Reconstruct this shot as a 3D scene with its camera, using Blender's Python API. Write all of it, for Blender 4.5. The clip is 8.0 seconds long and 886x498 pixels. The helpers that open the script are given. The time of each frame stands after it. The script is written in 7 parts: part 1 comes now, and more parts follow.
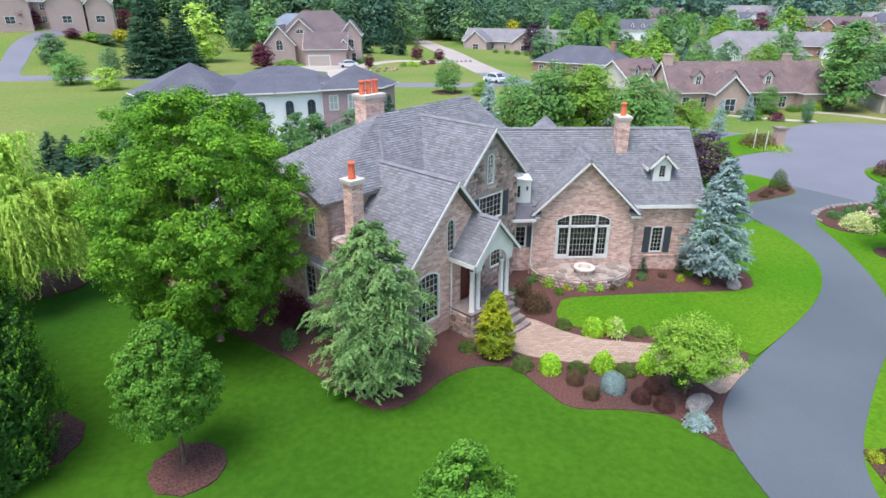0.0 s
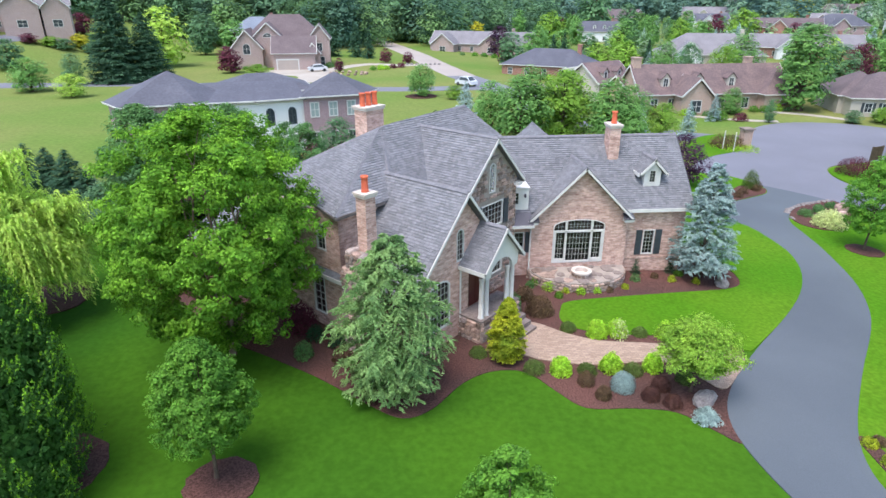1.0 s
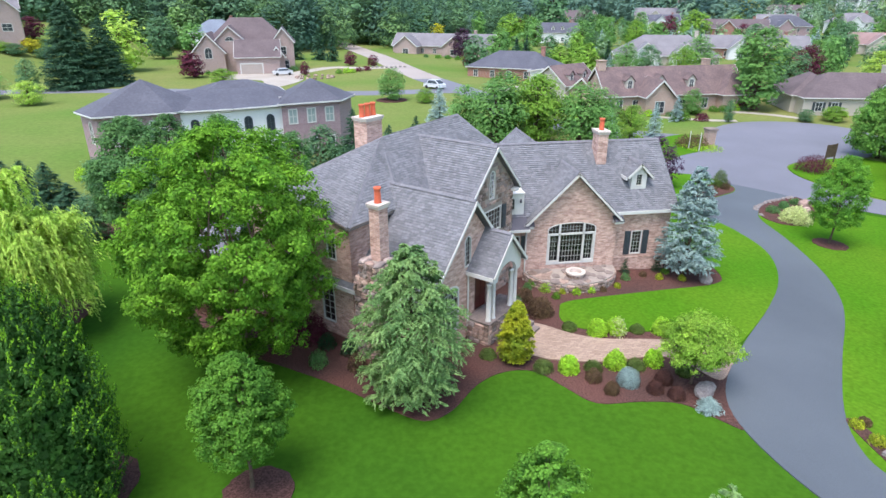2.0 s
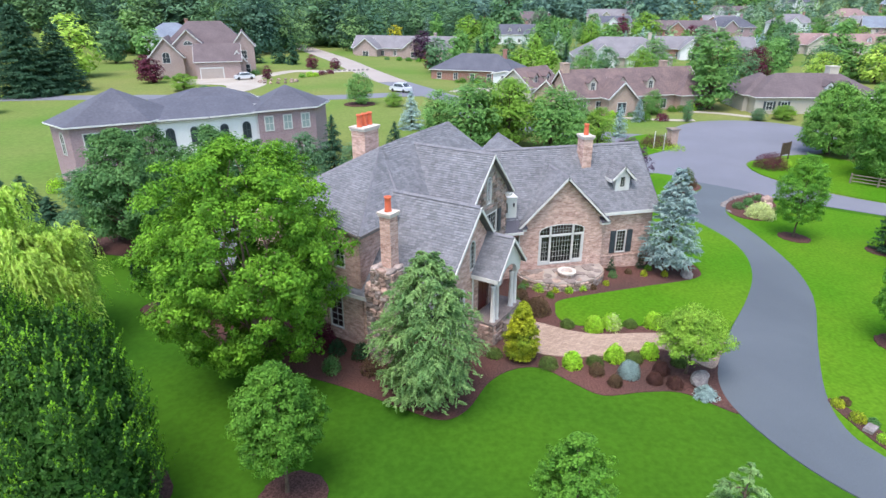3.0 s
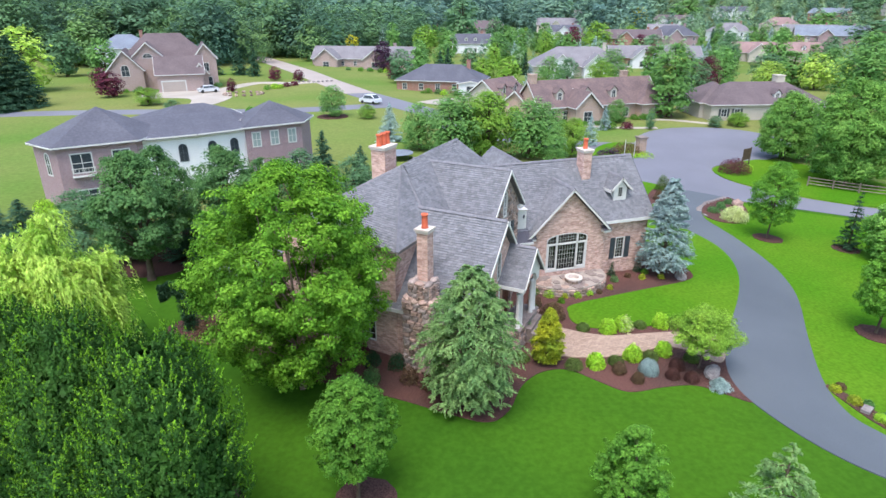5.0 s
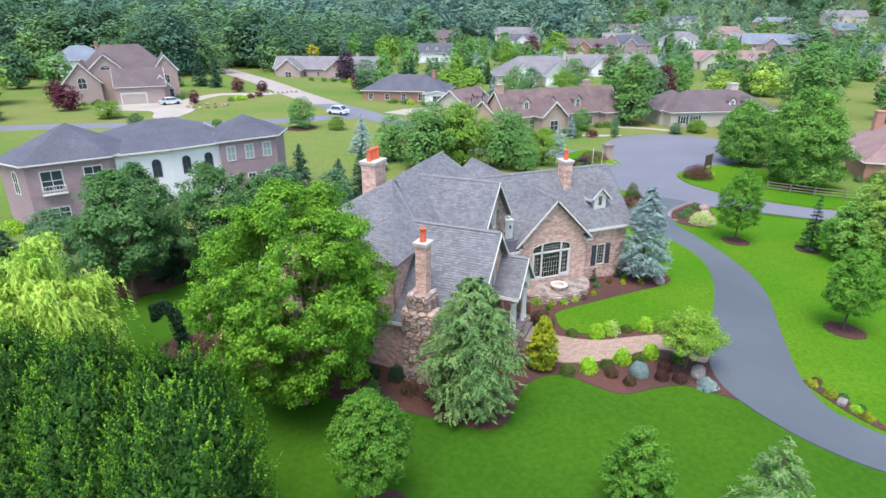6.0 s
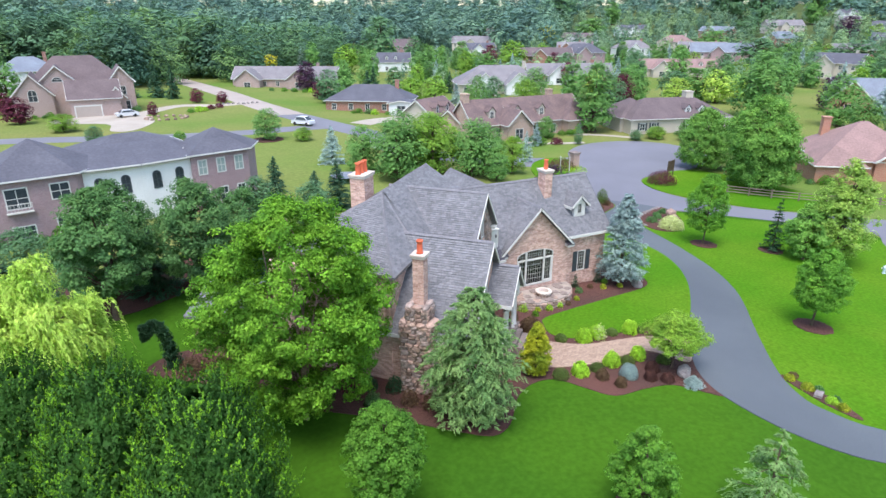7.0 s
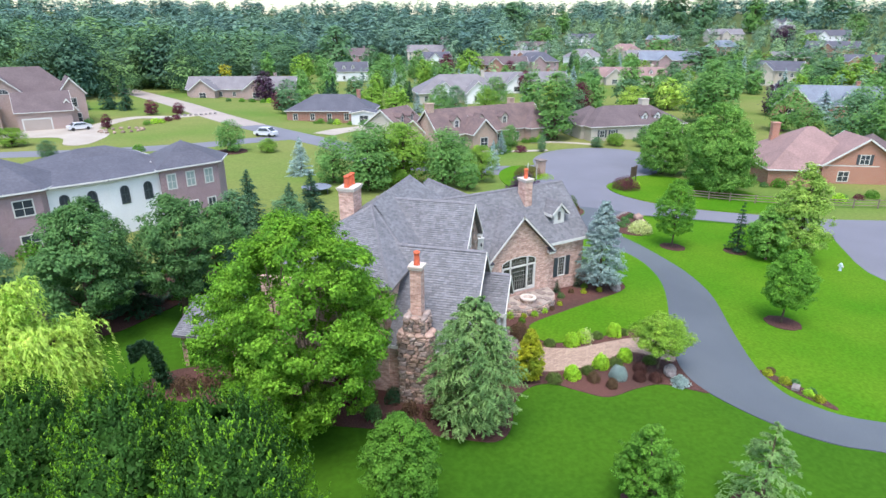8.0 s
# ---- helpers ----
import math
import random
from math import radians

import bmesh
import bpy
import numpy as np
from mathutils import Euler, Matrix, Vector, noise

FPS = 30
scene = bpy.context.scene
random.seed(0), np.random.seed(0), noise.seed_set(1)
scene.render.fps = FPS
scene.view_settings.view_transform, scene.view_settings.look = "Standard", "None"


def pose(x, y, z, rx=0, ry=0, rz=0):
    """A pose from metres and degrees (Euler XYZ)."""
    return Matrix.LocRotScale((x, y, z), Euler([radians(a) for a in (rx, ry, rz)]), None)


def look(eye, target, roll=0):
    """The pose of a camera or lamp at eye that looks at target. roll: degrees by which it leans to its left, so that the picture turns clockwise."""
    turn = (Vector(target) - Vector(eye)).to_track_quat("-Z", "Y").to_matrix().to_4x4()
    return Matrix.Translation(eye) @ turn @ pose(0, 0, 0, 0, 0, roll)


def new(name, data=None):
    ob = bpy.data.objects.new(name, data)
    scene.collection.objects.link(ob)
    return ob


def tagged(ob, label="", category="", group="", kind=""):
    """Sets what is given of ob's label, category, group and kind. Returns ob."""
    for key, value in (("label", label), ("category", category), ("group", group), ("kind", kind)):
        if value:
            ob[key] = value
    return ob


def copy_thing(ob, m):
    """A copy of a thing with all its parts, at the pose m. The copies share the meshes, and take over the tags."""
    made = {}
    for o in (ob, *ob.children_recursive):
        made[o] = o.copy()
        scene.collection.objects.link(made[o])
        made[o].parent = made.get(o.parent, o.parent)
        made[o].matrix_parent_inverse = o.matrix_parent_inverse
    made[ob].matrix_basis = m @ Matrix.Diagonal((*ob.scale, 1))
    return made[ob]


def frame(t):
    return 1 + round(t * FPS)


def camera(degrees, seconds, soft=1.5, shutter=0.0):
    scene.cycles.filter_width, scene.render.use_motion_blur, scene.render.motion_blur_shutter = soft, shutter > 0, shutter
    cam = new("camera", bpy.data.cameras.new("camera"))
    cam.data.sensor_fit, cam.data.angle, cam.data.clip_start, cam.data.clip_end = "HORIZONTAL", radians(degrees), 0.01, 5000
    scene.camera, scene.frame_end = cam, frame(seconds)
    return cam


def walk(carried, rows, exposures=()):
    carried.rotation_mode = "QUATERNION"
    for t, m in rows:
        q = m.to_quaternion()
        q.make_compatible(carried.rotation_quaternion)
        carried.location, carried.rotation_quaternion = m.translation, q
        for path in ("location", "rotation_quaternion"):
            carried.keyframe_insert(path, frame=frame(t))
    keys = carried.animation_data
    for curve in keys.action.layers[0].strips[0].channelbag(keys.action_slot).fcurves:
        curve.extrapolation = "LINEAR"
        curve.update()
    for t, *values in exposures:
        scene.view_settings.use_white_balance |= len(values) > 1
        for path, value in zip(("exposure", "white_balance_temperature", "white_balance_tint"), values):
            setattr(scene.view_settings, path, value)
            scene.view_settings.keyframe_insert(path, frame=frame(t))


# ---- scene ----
cam = camera(73.4, 8.0, soft=1.5)
PATH = [
    (0, (-0.889, 0.804, 15.472), (-0.241, 28.443, 3.822), 0.01),
    (0.5, (-1.934, 0.633, 15.785), (-0.387, 28.243, 4.154), -0.00),
    (1, (-3.016, 0.416, 16.140), (-0.644, 27.969, 4.514), -0.02),
    (1.5, (-4.177, 0.184, 16.479), (-0.904, 27.648, 4.859), -0.03),
    (3, (-7.927, -0.542, 17.500), (-1.594, 26.386, 5.890), -0.02),
    (3.5, (-9.137, -0.693, 17.769), (-2.053, 26.058, 6.185), -0.04),
    (4, (-10.242, -0.821, 18.023), (-2.693, 25.810, 6.454), 0.01),
    (5.5, (-13.128, -0.918, 18.765), (-3.742, 25.313, 7.638), -0.01),
    (6, (-14.101, -0.845, 19.042), (-3.691, 25.067, 8.078), 0.00),
    (6.5, (-15.033, -0.682, 19.252), (-3.646, 24.893, 8.470), -0.10),
    (7, (-16.040, -0.485, 19.433), (-3.724, 24.728, 8.822), -0.00),
    (7.5, (-17.055, -0.235, 19.617), (-3.763, 24.551, 9.177), 0.00),
    (8, (-18.047, 0.120, 19.773), (-3.788, 24.441, 9.517), 0.00),
]
walk(cam, [(t, look(eye, target, roll)) for t, eye, target, roll in PATH])

# ---- light ----
world = bpy.data.worlds.new("world")
scene.world = world
world.use_nodes = True
wn = world.node_tree
sky = wn.nodes.new("ShaderNodeTexSky")
sky.sky_type = "NISHITA"
sky.sun_disc = False
sky.sun_elevation, sky.sun_rotation = radians(68), radians(220)
sky.air_density, sky.dust_density, sky.ozone_density = 1.2, 1.8, 1.5
bg = wn.nodes["Background"]
bg.inputs["Strength"].default_value = 0.148
wn.links.new(sky.outputs[0], bg.inputs["Color"])
sun_data = bpy.data.lights.new("sun", "SUN")
sun_data.energy, sun_data.angle, sun_data.color = 1.65, radians(34), (1.0, 0.945, 0.965)
sun = new("sun", sun_data)
sun.matrix_world = look((-20, -24, 78), (0, 0, 0))
scene.view_settings.exposure = 1.34

# ---- materials ----


def material(name, base, rough=0.8, second=None, scale=3.0, fine=40.0, vary=0.25, bump=0.0, metal=0.0, island=0.0, rand=0.0):
    """A surface whose colour wanders between base and second at a coarse and a fine scale."""
    m = bpy.data.materials.new(name)
    m.use_nodes = True
    nt = m.node_tree
    p = nt.nodes["Principled BSDF"]
    p.inputs["Roughness"].default_value = rough
    p.inputs["Metallic"].default_value = metal
    if rough >= 0.9:
        p.inputs["Specular IOR Level"].default_value = 0.03
    second = second or tuple(c * (1 - vary) for c in base)
    geo = nt.nodes.new("ShaderNodeTexCoord")
    coarse = nt.nodes.new("ShaderNodeTexNoise")
    coarse.inputs["Scale"].default_value, coarse.inputs["Detail"].default_value = scale, 5
    nt.links.new(geo.outputs["Object"], coarse.inputs["Vector"])
    grain = nt.nodes.new("ShaderNodeTexNoise")
    grain.inputs["Scale"].default_value, grain.inputs["Detail"].default_value = fine, 3
    nt.links.new(geo.outputs["Object"], grain.inputs["Vector"])
    ramp = nt.nodes.new("ShaderNodeValToRGB")
    ramp.color_ramp.elements[0].position, ramp.color_ramp.elements[1].position = 0.32, 0.68
    ramp.color_ramp.elements[0].color, ramp.color_ramp.elements[1].color = (*second, 1), (*base, 1)
    nt.links.new(coarse.outputs["Fac"], ramp.inputs["Fac"])
    hsv = nt.nodes.new("ShaderNodeHueSaturation")
    val = nt.nodes.new("ShaderNodeMapRange")
    val.inputs["To Min"].default_value, val.inputs["To Max"].default_value = 1 - vary, 1 + vary
    val.inputs["From Min"].default_value, val.inputs["From Max"].default_value = 0.3, 0.7
    nt.links.new(grain.outputs["Fac"], val.inputs["Value"])
    nt.links.new(ramp.outputs["Color"], hsv.inputs["Color"])
    last = val.outputs["Result"]
    for amount, kind in ((island, "ShaderNodeNewGeometry"), (rand, "ShaderNodeObjectInfo")):
        if amount:
            src = nt.nodes.new(kind)
            mr = nt.nodes.new("ShaderNodeMapRange")
            mr.inputs["To Min"].default_value, mr.inputs["To Max"].default_value = 1 - amount, 1 + amount
            nt.links.new(src.outputs["Random Per Island" if island and kind == "ShaderNodeNewGeometry" else "Random"], mr.inputs["Value"])
            mul = nt.nodes.new("ShaderNodeMath")
            mul.operation = "MULTIPLY"
            nt.links.new(last, mul.inputs[0])
            nt.links.new(mr.outputs["Result"], mul.inputs[1])
            last = mul.outputs[0]
    nt.links.new(last, hsv.inputs["Value"])
    nt.links.new(hsv.outputs["Color"], p.inputs["Base Color"])
    if bump:
        b = nt.nodes.new("ShaderNodeBump")
        b.inputs["Strength"].default_value, b.inputs["Distance"].default_value = bump, 0.02
        nt.links.new(grain.outputs["Fac"], b.inputs["Height"])
        nt.links.new(b.outputs["Normal"], p.inputs["Normal"])
    return m


def masonry(name, one, two, mortar, width, height, gap, rough=0.85, bump=0.6, offset=0.5, stain=0.25, patch=0.5, share=0.75):
    """Coursed pieces laid out in metres along the face (bricks, shingles, pavers)."""
    m = material(name, one, rough, two, patch, 30, stain, 0)
    nt = m.node_tree
    p = nt.nodes["Principled BSDF"]
    uv = nt.nodes.new("ShaderNodeUVMap")
    brick = nt.nodes.new("ShaderNodeTexBrick")
    brick.inputs["Scale"].default_value = 1.0
    brick.inputs["Brick Width"].default_value, brick.inputs["Row Height"].default_value = width, height
    brick.inputs["Mortar Size"].default_value, brick.inputs["Mortar Smooth"].default_value = gap, 0.3
    brick.inputs["Bias"].default_value = 0.0
    brick.offset = offset
    brick.inputs["Color1"].default_value, brick.inputs["Color2"].default_value = (*one, 1), (*two, 1)
    brick.inputs["Mortar"].default_value = (*mortar, 1)
    nt.links.new(uv.outputs["UV"], brick.inputs["Vector"])
    hsv = [n for n in nt.nodes if n.type == "HUE_SAT"][0]
    mix = nt.nodes.new("ShaderNodeMix")
    mix.data_type = "RGBA"
    mix.inputs["Factor"].default_value = share
    ramp = [n for n in nt.nodes if n.type == "VALTORGB"][0]
    nt.links.new(ramp.outputs["Color"], mix.inputs["A"])
    nt.links.new(brick.outputs["Color"], mix.inputs["B"])
    nt.links.new(mix.outputs["Result"], hsv.inputs["Color"])
    b = nt.nodes.new("ShaderNodeBump")
    b.invert = True
    b.inputs["Strength"].default_value, b.inputs["Distance"].default_value = bump, 0.02
    nt.links.new(brick.outputs["Fac"], b.inputs["Height"])
    nt.links.new(b.outputs["Normal"], p.inputs["Normal"])
    return m


def leafy(name, base, second, vary=0.28, clear=0.36):
    """Leaves: two greens that differ leaf by leaf, with a little light coming through."""
    base, second = [(r * 1.04, g, b * 1.15 + 0.005) for r, g, b in (base, second)]
    m = material(name, base, 0.55, second, 0.9, 6, 0.2, 0, 0, island=vary, rand=0.12)
    nt = m.node_tree
    p = nt.nodes["Principled BSDF"]
    hsv = [n for n in nt.nodes if n.type == "HUE_SAT"][0]
    tr = nt.nodes.new("ShaderNodeBsdfTranslucent")
    nt.links.new(hsv.outputs["Color"], tr.inputs["Color"])
    mx = nt.nodes.new("ShaderNodeMixShader")
    mx.inputs["Fac"].default_value = clear
    nt.links.new(p.outputs[0], mx.inputs[1])
    nt.links.new(tr.outputs[0], mx.inputs[2])
    nt.links.new(mx.outputs[0], nt.nodes["Material Output"].inputs["Surface"])
    p.inputs["Specular IOR Level"].default_value = 0.1
    return m


M_GRASS = material("dry_grass", (0.095, 0.165, 0.032), 0.95, (0.175, 0.185, 0.062), 0.035, 2.2, 0.14, 0.2)
M_LAWN = material("lawn_grass", (0.056, 0.138, 0.009), 0.92, (0.022, 0.074, 0.007), 0.05, 3.6, 0.14, 0.25)
M_LIME = material("bright_lawn", (0.05, 0.15, 0.007), 0.92, (0.082, 0.172, 0.011), 0.14, 5.0, 0.2, 0.3)
M_WOODS = material("forest_floor", (0.05, 0.08, 0.03), 0.95, (0.09, 0.11, 0.04), 0.02, 1.0, 0.3, 0)
M_ASPHALT = material("asphalt", (0.09, 0.105, 0.119), 0.85, (0.068, 0.08, 0.093), 0.12, 25, 0.10, 0.15)
M_STREET = material("old_asphalt", (0.15, 0.152, 0.18), 0.85, (0.125, 0.127, 0.15), 0.12, 10, 0.08, 0.1)
M_TANROAD = material("tan_street_surface", (0.33, 0.285, 0.25), 0.85, (0.28, 0.24, 0.215), 0.1, 5, 0.08, 0.1)
M_CONCRETE = material("pale_concrete", (0.37, 0.33, 0.28), 0.85, (0.30, 0.265, 0.22), 0.2, 6, 0.08, 0.1)
M_MULCH = material("bark_mulch", (0.07, 0.042, 0.037), 0.95, (0.108, 0.053, 0.044), 0.35, 14, 0.45, 0.8)
M_PAVER = masonry("tan_pavers", (0.40, 0.295, 0.225), (0.27, 0.19, 0.145), (0.19, 0.15, 0.12), 0.3, 0.15, 0.014, 0.9, 0.4)
M_BRICK = masonry("pink_brick", (0.74, 0.51, 0.42), (0.31, 0.165, 0.13), (0.54, 0.46, 0.42), 0.30, 0.10, 0.011, 0.9, 0.5, stain=0.3, patch=3.2, share=0.62)
M_SHINGLE = material("weathered_grey_shingles", (0.185, 0.187, 0.2), 0.88, (0.152, 0.154, 0.166), 0.8, 16, 0.2, 0.4, island=0.2)
M_ROOF = masonry("slate_grey_shingle", (0.205, 0.2, 0.206), (0.128, 0.125, 0.13), (0.07, 0.068, 0.077), 0.30, 0.16, 0.016, 0.85, 1.0, stain=0.22)
M_WHITE = material("white_trim_paint", (0.62, 0.61, 0.575), 0.5, (0.55, 0.54, 0.51), 1.5, 20, 0.05)
M_MUNTIN = material("weathered_glazing_bar", (0.42, 0.42, 0.39), 0.6, (0.34, 0.34, 0.31), 2, 20, 0.08)
M_STONE = material("field_stone", (0.33, 0.245, 0.2), 0.9, (0.2, 0.145, 0.118), 3.0, 18, 0.32, 0.7, rand=0.4)
M_STONECAP = material("grey_stone_cap", (0.27, 0.222, 0.2), 0.9, (0.165, 0.135, 0.122), 1.5, 14, 0.25, 0.4)
M_MORTAR = material("mortar", (0.36, 0.31, 0.27), 0.95, (0.27, 0.23, 0.2), 2, 20, 0.15, 0.3)
M_PALESTONE = material("pale_limestone", (0.60, 0.53, 0.47), 0.9, (0.50, 0.43, 0.38), 1.5, 18, 0.15, 0.3)
M_RIDGE = material("ridge_shingle", (0.185, 0.182, 0.198), 0.88, (0.14, 0.138, 0.152), 1.2, 9, 0.18, 0.3)
M_CLAY = material("clay_pot", (0.62, 0.13, 0.055), 0.8, (0.5, 0.1, 0.05), 4, 30, 0.15)
M_SHUTTER = material("slate_blue_paint", (0.035, 0.045, 0.055), 0.5, (0.05, 0.06, 0.07), 2, 30, 0.1)
M_DOOR = material("red_brown_door", (0.10, 0.018, 0.012), 0.35, (0.07, 0.013, 0.01), 2, 30, 0.1)
M_DARK = material("dark_interior", (0.02, 0.018, 0.016), 0.9)
M_BARK = material("bark", (0.13, 0.095, 0.07), 0.95, (0.08, 0.06, 0.045), 3, 25, 0.3, 0.6)
M_BARKPALE = material("peeling_bark", (0.32, 0.24, 0.18), 0.95, (0.17, 0.12, 0.09), 3, 25, 0.3, 0.6)
M_GUTTER = material("taupe_gutter_paint", (0.22, 0.185, 0.165), 0.5, (0.18, 0.15, 0.135), 1.5, 20, 0.08)
M_METAL = material("dark_metal_flashing", (0.09, 0.085, 0.10), 0.5, (0.07, 0.065, 0.08), 2, 20, 0.1, 0, 0.3)


def glass_material():
    m = bpy.data.materials.new("window_glass")
    m.use_nodes = True
    p = m.node_tree.nodes["Principled BSDF"]
    p.inputs["Base Color"].default_value = (0.05, 0.06, 0.065, 1)
    p.inputs["Roughness"].default_value = 0.03
    p.inputs["Transmission Weight"].default_value = 0.85
    p.inputs["IOR"].default_value = 1.4
    return m


M_GLASS = glass_material()
L_BIRCH = leafy("birch_leaves", (0.185, 0.39, 0.025), (0.075, 0.21, 0.014), 0.38)
L_FEATHER = leafy("feathery_leaves", (0.36, 0.55, 0.09), (0.2, 0.37, 0.06), 0.3)
L_JAPAN = leafy("ornamental_maple_leaves", (0.3, 0.5, 0.05), (0.15, 0.31, 0.03), 0.34)
L_MAPLE = leafy("maple_leaves", (0.22, 0.43, 0.07), (0.10, 0.26, 0.04))
L_MID = leafy("green_leaves", (0.155, 0.36, 0.035), (0.075, 0.215, 0.022))
L_DEEP = leafy("deep_green_leaves", (0.15, 0.31, 0.08), (0.065, 0.17, 0.045))
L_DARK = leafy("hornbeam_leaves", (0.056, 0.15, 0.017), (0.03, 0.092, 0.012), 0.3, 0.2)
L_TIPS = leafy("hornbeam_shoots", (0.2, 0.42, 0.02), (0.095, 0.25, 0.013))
L_WILLOW = leafy("willow_leaves", (0.47, 0.64, 0.1), (0.3, 0.5, 0.065), 0.26)
L_CEDAR = leafy("cedar_needles", (0.31, 0.5, 0.15), (0.15, 0.31, 0.09))
L_BLUE = leafy("blue_spruce_needles", (0.40, 0.54, 0.44), (0.25, 0.37, 0.30))
L_PINE = leafy("pine_needles", (0.05, 0.12, 0.045), (0.03, 0.08, 0.03))
L_GOLD = leafy("golden_needles", (0.54, 0.58, 0.03), (0.17, 0.28, 0.02), 0.4)
L_LIME = leafy("lime_leaves", (0.45, 0.72, 0.05), (0.24, 0.48, 0.03), 0.34)
L_RED = leafy("burgundy_leaves", (0.17, 0.042, 0.055), (0.09, 0.025, 0.034))
L_OLIVE = leafy("olive_boxwood_leaves", (0.16, 0.24, 0.045), (0.09, 0.155, 0.03))
L_MAROON = leafy("maroon_barberry_leaves", (0.15, 0.075, 0.045), (0.085, 0.042, 0.03))
L_RUST = leafy("rust_leaves", (0.17, 0.125, 0.05), (0.11, 0.07, 0.035))
L_YELLOW = leafy("yellow_leaves", (0.55, 0.52, 0.04), (0.42, 0.45, 0.03))
L_FLOWER = leafy("cream_flowers", (0.62, 0.68, 0.30), (0.5, 0.6, 0.2))

# ---- building helpers ----


def box_bm(bm, x0, x1, y0, y1, z0, z1, m=None):
    vs = [bm.verts.new((x, y, z)) for z in (z0, z1) for x, y in ((x0, y0), (x1, y0), (x1, y1), (x0, y1))]
    for f in ((3, 2, 1, 0), (4, 5, 6, 7), (0, 1, 5, 4), (1, 2, 6, 5), (2, 3, 7, 6), (3, 0, 4, 7)):
        bm.faces.new([vs[i] for i in f])
    if m is not None:
        for v in vs:
            v.co = m @ v.co
    return vs


def lathe_bm(bm, profile, n=12, at=(0, 0, 0), wobble=0.0):
    """Turned shape: profile of (radius, height)."""
    rings = []
    for r, z in profile:
        rings.append([bm.verts.new((at[0] + r * (1 + wobble * random.uniform(-1, 1)) * math.cos(6.2832 * k / n), at[1] + r * (1 + wobble * random.uniform(-1, 1)) * math.sin(6.2832 * k / n), at[2] + z)) for k in range(n)])
    for a, b in zip(rings, rings[1:]):
        for k in range(n):
            bm.faces.new((a[k], a[(k + 1) % n], b[(k + 1) % n], b[k]))
    bm.faces.new(rings[0][::-1])
    bm.faces.new(rings[-1])


def tube_bm(bm, points, radii, n=6):
    rings = []
    for i, p in enumerate(points):
        p = Vector(p)
        d = (Vector(points[min(i + 1, len(points) - 1)]) - Vector(points[max(i - 1, 0)])).normalized()
        a = d.orthogonal().normalized()
        b = d.cross(a)
        rings.append([bm.verts.new(p + radii[i] * (math.cos(6.2832 * k / n) * a + math.sin(6.2832 * k / n) * b)) for k in range(n)])
    for a, b in zip(rings, rings[1:]):
        best = min(range(n), key=lambda s: (a[0].co - b[s].co).length)
        for k in range(n):
            bm.faces.new((a[k], a[(k + 1) % n], b[(k + 1 + best) % n], b[(k + best) % n]))
    bm.faces.new(rings[-1])


def metre_uv(me):
    """UVs in metres: along the face and up its slope."""
    layer = me.uv_layers.new(name="metres")
    for poly in me.polygons:
        n = poly.normal
        if abs(n.z) > 0.97:
            t, s = Vector((1, 0, 0)), Vector((0, 1, 0))
        else:
            t = Vector((0, 0, 1)).cross(n).normalized()
            s = n.cross(t)
        for li in poly.loop_indices:
            co = me.vertices[me.loops[li].vertex_index].co
            layer.data[li].uv = (co.dot(t), co.dot(s))


def part(name, bm, mat, parent=None, label="", smooth=False, uv=False):
    me = bpy.data.meshes.new(name)
    if isinstance(bm, bmesh.types.BMesh):
        bmesh.ops.recalc_face_normals(bm, faces=bm.faces[:])
        bm.to_mesh(me)
        bm.free()
    else:
        me.from_pydata(*bm)
    me.update()
    if uv:
        metre_uv(me)
    if smooth:
        me.polygons.foreach_set("use_smooth", [True] * len(me.polygons))
    me.materials.append(mat)
    ob = new(name, me)
    if parent:
        ob.parent = parent
    if label:
        tagged(ob, label)
    return ob


def thing(name, label, category, m=None, group="", kind=""):
    ob = new(name)
    ob.empty_display_size = 0.2
    if m is not None:
        ob.matrix_world = m
    return tagged(ob, label, category, group, kind)


def ease(t):
    t = min(max(t, 0.0), 1.0)
    return t * t * (3 - 2 * t)


def ground_z(x, y):
    h = 0.15 - 1.5 * ease((x - 6) / 42)
    d = math.hypot(x, y)
    h -= 0.5 * ease((14 - y) / 14)
    h += 1.0 * ease((x - 30) / 60) * ease((y - 60) / 60)
    h += 9.5 * ease((-x - 60) / 45) * ease((y - 122) / 50)
    h += 47 * ease((d - 380) / 650)
    return h


def smooth_loop(pts, n=5):
    """A closed, rounded outline through a few corner points."""
    out = []
    k = len(pts)
    for i in range(k):
        p0, p1, p2, p3 = (Vector(pts[(i + j) % k]) for j in (-1, 0, 1, 2))
        for s in range(n):
            t = s / n
            out.append(0.5 * (2 * p1 + (p2 - p0) * t + (2 * p0 - 5 * p1 + 4 * p2 - p3) * t * t + (3 * p1 - p0 - 3 * p2 + p3) * t ** 3))
    return out


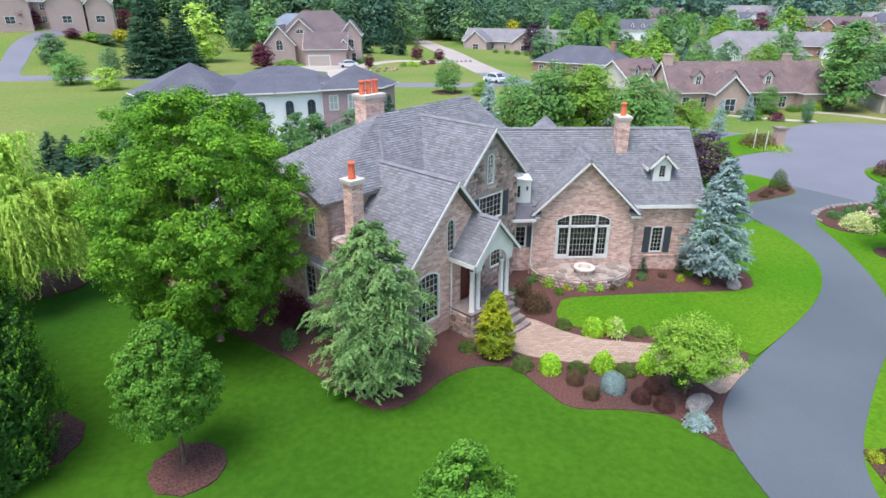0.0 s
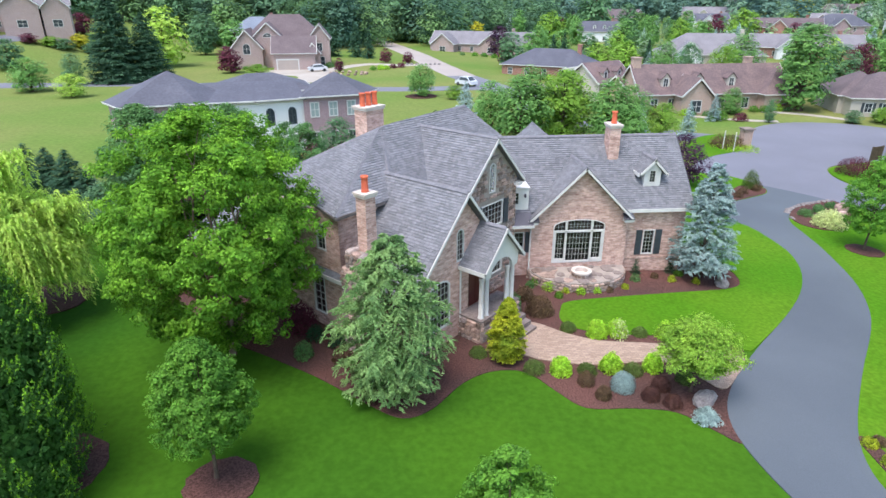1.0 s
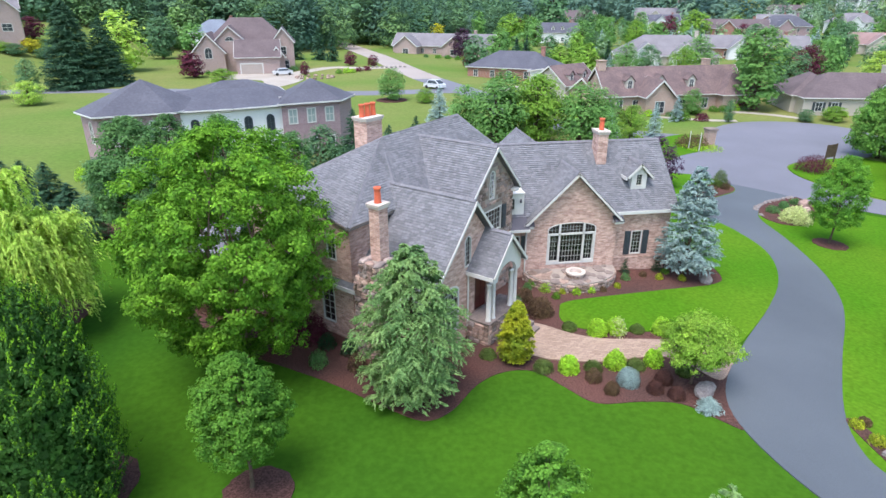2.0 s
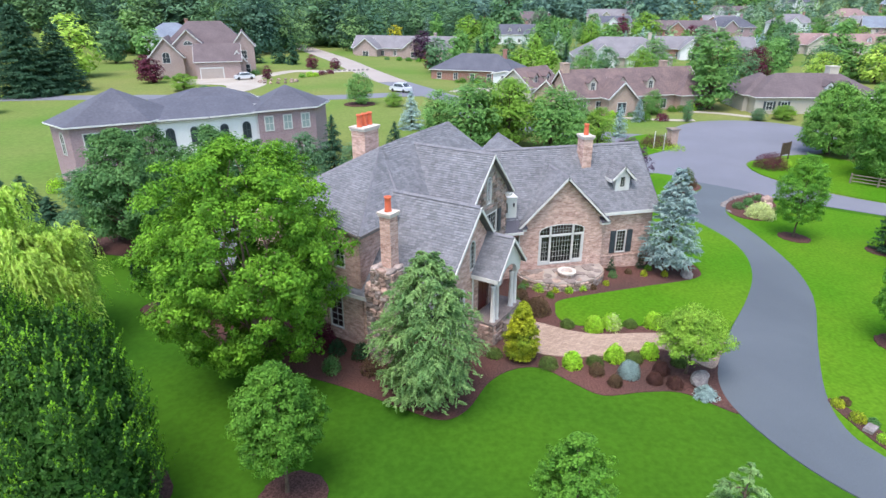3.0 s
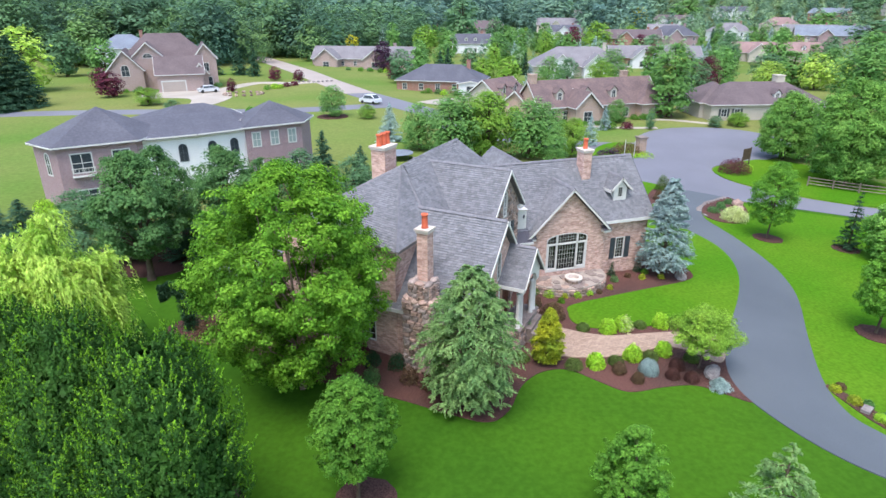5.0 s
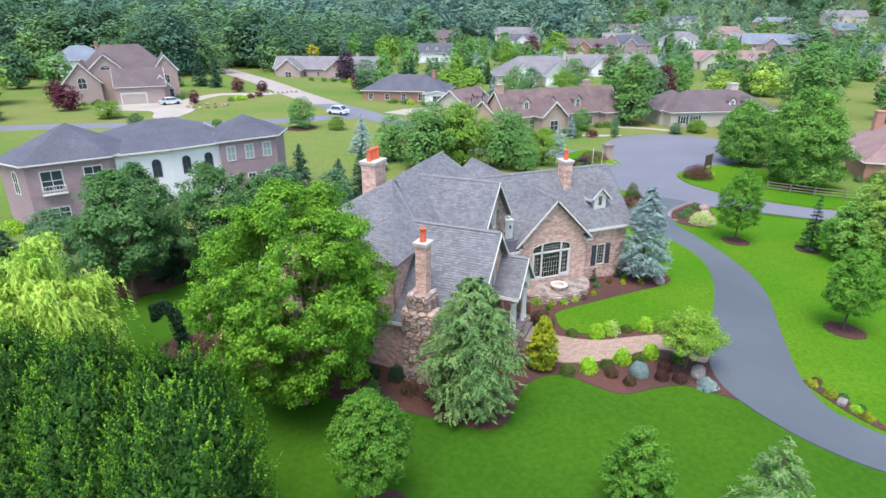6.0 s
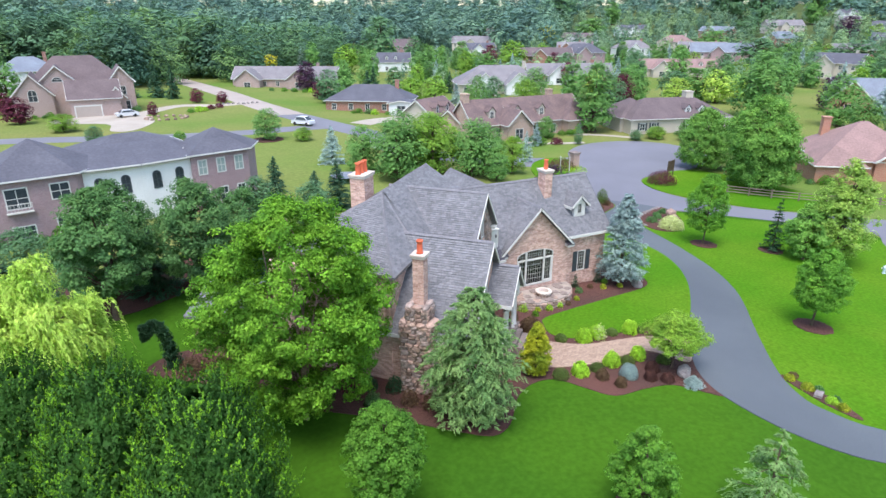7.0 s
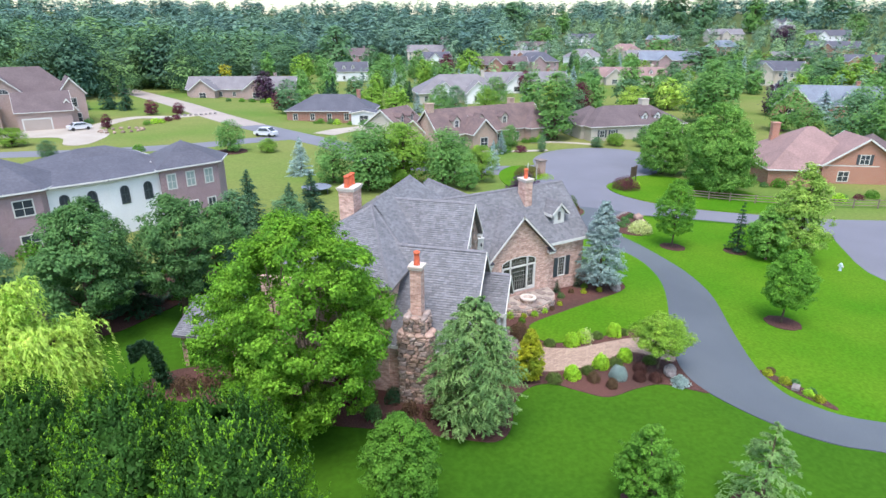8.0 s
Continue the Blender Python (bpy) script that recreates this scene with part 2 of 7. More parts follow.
def drape(name, outline, mat, lift, step, label, category, uv=False):
    """A sheet that follows the ground inside an outline, with a small edge going down."""
    from mathutils import geometry
    xs, ys = [p[0] for p in outline], [p[1] for p in outline]
    pts = [Vector((p[0], p[1])) for p in outline]
    inside = []
    x = min(xs) + step / 2
    while x < max(xs):
        y = min(ys) + step / 2
        while y < max(ys):
            if all((Vector((x, y)) - p).length > step * 0.3 for p in pts):
                inside.append(Vector((x, y)))
            y += step
        x += step
    k = len(pts)
    co, _, faces, *_ = geometry.delaunay_2d_cdt(pts + inside, [], [list(range(k))], 1, 1e-4)
    bm = bmesh.new()
    vs = [bm.verts.new((c.x, c.y, ground_z(c.x, c.y) + lift)) for c in co]
    for f in faces:
        bm.faces.new([vs[i] for i in f])
    bm.normal_update()
    edge = [e for e in bm.edges if e.is_boundary]
    ret = bmesh.ops.extrude_edge_only(bm, edges=edge)
    for v in ret["geom"]:
        if isinstance(v, bmesh.types.BMVert):
            v.co.z -= lift + 0.05
    ob = part(name, bm, mat, uv=uv)
    return tagged(ob, label, category, kind="structure")


def strip(name, line, width, mat, lift, label, category):
    """A road along a line of points."""
    pts = []
    for i in range(len(line) - 1):
        p0, p1, p2, p3 = (Vector(line[min(max(i + j, 0), len(line) - 1)]) for j in (-1, 0, 1, 2))
        for s in range(8):
            t = s / 8
            pts.append(0.5 * (2 * p1 + (p2 - p0) * t + (2 * p0 - 5 * p1 + 4 * p2 - p3) * t * t + (3 * p1 - p0 - 3 * p2 + p3) * t ** 3))
    pts.append(Vector(line[-1]))
    bm = bmesh.new()
    rows = []
    for i, p in enumerate(pts):
        d = (pts[min(i + 1, len(pts) - 1)] - pts[max(i - 1, 0)]).normalized()
        n = Vector((-d.y, d.x))
        row = []
        for k, s in enumerate((-0.52, -0.5, -0.25, 0, 0.25, 0.5, 0.52)):
            q = p + n * width * s
            row.append(bm.verts.new((q.x, q.y, ground_z(q.x, q.y) + (lift if 0 < k < 6 else -0.05))))
        rows.append(row)
    for a, b in zip(rows, rows[1:]):
        for k in range(6):
            bm.faces.new((a[k], a[k + 1], b[k + 1], b[k]))
    return tagged(part(name, bm, mat), label, category, kind="structure")


# ---- ground, roads and beds ----


def grid_axis(fine0, fine1, step, lo, hi):
    xs = list(np.arange(fine0, fine1 + 0.01, step))
    s = step
    while xs[-1] < hi:
        s *= 1.18
        xs.append(xs[-1] + min(s, 40))
    s = step
    while xs[0] > lo:
        s *= 1.18
        xs.insert(0, xs[0] - min(s, 40))
    return xs


def build_ground():
    xs, ys = grid_axis(-120, 60, 2.5, -1500, 1700), grid_axis(-10, 190, 2.5, -500, 1700)
    verts = [(x, y, ground_z(x, y)) for y in ys for x in xs]
    w = len(xs)
    faces = [(j * w + i, j * w + i + 1, (j + 1) * w + i + 1, (j + 1) * w + i) for j in range(len(ys) - 1) for i in range(w - 1)]
    g = tagged(part("ground", (verts, [], faces), M_GRASS, smooth=True), "dry yellow-green grass covering the whole neighbourhood", "ground", kind="structure")
    g.data.materials.append(M_WOODS)
    for p in g.data.polygons:
        x, y = p.center.x, p.center.y
        if math.hypot(x, y) > 440 or (y > 215 - 0.25 * x and x < -20 - 0.02 * y):
            p.material_index = 1


build_ground()
LAWN = [(-34, 8), (-10, -6), (20, -8), (45, 5), (50, 24), (50, 33), (44, 42), (37, 48), (32, 47), (28, 58), (24, 57), (14, 58), (-4, 56), (-22, 53), (-34, 46), (-40, 28)]
drape("lawn", smooth_loop(LAWN), M_LAWN, 0.03, 3.0, "lush mown green lawn around the brick house", "lawn")
BED = [(-15, 32), (-11.9, 27.6), (-9.4, 25.6), (-6.9, 23.7), (-4.5, 21.5), (-3, 20.4), (-1.7, 20.9), (-0.2, 22.6), (1.3, 23.4), (2.8, 23.2), (3.8, 21.7), (4.8, 20.4), (6.8, 20.2), (8.5, 19.8), (9.5, 18.6), (10.3, 17.8), (10.8, 19.8), (12.3, 22), (14, 24.3), (12.8, 26), (15, 29), (18.4, 31.2), (18.7, 32.6), (18.0, 35.5), (16.5, 40), (10, 50), (-5, 46), (-14, 38)]
SIDE = [(26, 4), (18.5, 8.5), (14.6, 11.7), (13.7, 15), (14.6, 18.1), (16.8, 21.3), (20, 25), (23.3, 28.4), (26, 32.5), (27.1, 36.8), (27.2, 40), (28, 43.5), (31, 47), (35.5, 48.4), (42, 42.5), (49, 34.5), (48, 24), (43, 8), (32, 3)]
drape("side_lawn", smooth_loop(SIDE, 3), M_LIME, 0.045, 2.5, "bright green mown lawn between the drive and the street", "lawn")
drape("mulch_bed", smooth_loop(BED, 4), M_MULCH, 0.06, 1.2, "red-brown bark mulch bed round the house", "mulch bed")
INNER = [(6.0, 28.9), (6.7, 29.8), (9.8, 30.2), (13.5, 30.6), (17.1, 31.1), (18.4, 32.4), (18.8, 36), (20, 42), (24.3, 43), (24.9, 38.4), (24, 34.8), (21.8, 31.2), (18.6, 27.8), (15, 24.7), (14.1, 24.3), (12.7, 25.7), (9.8, 25.9), (7.5, 26.3), (6.2, 26.9), (5.7, 27.8)]
drape("front_lawn", smooth_loop(INNER, 4), M_LIME, 0.09, 1.2, "bright green crescent of lawn before the house", "lawn")
WALK = [(2.4, 25.6), (3.4, 27.2), (4.2, 27.6), (5.7, 26.3), (7.2, 25.5), (9.6, 25.1), (11.3, 24.7), (13.6, 23.6), (12.5, 22.2), (11.2, 21.2), (10.3, 22.9), (9.1, 23.5), (6.5, 23.4), (4.2, 23.9), (2.8, 24.7)]
drape("walkway", smooth_loop(WALK, 4), M_PAVER, 0.11, 1.0, "tan paved walk curving from the drive to the porch", "walkway", uv=True)
DRIVE = [(24, 2), (17.5, 6.5), (13.6, 10), (11.8, 11.7), (10.6, 14.2), (10.2, 17.5), (10.7, 19.8), (12.3, 22), (15.0, 24.6), (18.6, 27.8), (21.8, 31.2), (24.0, 34.8), (24.9, 38.4), (24.6, 42), (24.6, 48), (28, 52), (32.3, 54.6), (36.6, 50.4), (36.2, 49.2), (34, 48), (31, 46), (29.2, 43.5), (28.5, 40.5), (27.8, 37.5), (26.2, 32.5), (24.3, 28.8), (22.2, 26), (18.8, 22.3), (15.5, 18.4), (14.2, 16), (14.2, 14.4), (15.3, 12.2), (20, 8.6), (27, 5)]
drape("driveway", smooth_loop(DRIVE, 4), M_ASPHALT, 0.07, 2.0, "smooth blue-grey asphalt drive winding past the house", "driveway")
STREET = [(29, 59), (31, 63), (34, 66), (40, 70), (45, 77), (49, 82.5), (56, 86), (64, 84.5), (69, 79), (68.5, 71), (64, 65.5), (56, 63), (47, 62.3), (43.6, 58), (43.6, 52), (46.5, 46.3), (50.5, 41.5), (56, 36), (66, 29), (80, 18), (70, 8), (44, 10), (41, 22), (48, 30), (51, 33), (47.5, 38.2), (43, 43), (37.5, 48.3), (33, 52)]
drape("street", smooth_loop(STREET, 4), M_STREET, 0.055, 3.0, "pale grey asphalt street with a round turning place", "road")
strip("road", [(13.2, 139), (18, 121), (22, 106), (21, 95), (26, 85), (40, 76), (52, 74)], 7.0, M_STREET, 0.05, "grey asphalt street passing behind the house", "road")
strip("road", [(-14, 303), (-3, 240), (5, 195), (9, 165), (13.2, 139)], 7.0, M_TANROAD, 0.052, "pale tan street leading away between the houses", "road")
strip("side_road", [(18, 120), (0, 118), (-20, 121), (-35, 126), (-60, 130), (-85, 128), (-105, 126), (-130, 120)], 5.5, M_STREET, 0.045, "grey asphalt side road crossing the lawns", "road")
strip("driveway", [(-86, 127), (-90, 133), (-93, 141), (-96, 150), (-96, 158), (-93, 165)], 5.0, M_STREET, 0.05, "grey asphalt drive curving up to a stone house", "driveway")

# ---- plants ----
RNG = np.random.default_rng(7)


def leaf_sheet(name, centres, normals, length, width, mat, parent, label="", along=None):
    """Many small pointed leaves, each a bent quad of its own."""
    n = len(centres)
    normals = normals / np.maximum(np.linalg.norm(normals, axis=1, keepdims=True), 1e-6)
    r = RNG.normal(size=(n, 3))
    if along is not None:
        r = np.cross(normals, along + r * 0.3)
    a = np.cross(normals, r)
    a /= np.maximum(np.linalg.norm(a, axis=1, keepdims=True), 1e-6)
    b = np.cross(normals, a)
    ln = (length * RNG.uniform(0.65, 1.35, n))[:, None] / 2
    wd = (width * RNG.uniform(0.65, 1.35, n))[:, None] / 2
    droop = normals * ln * 0.35
    k = 4
    v = np.stack([centres - a * ln - droop, centres + b * wd, centres + a * ln - droop, centres - b * wd], 1)
    if length >= 0.3:
        k = 3
        v = np.stack([centres - a * ln - droop, centres + a * ln * 0.7 + b * wd * 1.1, centres + a * ln * 0.7 - b * wd * 1.1], 1)
    v = v.reshape(-1, 3)
    me = bpy.data.meshes.new(name)
    me.vertices.add(k * n)
    me.vertices.foreach_set("co", v.astype(np.float32).ravel())
    me.loops.add(k * n)
    me.loops.foreach_set("vertex_index", np.arange(k * n, dtype=np.int32))
    me.polygons.add(n)
    me.polygons.foreach_set("loop_start", np.arange(0, k * n, k, dtype=np.int32))
    me.update(calc_edges=True)
    me.validate()
    me.materials.append(mat)
    ob = new(name, me)
    ob.parent = parent
    return tagged(ob, label) if label else ob


def ball_points(n, power=0.5):
    d = RNG.normal(size=(n, 3))
    d /= np.linalg.norm(d, axis=1, keepdims=True)
    return d, RNG.uniform(0, 1, n) ** power


def at_ground(x, y, turn=0.0, s=1.0):
    return Matrix.Translation((x, y, ground_z(x, y))) @ Matrix.Rotation(turn, 4, "Z") @ Matrix.Scale(s, 4)


def limbs(tree, tips, height, start, thick, mat, lean=0.0):
    bm = bmesh.new()
    top = Vector((lean, 0, height * 0.72))
    steps = [Vector((lean * t * t + 0.06 * math.sin(5 * t), 0.05 * math.cos(4 * t), top.z * t - 0.1)) for t in (0, 0.08, 0.3, 0.6, 1)]
    tube_bm(bm, steps, [thick * 1.45, thick, thick * 0.8, thick * 0.55, thick * 0.18], 8)
    for tip in tips:
        tip = Vector(tip)
        h = max(start, min(tip.z * 0.6, top.z * 0.9))
        base = Vector((lean * (h / top.z) ** 2, 0, h))
        mid = base.lerp(tip, 0.5) + Vector((0, 0, 0.12 * (tip - base).length))
        tube_bm(bm, [base, mid, tip], [thick * 0.38, thick * 0.22, thick * 0.06], 5)
    return part("trunk", bm, mat, tree, smooth=True)


def broadleaf(label, x, y, height, radius, clear, mat, leaves=6000, clumps=40, leaf=0.22, bark=None, shape=1.0, category="tree", group="", thick=None, rough=0.13, turn=0.0, bottom=0.6, uneven=0.22, waist=0.4, stems=1, gaps=None, fan=1.0, calm=False):
    """A leafy tree: trunk, limbs and a crown of many tufts of leaves. shape above 1 is pointed, below 1 broad."""
    tree = thing("tree", label, category, at_ground(x, y, turn), group)
    tall = height - clear
    t = RNG.beta(1.25, 1.35, clumps)
    t[: max(2, clumps // 25)] = RNG.uniform(0.93, 1.0, max(2, clumps // 25))
    ang = RNG.uniform(0, 6.2832, clumps)
    up = np.clip((t - waist) / (1 - waist), 0, 1)
    down = np.clip((waist - t) / waist, 0, 1)
    power = min(max(3.2 - 1.4 * shape, 1.15), 2.5)
    wide = np.where(t > waist, (1 - up ** power) ** (0.52 if shape < 0.76 else 0.7), bottom + (1 - bottom) * (1 - down ** 2)) * np.minimum(1, (np.maximum(t, 0.004) / 0.07) ** 0.5)
    d = np.stack([np.cos(ang) * wide, np.sin(ang) * wide, (t - 0.5) * 1.7], 1)
    d /= np.maximum(np.linalg.norm(d, axis=1, keepdims=True), 1e-6)
    lobes, _ = ball_points(max(10, clumps // 22))
    swell = 1 - uneven + uneven * np.exp(-(1 - (d @ lobes.T).max(1)) / 0.045)
    size = radius * rough * RNG.uniform(0.6, 1.35, clumps)
    rho = RNG.uniform(0.0, 1, clumps) ** 0.33 * wide * swell
    cc = np.stack([np.cos(ang) * rho * (radius - size), np.sin(ang) * rho * (radius - size), clear + size * 0.6 + t * (tall - size * 1.3) * (0.55 + 0.45 * np.where(t > 0.6, swell, 1))], 1)
    cc[:, 2] = clear + (cc[:, 2] - cc[:, 2].min()) * (tall - radius * rough * 0.6) / np.ptp(cc[:, 2]) + size * 0.3
    if gaps:
        # open pockets between the boughs
        keep = np.array([noise.noise(Vector(p) * gaps[0] + Vector((x, y, 0))) > gaps[1] for p in cc])
        cc, size, rho, wide, clumps = cc[keep], size[keep], rho[keep], wide[keep], int(keep.sum())
    heart = np.array([0, 0, clear + tall * waist * 0.8])
    out = (cc - heart) / np.array([radius, radius, tall * 0.6])
    out /= np.maximum(np.linalg.norm(out, axis=1, keepdims=True), 1e-6)
    weight = size ** 1.6
    pick = RNG.choice(clumps, leaves, p=weight / weight.sum())
    ld, lr = ball_points(leaves, 0.22 if calm else 0.5)
    step = ld * (lr * size[pick])[:, None] * np.array([1.15 * fan, 1.15 * fan, 0.8 / fan])
    lc = cc[pick] + step
    ln = ld * (0.5 if calm else 0.75) + out[pick] * (0.85 if calm else 0.55) + np.array([0, 0, 0.5]) + RNG.normal(size=(leaves, 3)) * (0.12 if calm else 0.3)
    leaf_sheet("crown", lc, ln, leaf, leaf * 0.58, mat, tree)
    for k in range(stems):
        limbs(tree, cc[k:: max(1, clumps * stems // 16)], height * (1 - 0.12 * k), max(clear * 0.7, 0.12 * height), (thick or 0.026 * height) / (1 + 0.35 * (stems > 1)), bark or M_BARK, (0, 1.3, -1.2, 0.6)[k] * (0.25 if stems == 1 else 1.0))
    return tree


def cedar(label, x, y, height, radius, mat, boughs=170, twigs=16, per=24, leaf=0.2, lift=0.3, low=0.6, belly=0.35, taper=0.8, rise=0.4, sag=0.5, lateral=0.34, group="", category="tree", thin=0.14):
    """A conifer whose arching boughs carry flat feathery side twigs."""
    tree = thing("conifer", label, category, at_ground(x, y), group)
    t = np.sort(RNG.uniform(0.0, 1.0, boughs)) ** 1.08 * 0.975
    ang = np.arange(boughs) * 2.39996 + RNG.normal(size=boughs) * 0.35
    prof = np.where(t < belly, low + (1 - low) * (t / belly), np.clip((1 - t) / (1 - belly), 0, 1) ** taper)
    reach = radius * prof * RNG.uniform(0.74, 1.08, boughs) + 0.05
    b = np.repeat(np.arange(boughs), twigs)
    s = RNG.uniform(0.12, 1.0, len(b)) ** 0.75
    side = RNG.choice([-1.0, 1.0], len(b))
    length = lateral * reach[b] * (1.12 - 0.75 * s) * RNG.uniform(0.55, 1.15, len(b)) + 0.06
    k = np.repeat(np.arange(len(b)), per)
    q = np.tile(np.linspace(0, 1, per), len(b)) + RNG.normal(size=len(k)) * 0.02
    sl = s[k] * reach[b[k]] + q * length[k] * 0.75
    tl = side[k] * q * length[k] * 0.75
    f = sl / reach[b[k]]
    z = lift + t[b[k]] * (height - lift) + reach[b[k]] * (rise * f - sag * f * f) - 0.25 * length[k] * q * q
    z = np.where(t[b[k]] > 0.96, z + 0.1, z) + RNG.normal(size=len(k)) * 0.02
    ca, sa = np.cos(ang[b[k]]), np.sin(ang[b[k]])
    c = np.stack([ca * sl - sa * tl, sa * sl + ca * tl, np.maximum(z, 0.03)], 1) + RNG.normal(size=(len(k), 3)) * 0.018
    way = np.stack([ca - sa * side[k], sa + ca * side[k], np.full(len(k), -0.25)], 1)
    nrm = np.stack([ca * 0.35, sa * 0.35, np.full(len(k), 1.0)], 1) + RNG.normal(size=(len(k), 3)) * 0.4
    leaf_sheet("foliage", c, nrm, leaf, leaf * thin * 2, mat, tree, along=way)
    bm = bmesh.new()
    tube_bm(bm, [(0, 0, -0.1), (0, 0, height * 0.5), (0, 0, height * 0.985)], [0.02 * height, 0.011 * height, 0.012], 7)
    for i in range(0, boughs, 3):
        e = Vector((math.cos(ang[i]), math.sin(ang[i]), 0)) * reach[i] * 0.8
        zz = lift + t[i] * (height - lift)
        tube_bm(bm, [(0, 0, zz), (e.x * 0.5, e.y * 0.5, zz + reach[i] * (rise * 0.4 - sag * 0.16)), (e.x, e.y, zz + reach[i] * (rise * 0.8 - sag * 0.64))], [0.03, 0.02, 0.008], 4)
    part("trunk", bm, M_BARK, tree, smooth=True)
    return tree


def spruce(label, x, y, height, radius, mat, leaves=7000, leaf=0.3, group="", category="tree", droop=0.25, lift=0.15, tiers=None, turn=0.0, full=0.82, waist=1.0, per=11, fan=0.16):
    """A conifer: a straight stem and whorls of boughs that shorten to the top."""
    tree = thing("conifer", label, category, at_ground(x, y, turn), group)
    tiers = tiers or int(height * 3)
    t = np.repeat(np.linspace(0.02, 0.985, tiers), per) + RNG.uniform(-0.012, 0.012, tiers * per)
    ang = RNG.uniform(0, 6.2832, tiers * per)
    reach = radius * (1 - t) ** full * RNG.uniform(0.72, 1.1, tiers * per) * (waist + (1 - waist) * np.clip(t / 0.3, 0, 1)) + 0.06
    weight = reach ** 1.3
    pick = RNG.choice(len(t), leaves, p=weight / weight.sum())
    s = RNG.uniform(0, 1, leaves) ** 0.62
    rr = s * reach[pick]
    spread = (0.05 + fan * reach[pick] * s * (1.25 - s)) * RNG.normal(size=leaves)
    ca, sa = np.cos(ang[pick]), np.sin(ang[pick])
    z = lift + t[pick] * (height - lift) - droop * reach[pick] * s + 0.12 * reach[pick] * s ** 3 + RNG.normal(size=leaves) * 0.04
    c = np.stack([ca * rr - sa * spread, sa * rr + ca * spread, z], 1)
    nrm = np.stack([ca * 0.3, sa * 0.3, np.full(leaves, 1.3)], 1) + RNG.normal(size=(leaves, 3)) * 0.45
    leaf_sheet("foliage", c, nrm, leaf, leaf * 0.3, mat, tree, along=np.stack([ca, sa, np.full(leaves, 0.15)], 1))
    bm = bmesh.new()
    tube_bm(bm, [(0, 0, -0.1), (0, 0, height * 0.5), (0, 0, height * 0.97)], [0.022 * height, 0.012 * height, 0.01], 7)
    part("trunk", bm, M_BARK, tree, smooth=True)
    return tree


def willow(label, x, y, height, radius, mat, masses=84, strands=34, per=28):
    tree = thing("willow_tree", label, "tree", at_ground(x, y))
    d, r = ball_points(masses, 0.3)
    d[:, 2] = np.abs(d[:, 2])
    heads = d * (r * RNG.uniform(0.72, 1.04, masses))[:, None] * np.array([radius * 0.84, radius * 0.84, height * 0.5]) + np.array([0, 0, height * 0.48])
    drop = RNG.uniform(0.22, 0.42, masses) * height
    m = np.repeat(np.arange(masses), strands)
    start = heads[m] + RNG.normal(size=(len(m), 3)) * np.array([0.34, 0.34, 0.16])
    bend = RNG.normal(size=(len(m), 2)) * 0.34 + d[m][:, :2] * 0.5
    fall = np.minimum(drop[m] * RNG.uniform(0.6, 1.15, len(m)), start[:, 2] - RNG.uniform(1.1, 2.0, len(m)))
    s = np.tile(np.linspace(0, 1, per), len(m))
    i = np.repeat(np.arange(len(m)), per)
    out = start[i].copy()
    out[:, :2] += bend[i] * np.sqrt(s)[:, None] + RNG.normal(size=(len(i), 2)) * 0.045
    out[:, 2] += 0.5 * np.sin(np.minimum(s * 5, 3.1)) * (1 - s) - fall[i] * s ** 1.4
    n = np.stack([bend[i][:, 0], bend[i][:, 1], np.full(len(i), 0.7)], 1) + RNG.normal(size=(len(i), 3)) * 0.4
    # hanging leaves: long and narrow
    leaf_sheet("crown", out, n, 0.28, 0.072, mat, tree, along=np.tile(np.array([[0.0, 0.0, -1.0]]), (len(i), 1)) + np.stack([bend[i][:, 0], bend[i][:, 1], np.zeros(len(i))], 1) * 0.6)
    limbs(tree, heads[:: masses // 16], height, height * 0.25, 0.3, M_BARK)
    return tree


def shrub(label, x, y, radius, height, mat, leaves=700, leaf=0.09, group="", name="shrub", neat=1.0):
    """A small bush: clumps of leaves on short stems."""
    bush = thing(name, label, "shrub", at_ground(x, y), group)
    d, r = ball_points(leaves, 0.25)
    d[:, 2] = np.abs(d[:, 2]) * 1.1 - 0.1
    wob = 1 + 0.07 * np.sin(d[:, 0] * 5 + x) * np.cos(d[:, 1] * 5 + y) + RNG.normal(size=leaves) * 0.05 * neat
    c = d * (r * wob)[:, None] * np.array([radius, radius, height * 0.93]) + np.array([0, 0, height * 0.12 + 0.05])
    leaf_sheet("foliage", c, d + RNG.normal(size=(leaves, 3)) * 0.5 * neat, leaf, leaf * 0.65, mat, bush)
    bm = bmesh.new()
    for k in range(5):
        a = k * 1.257
        tube_bm(bm, [(0, 0, -0.05), (0.4 * radius * math.cos(a), 0.4 * radius * math.sin(a), height * 0.6)], [0.025, 0.01], 5)
    part("stem", bm, M_BARK, bush)
    return bush


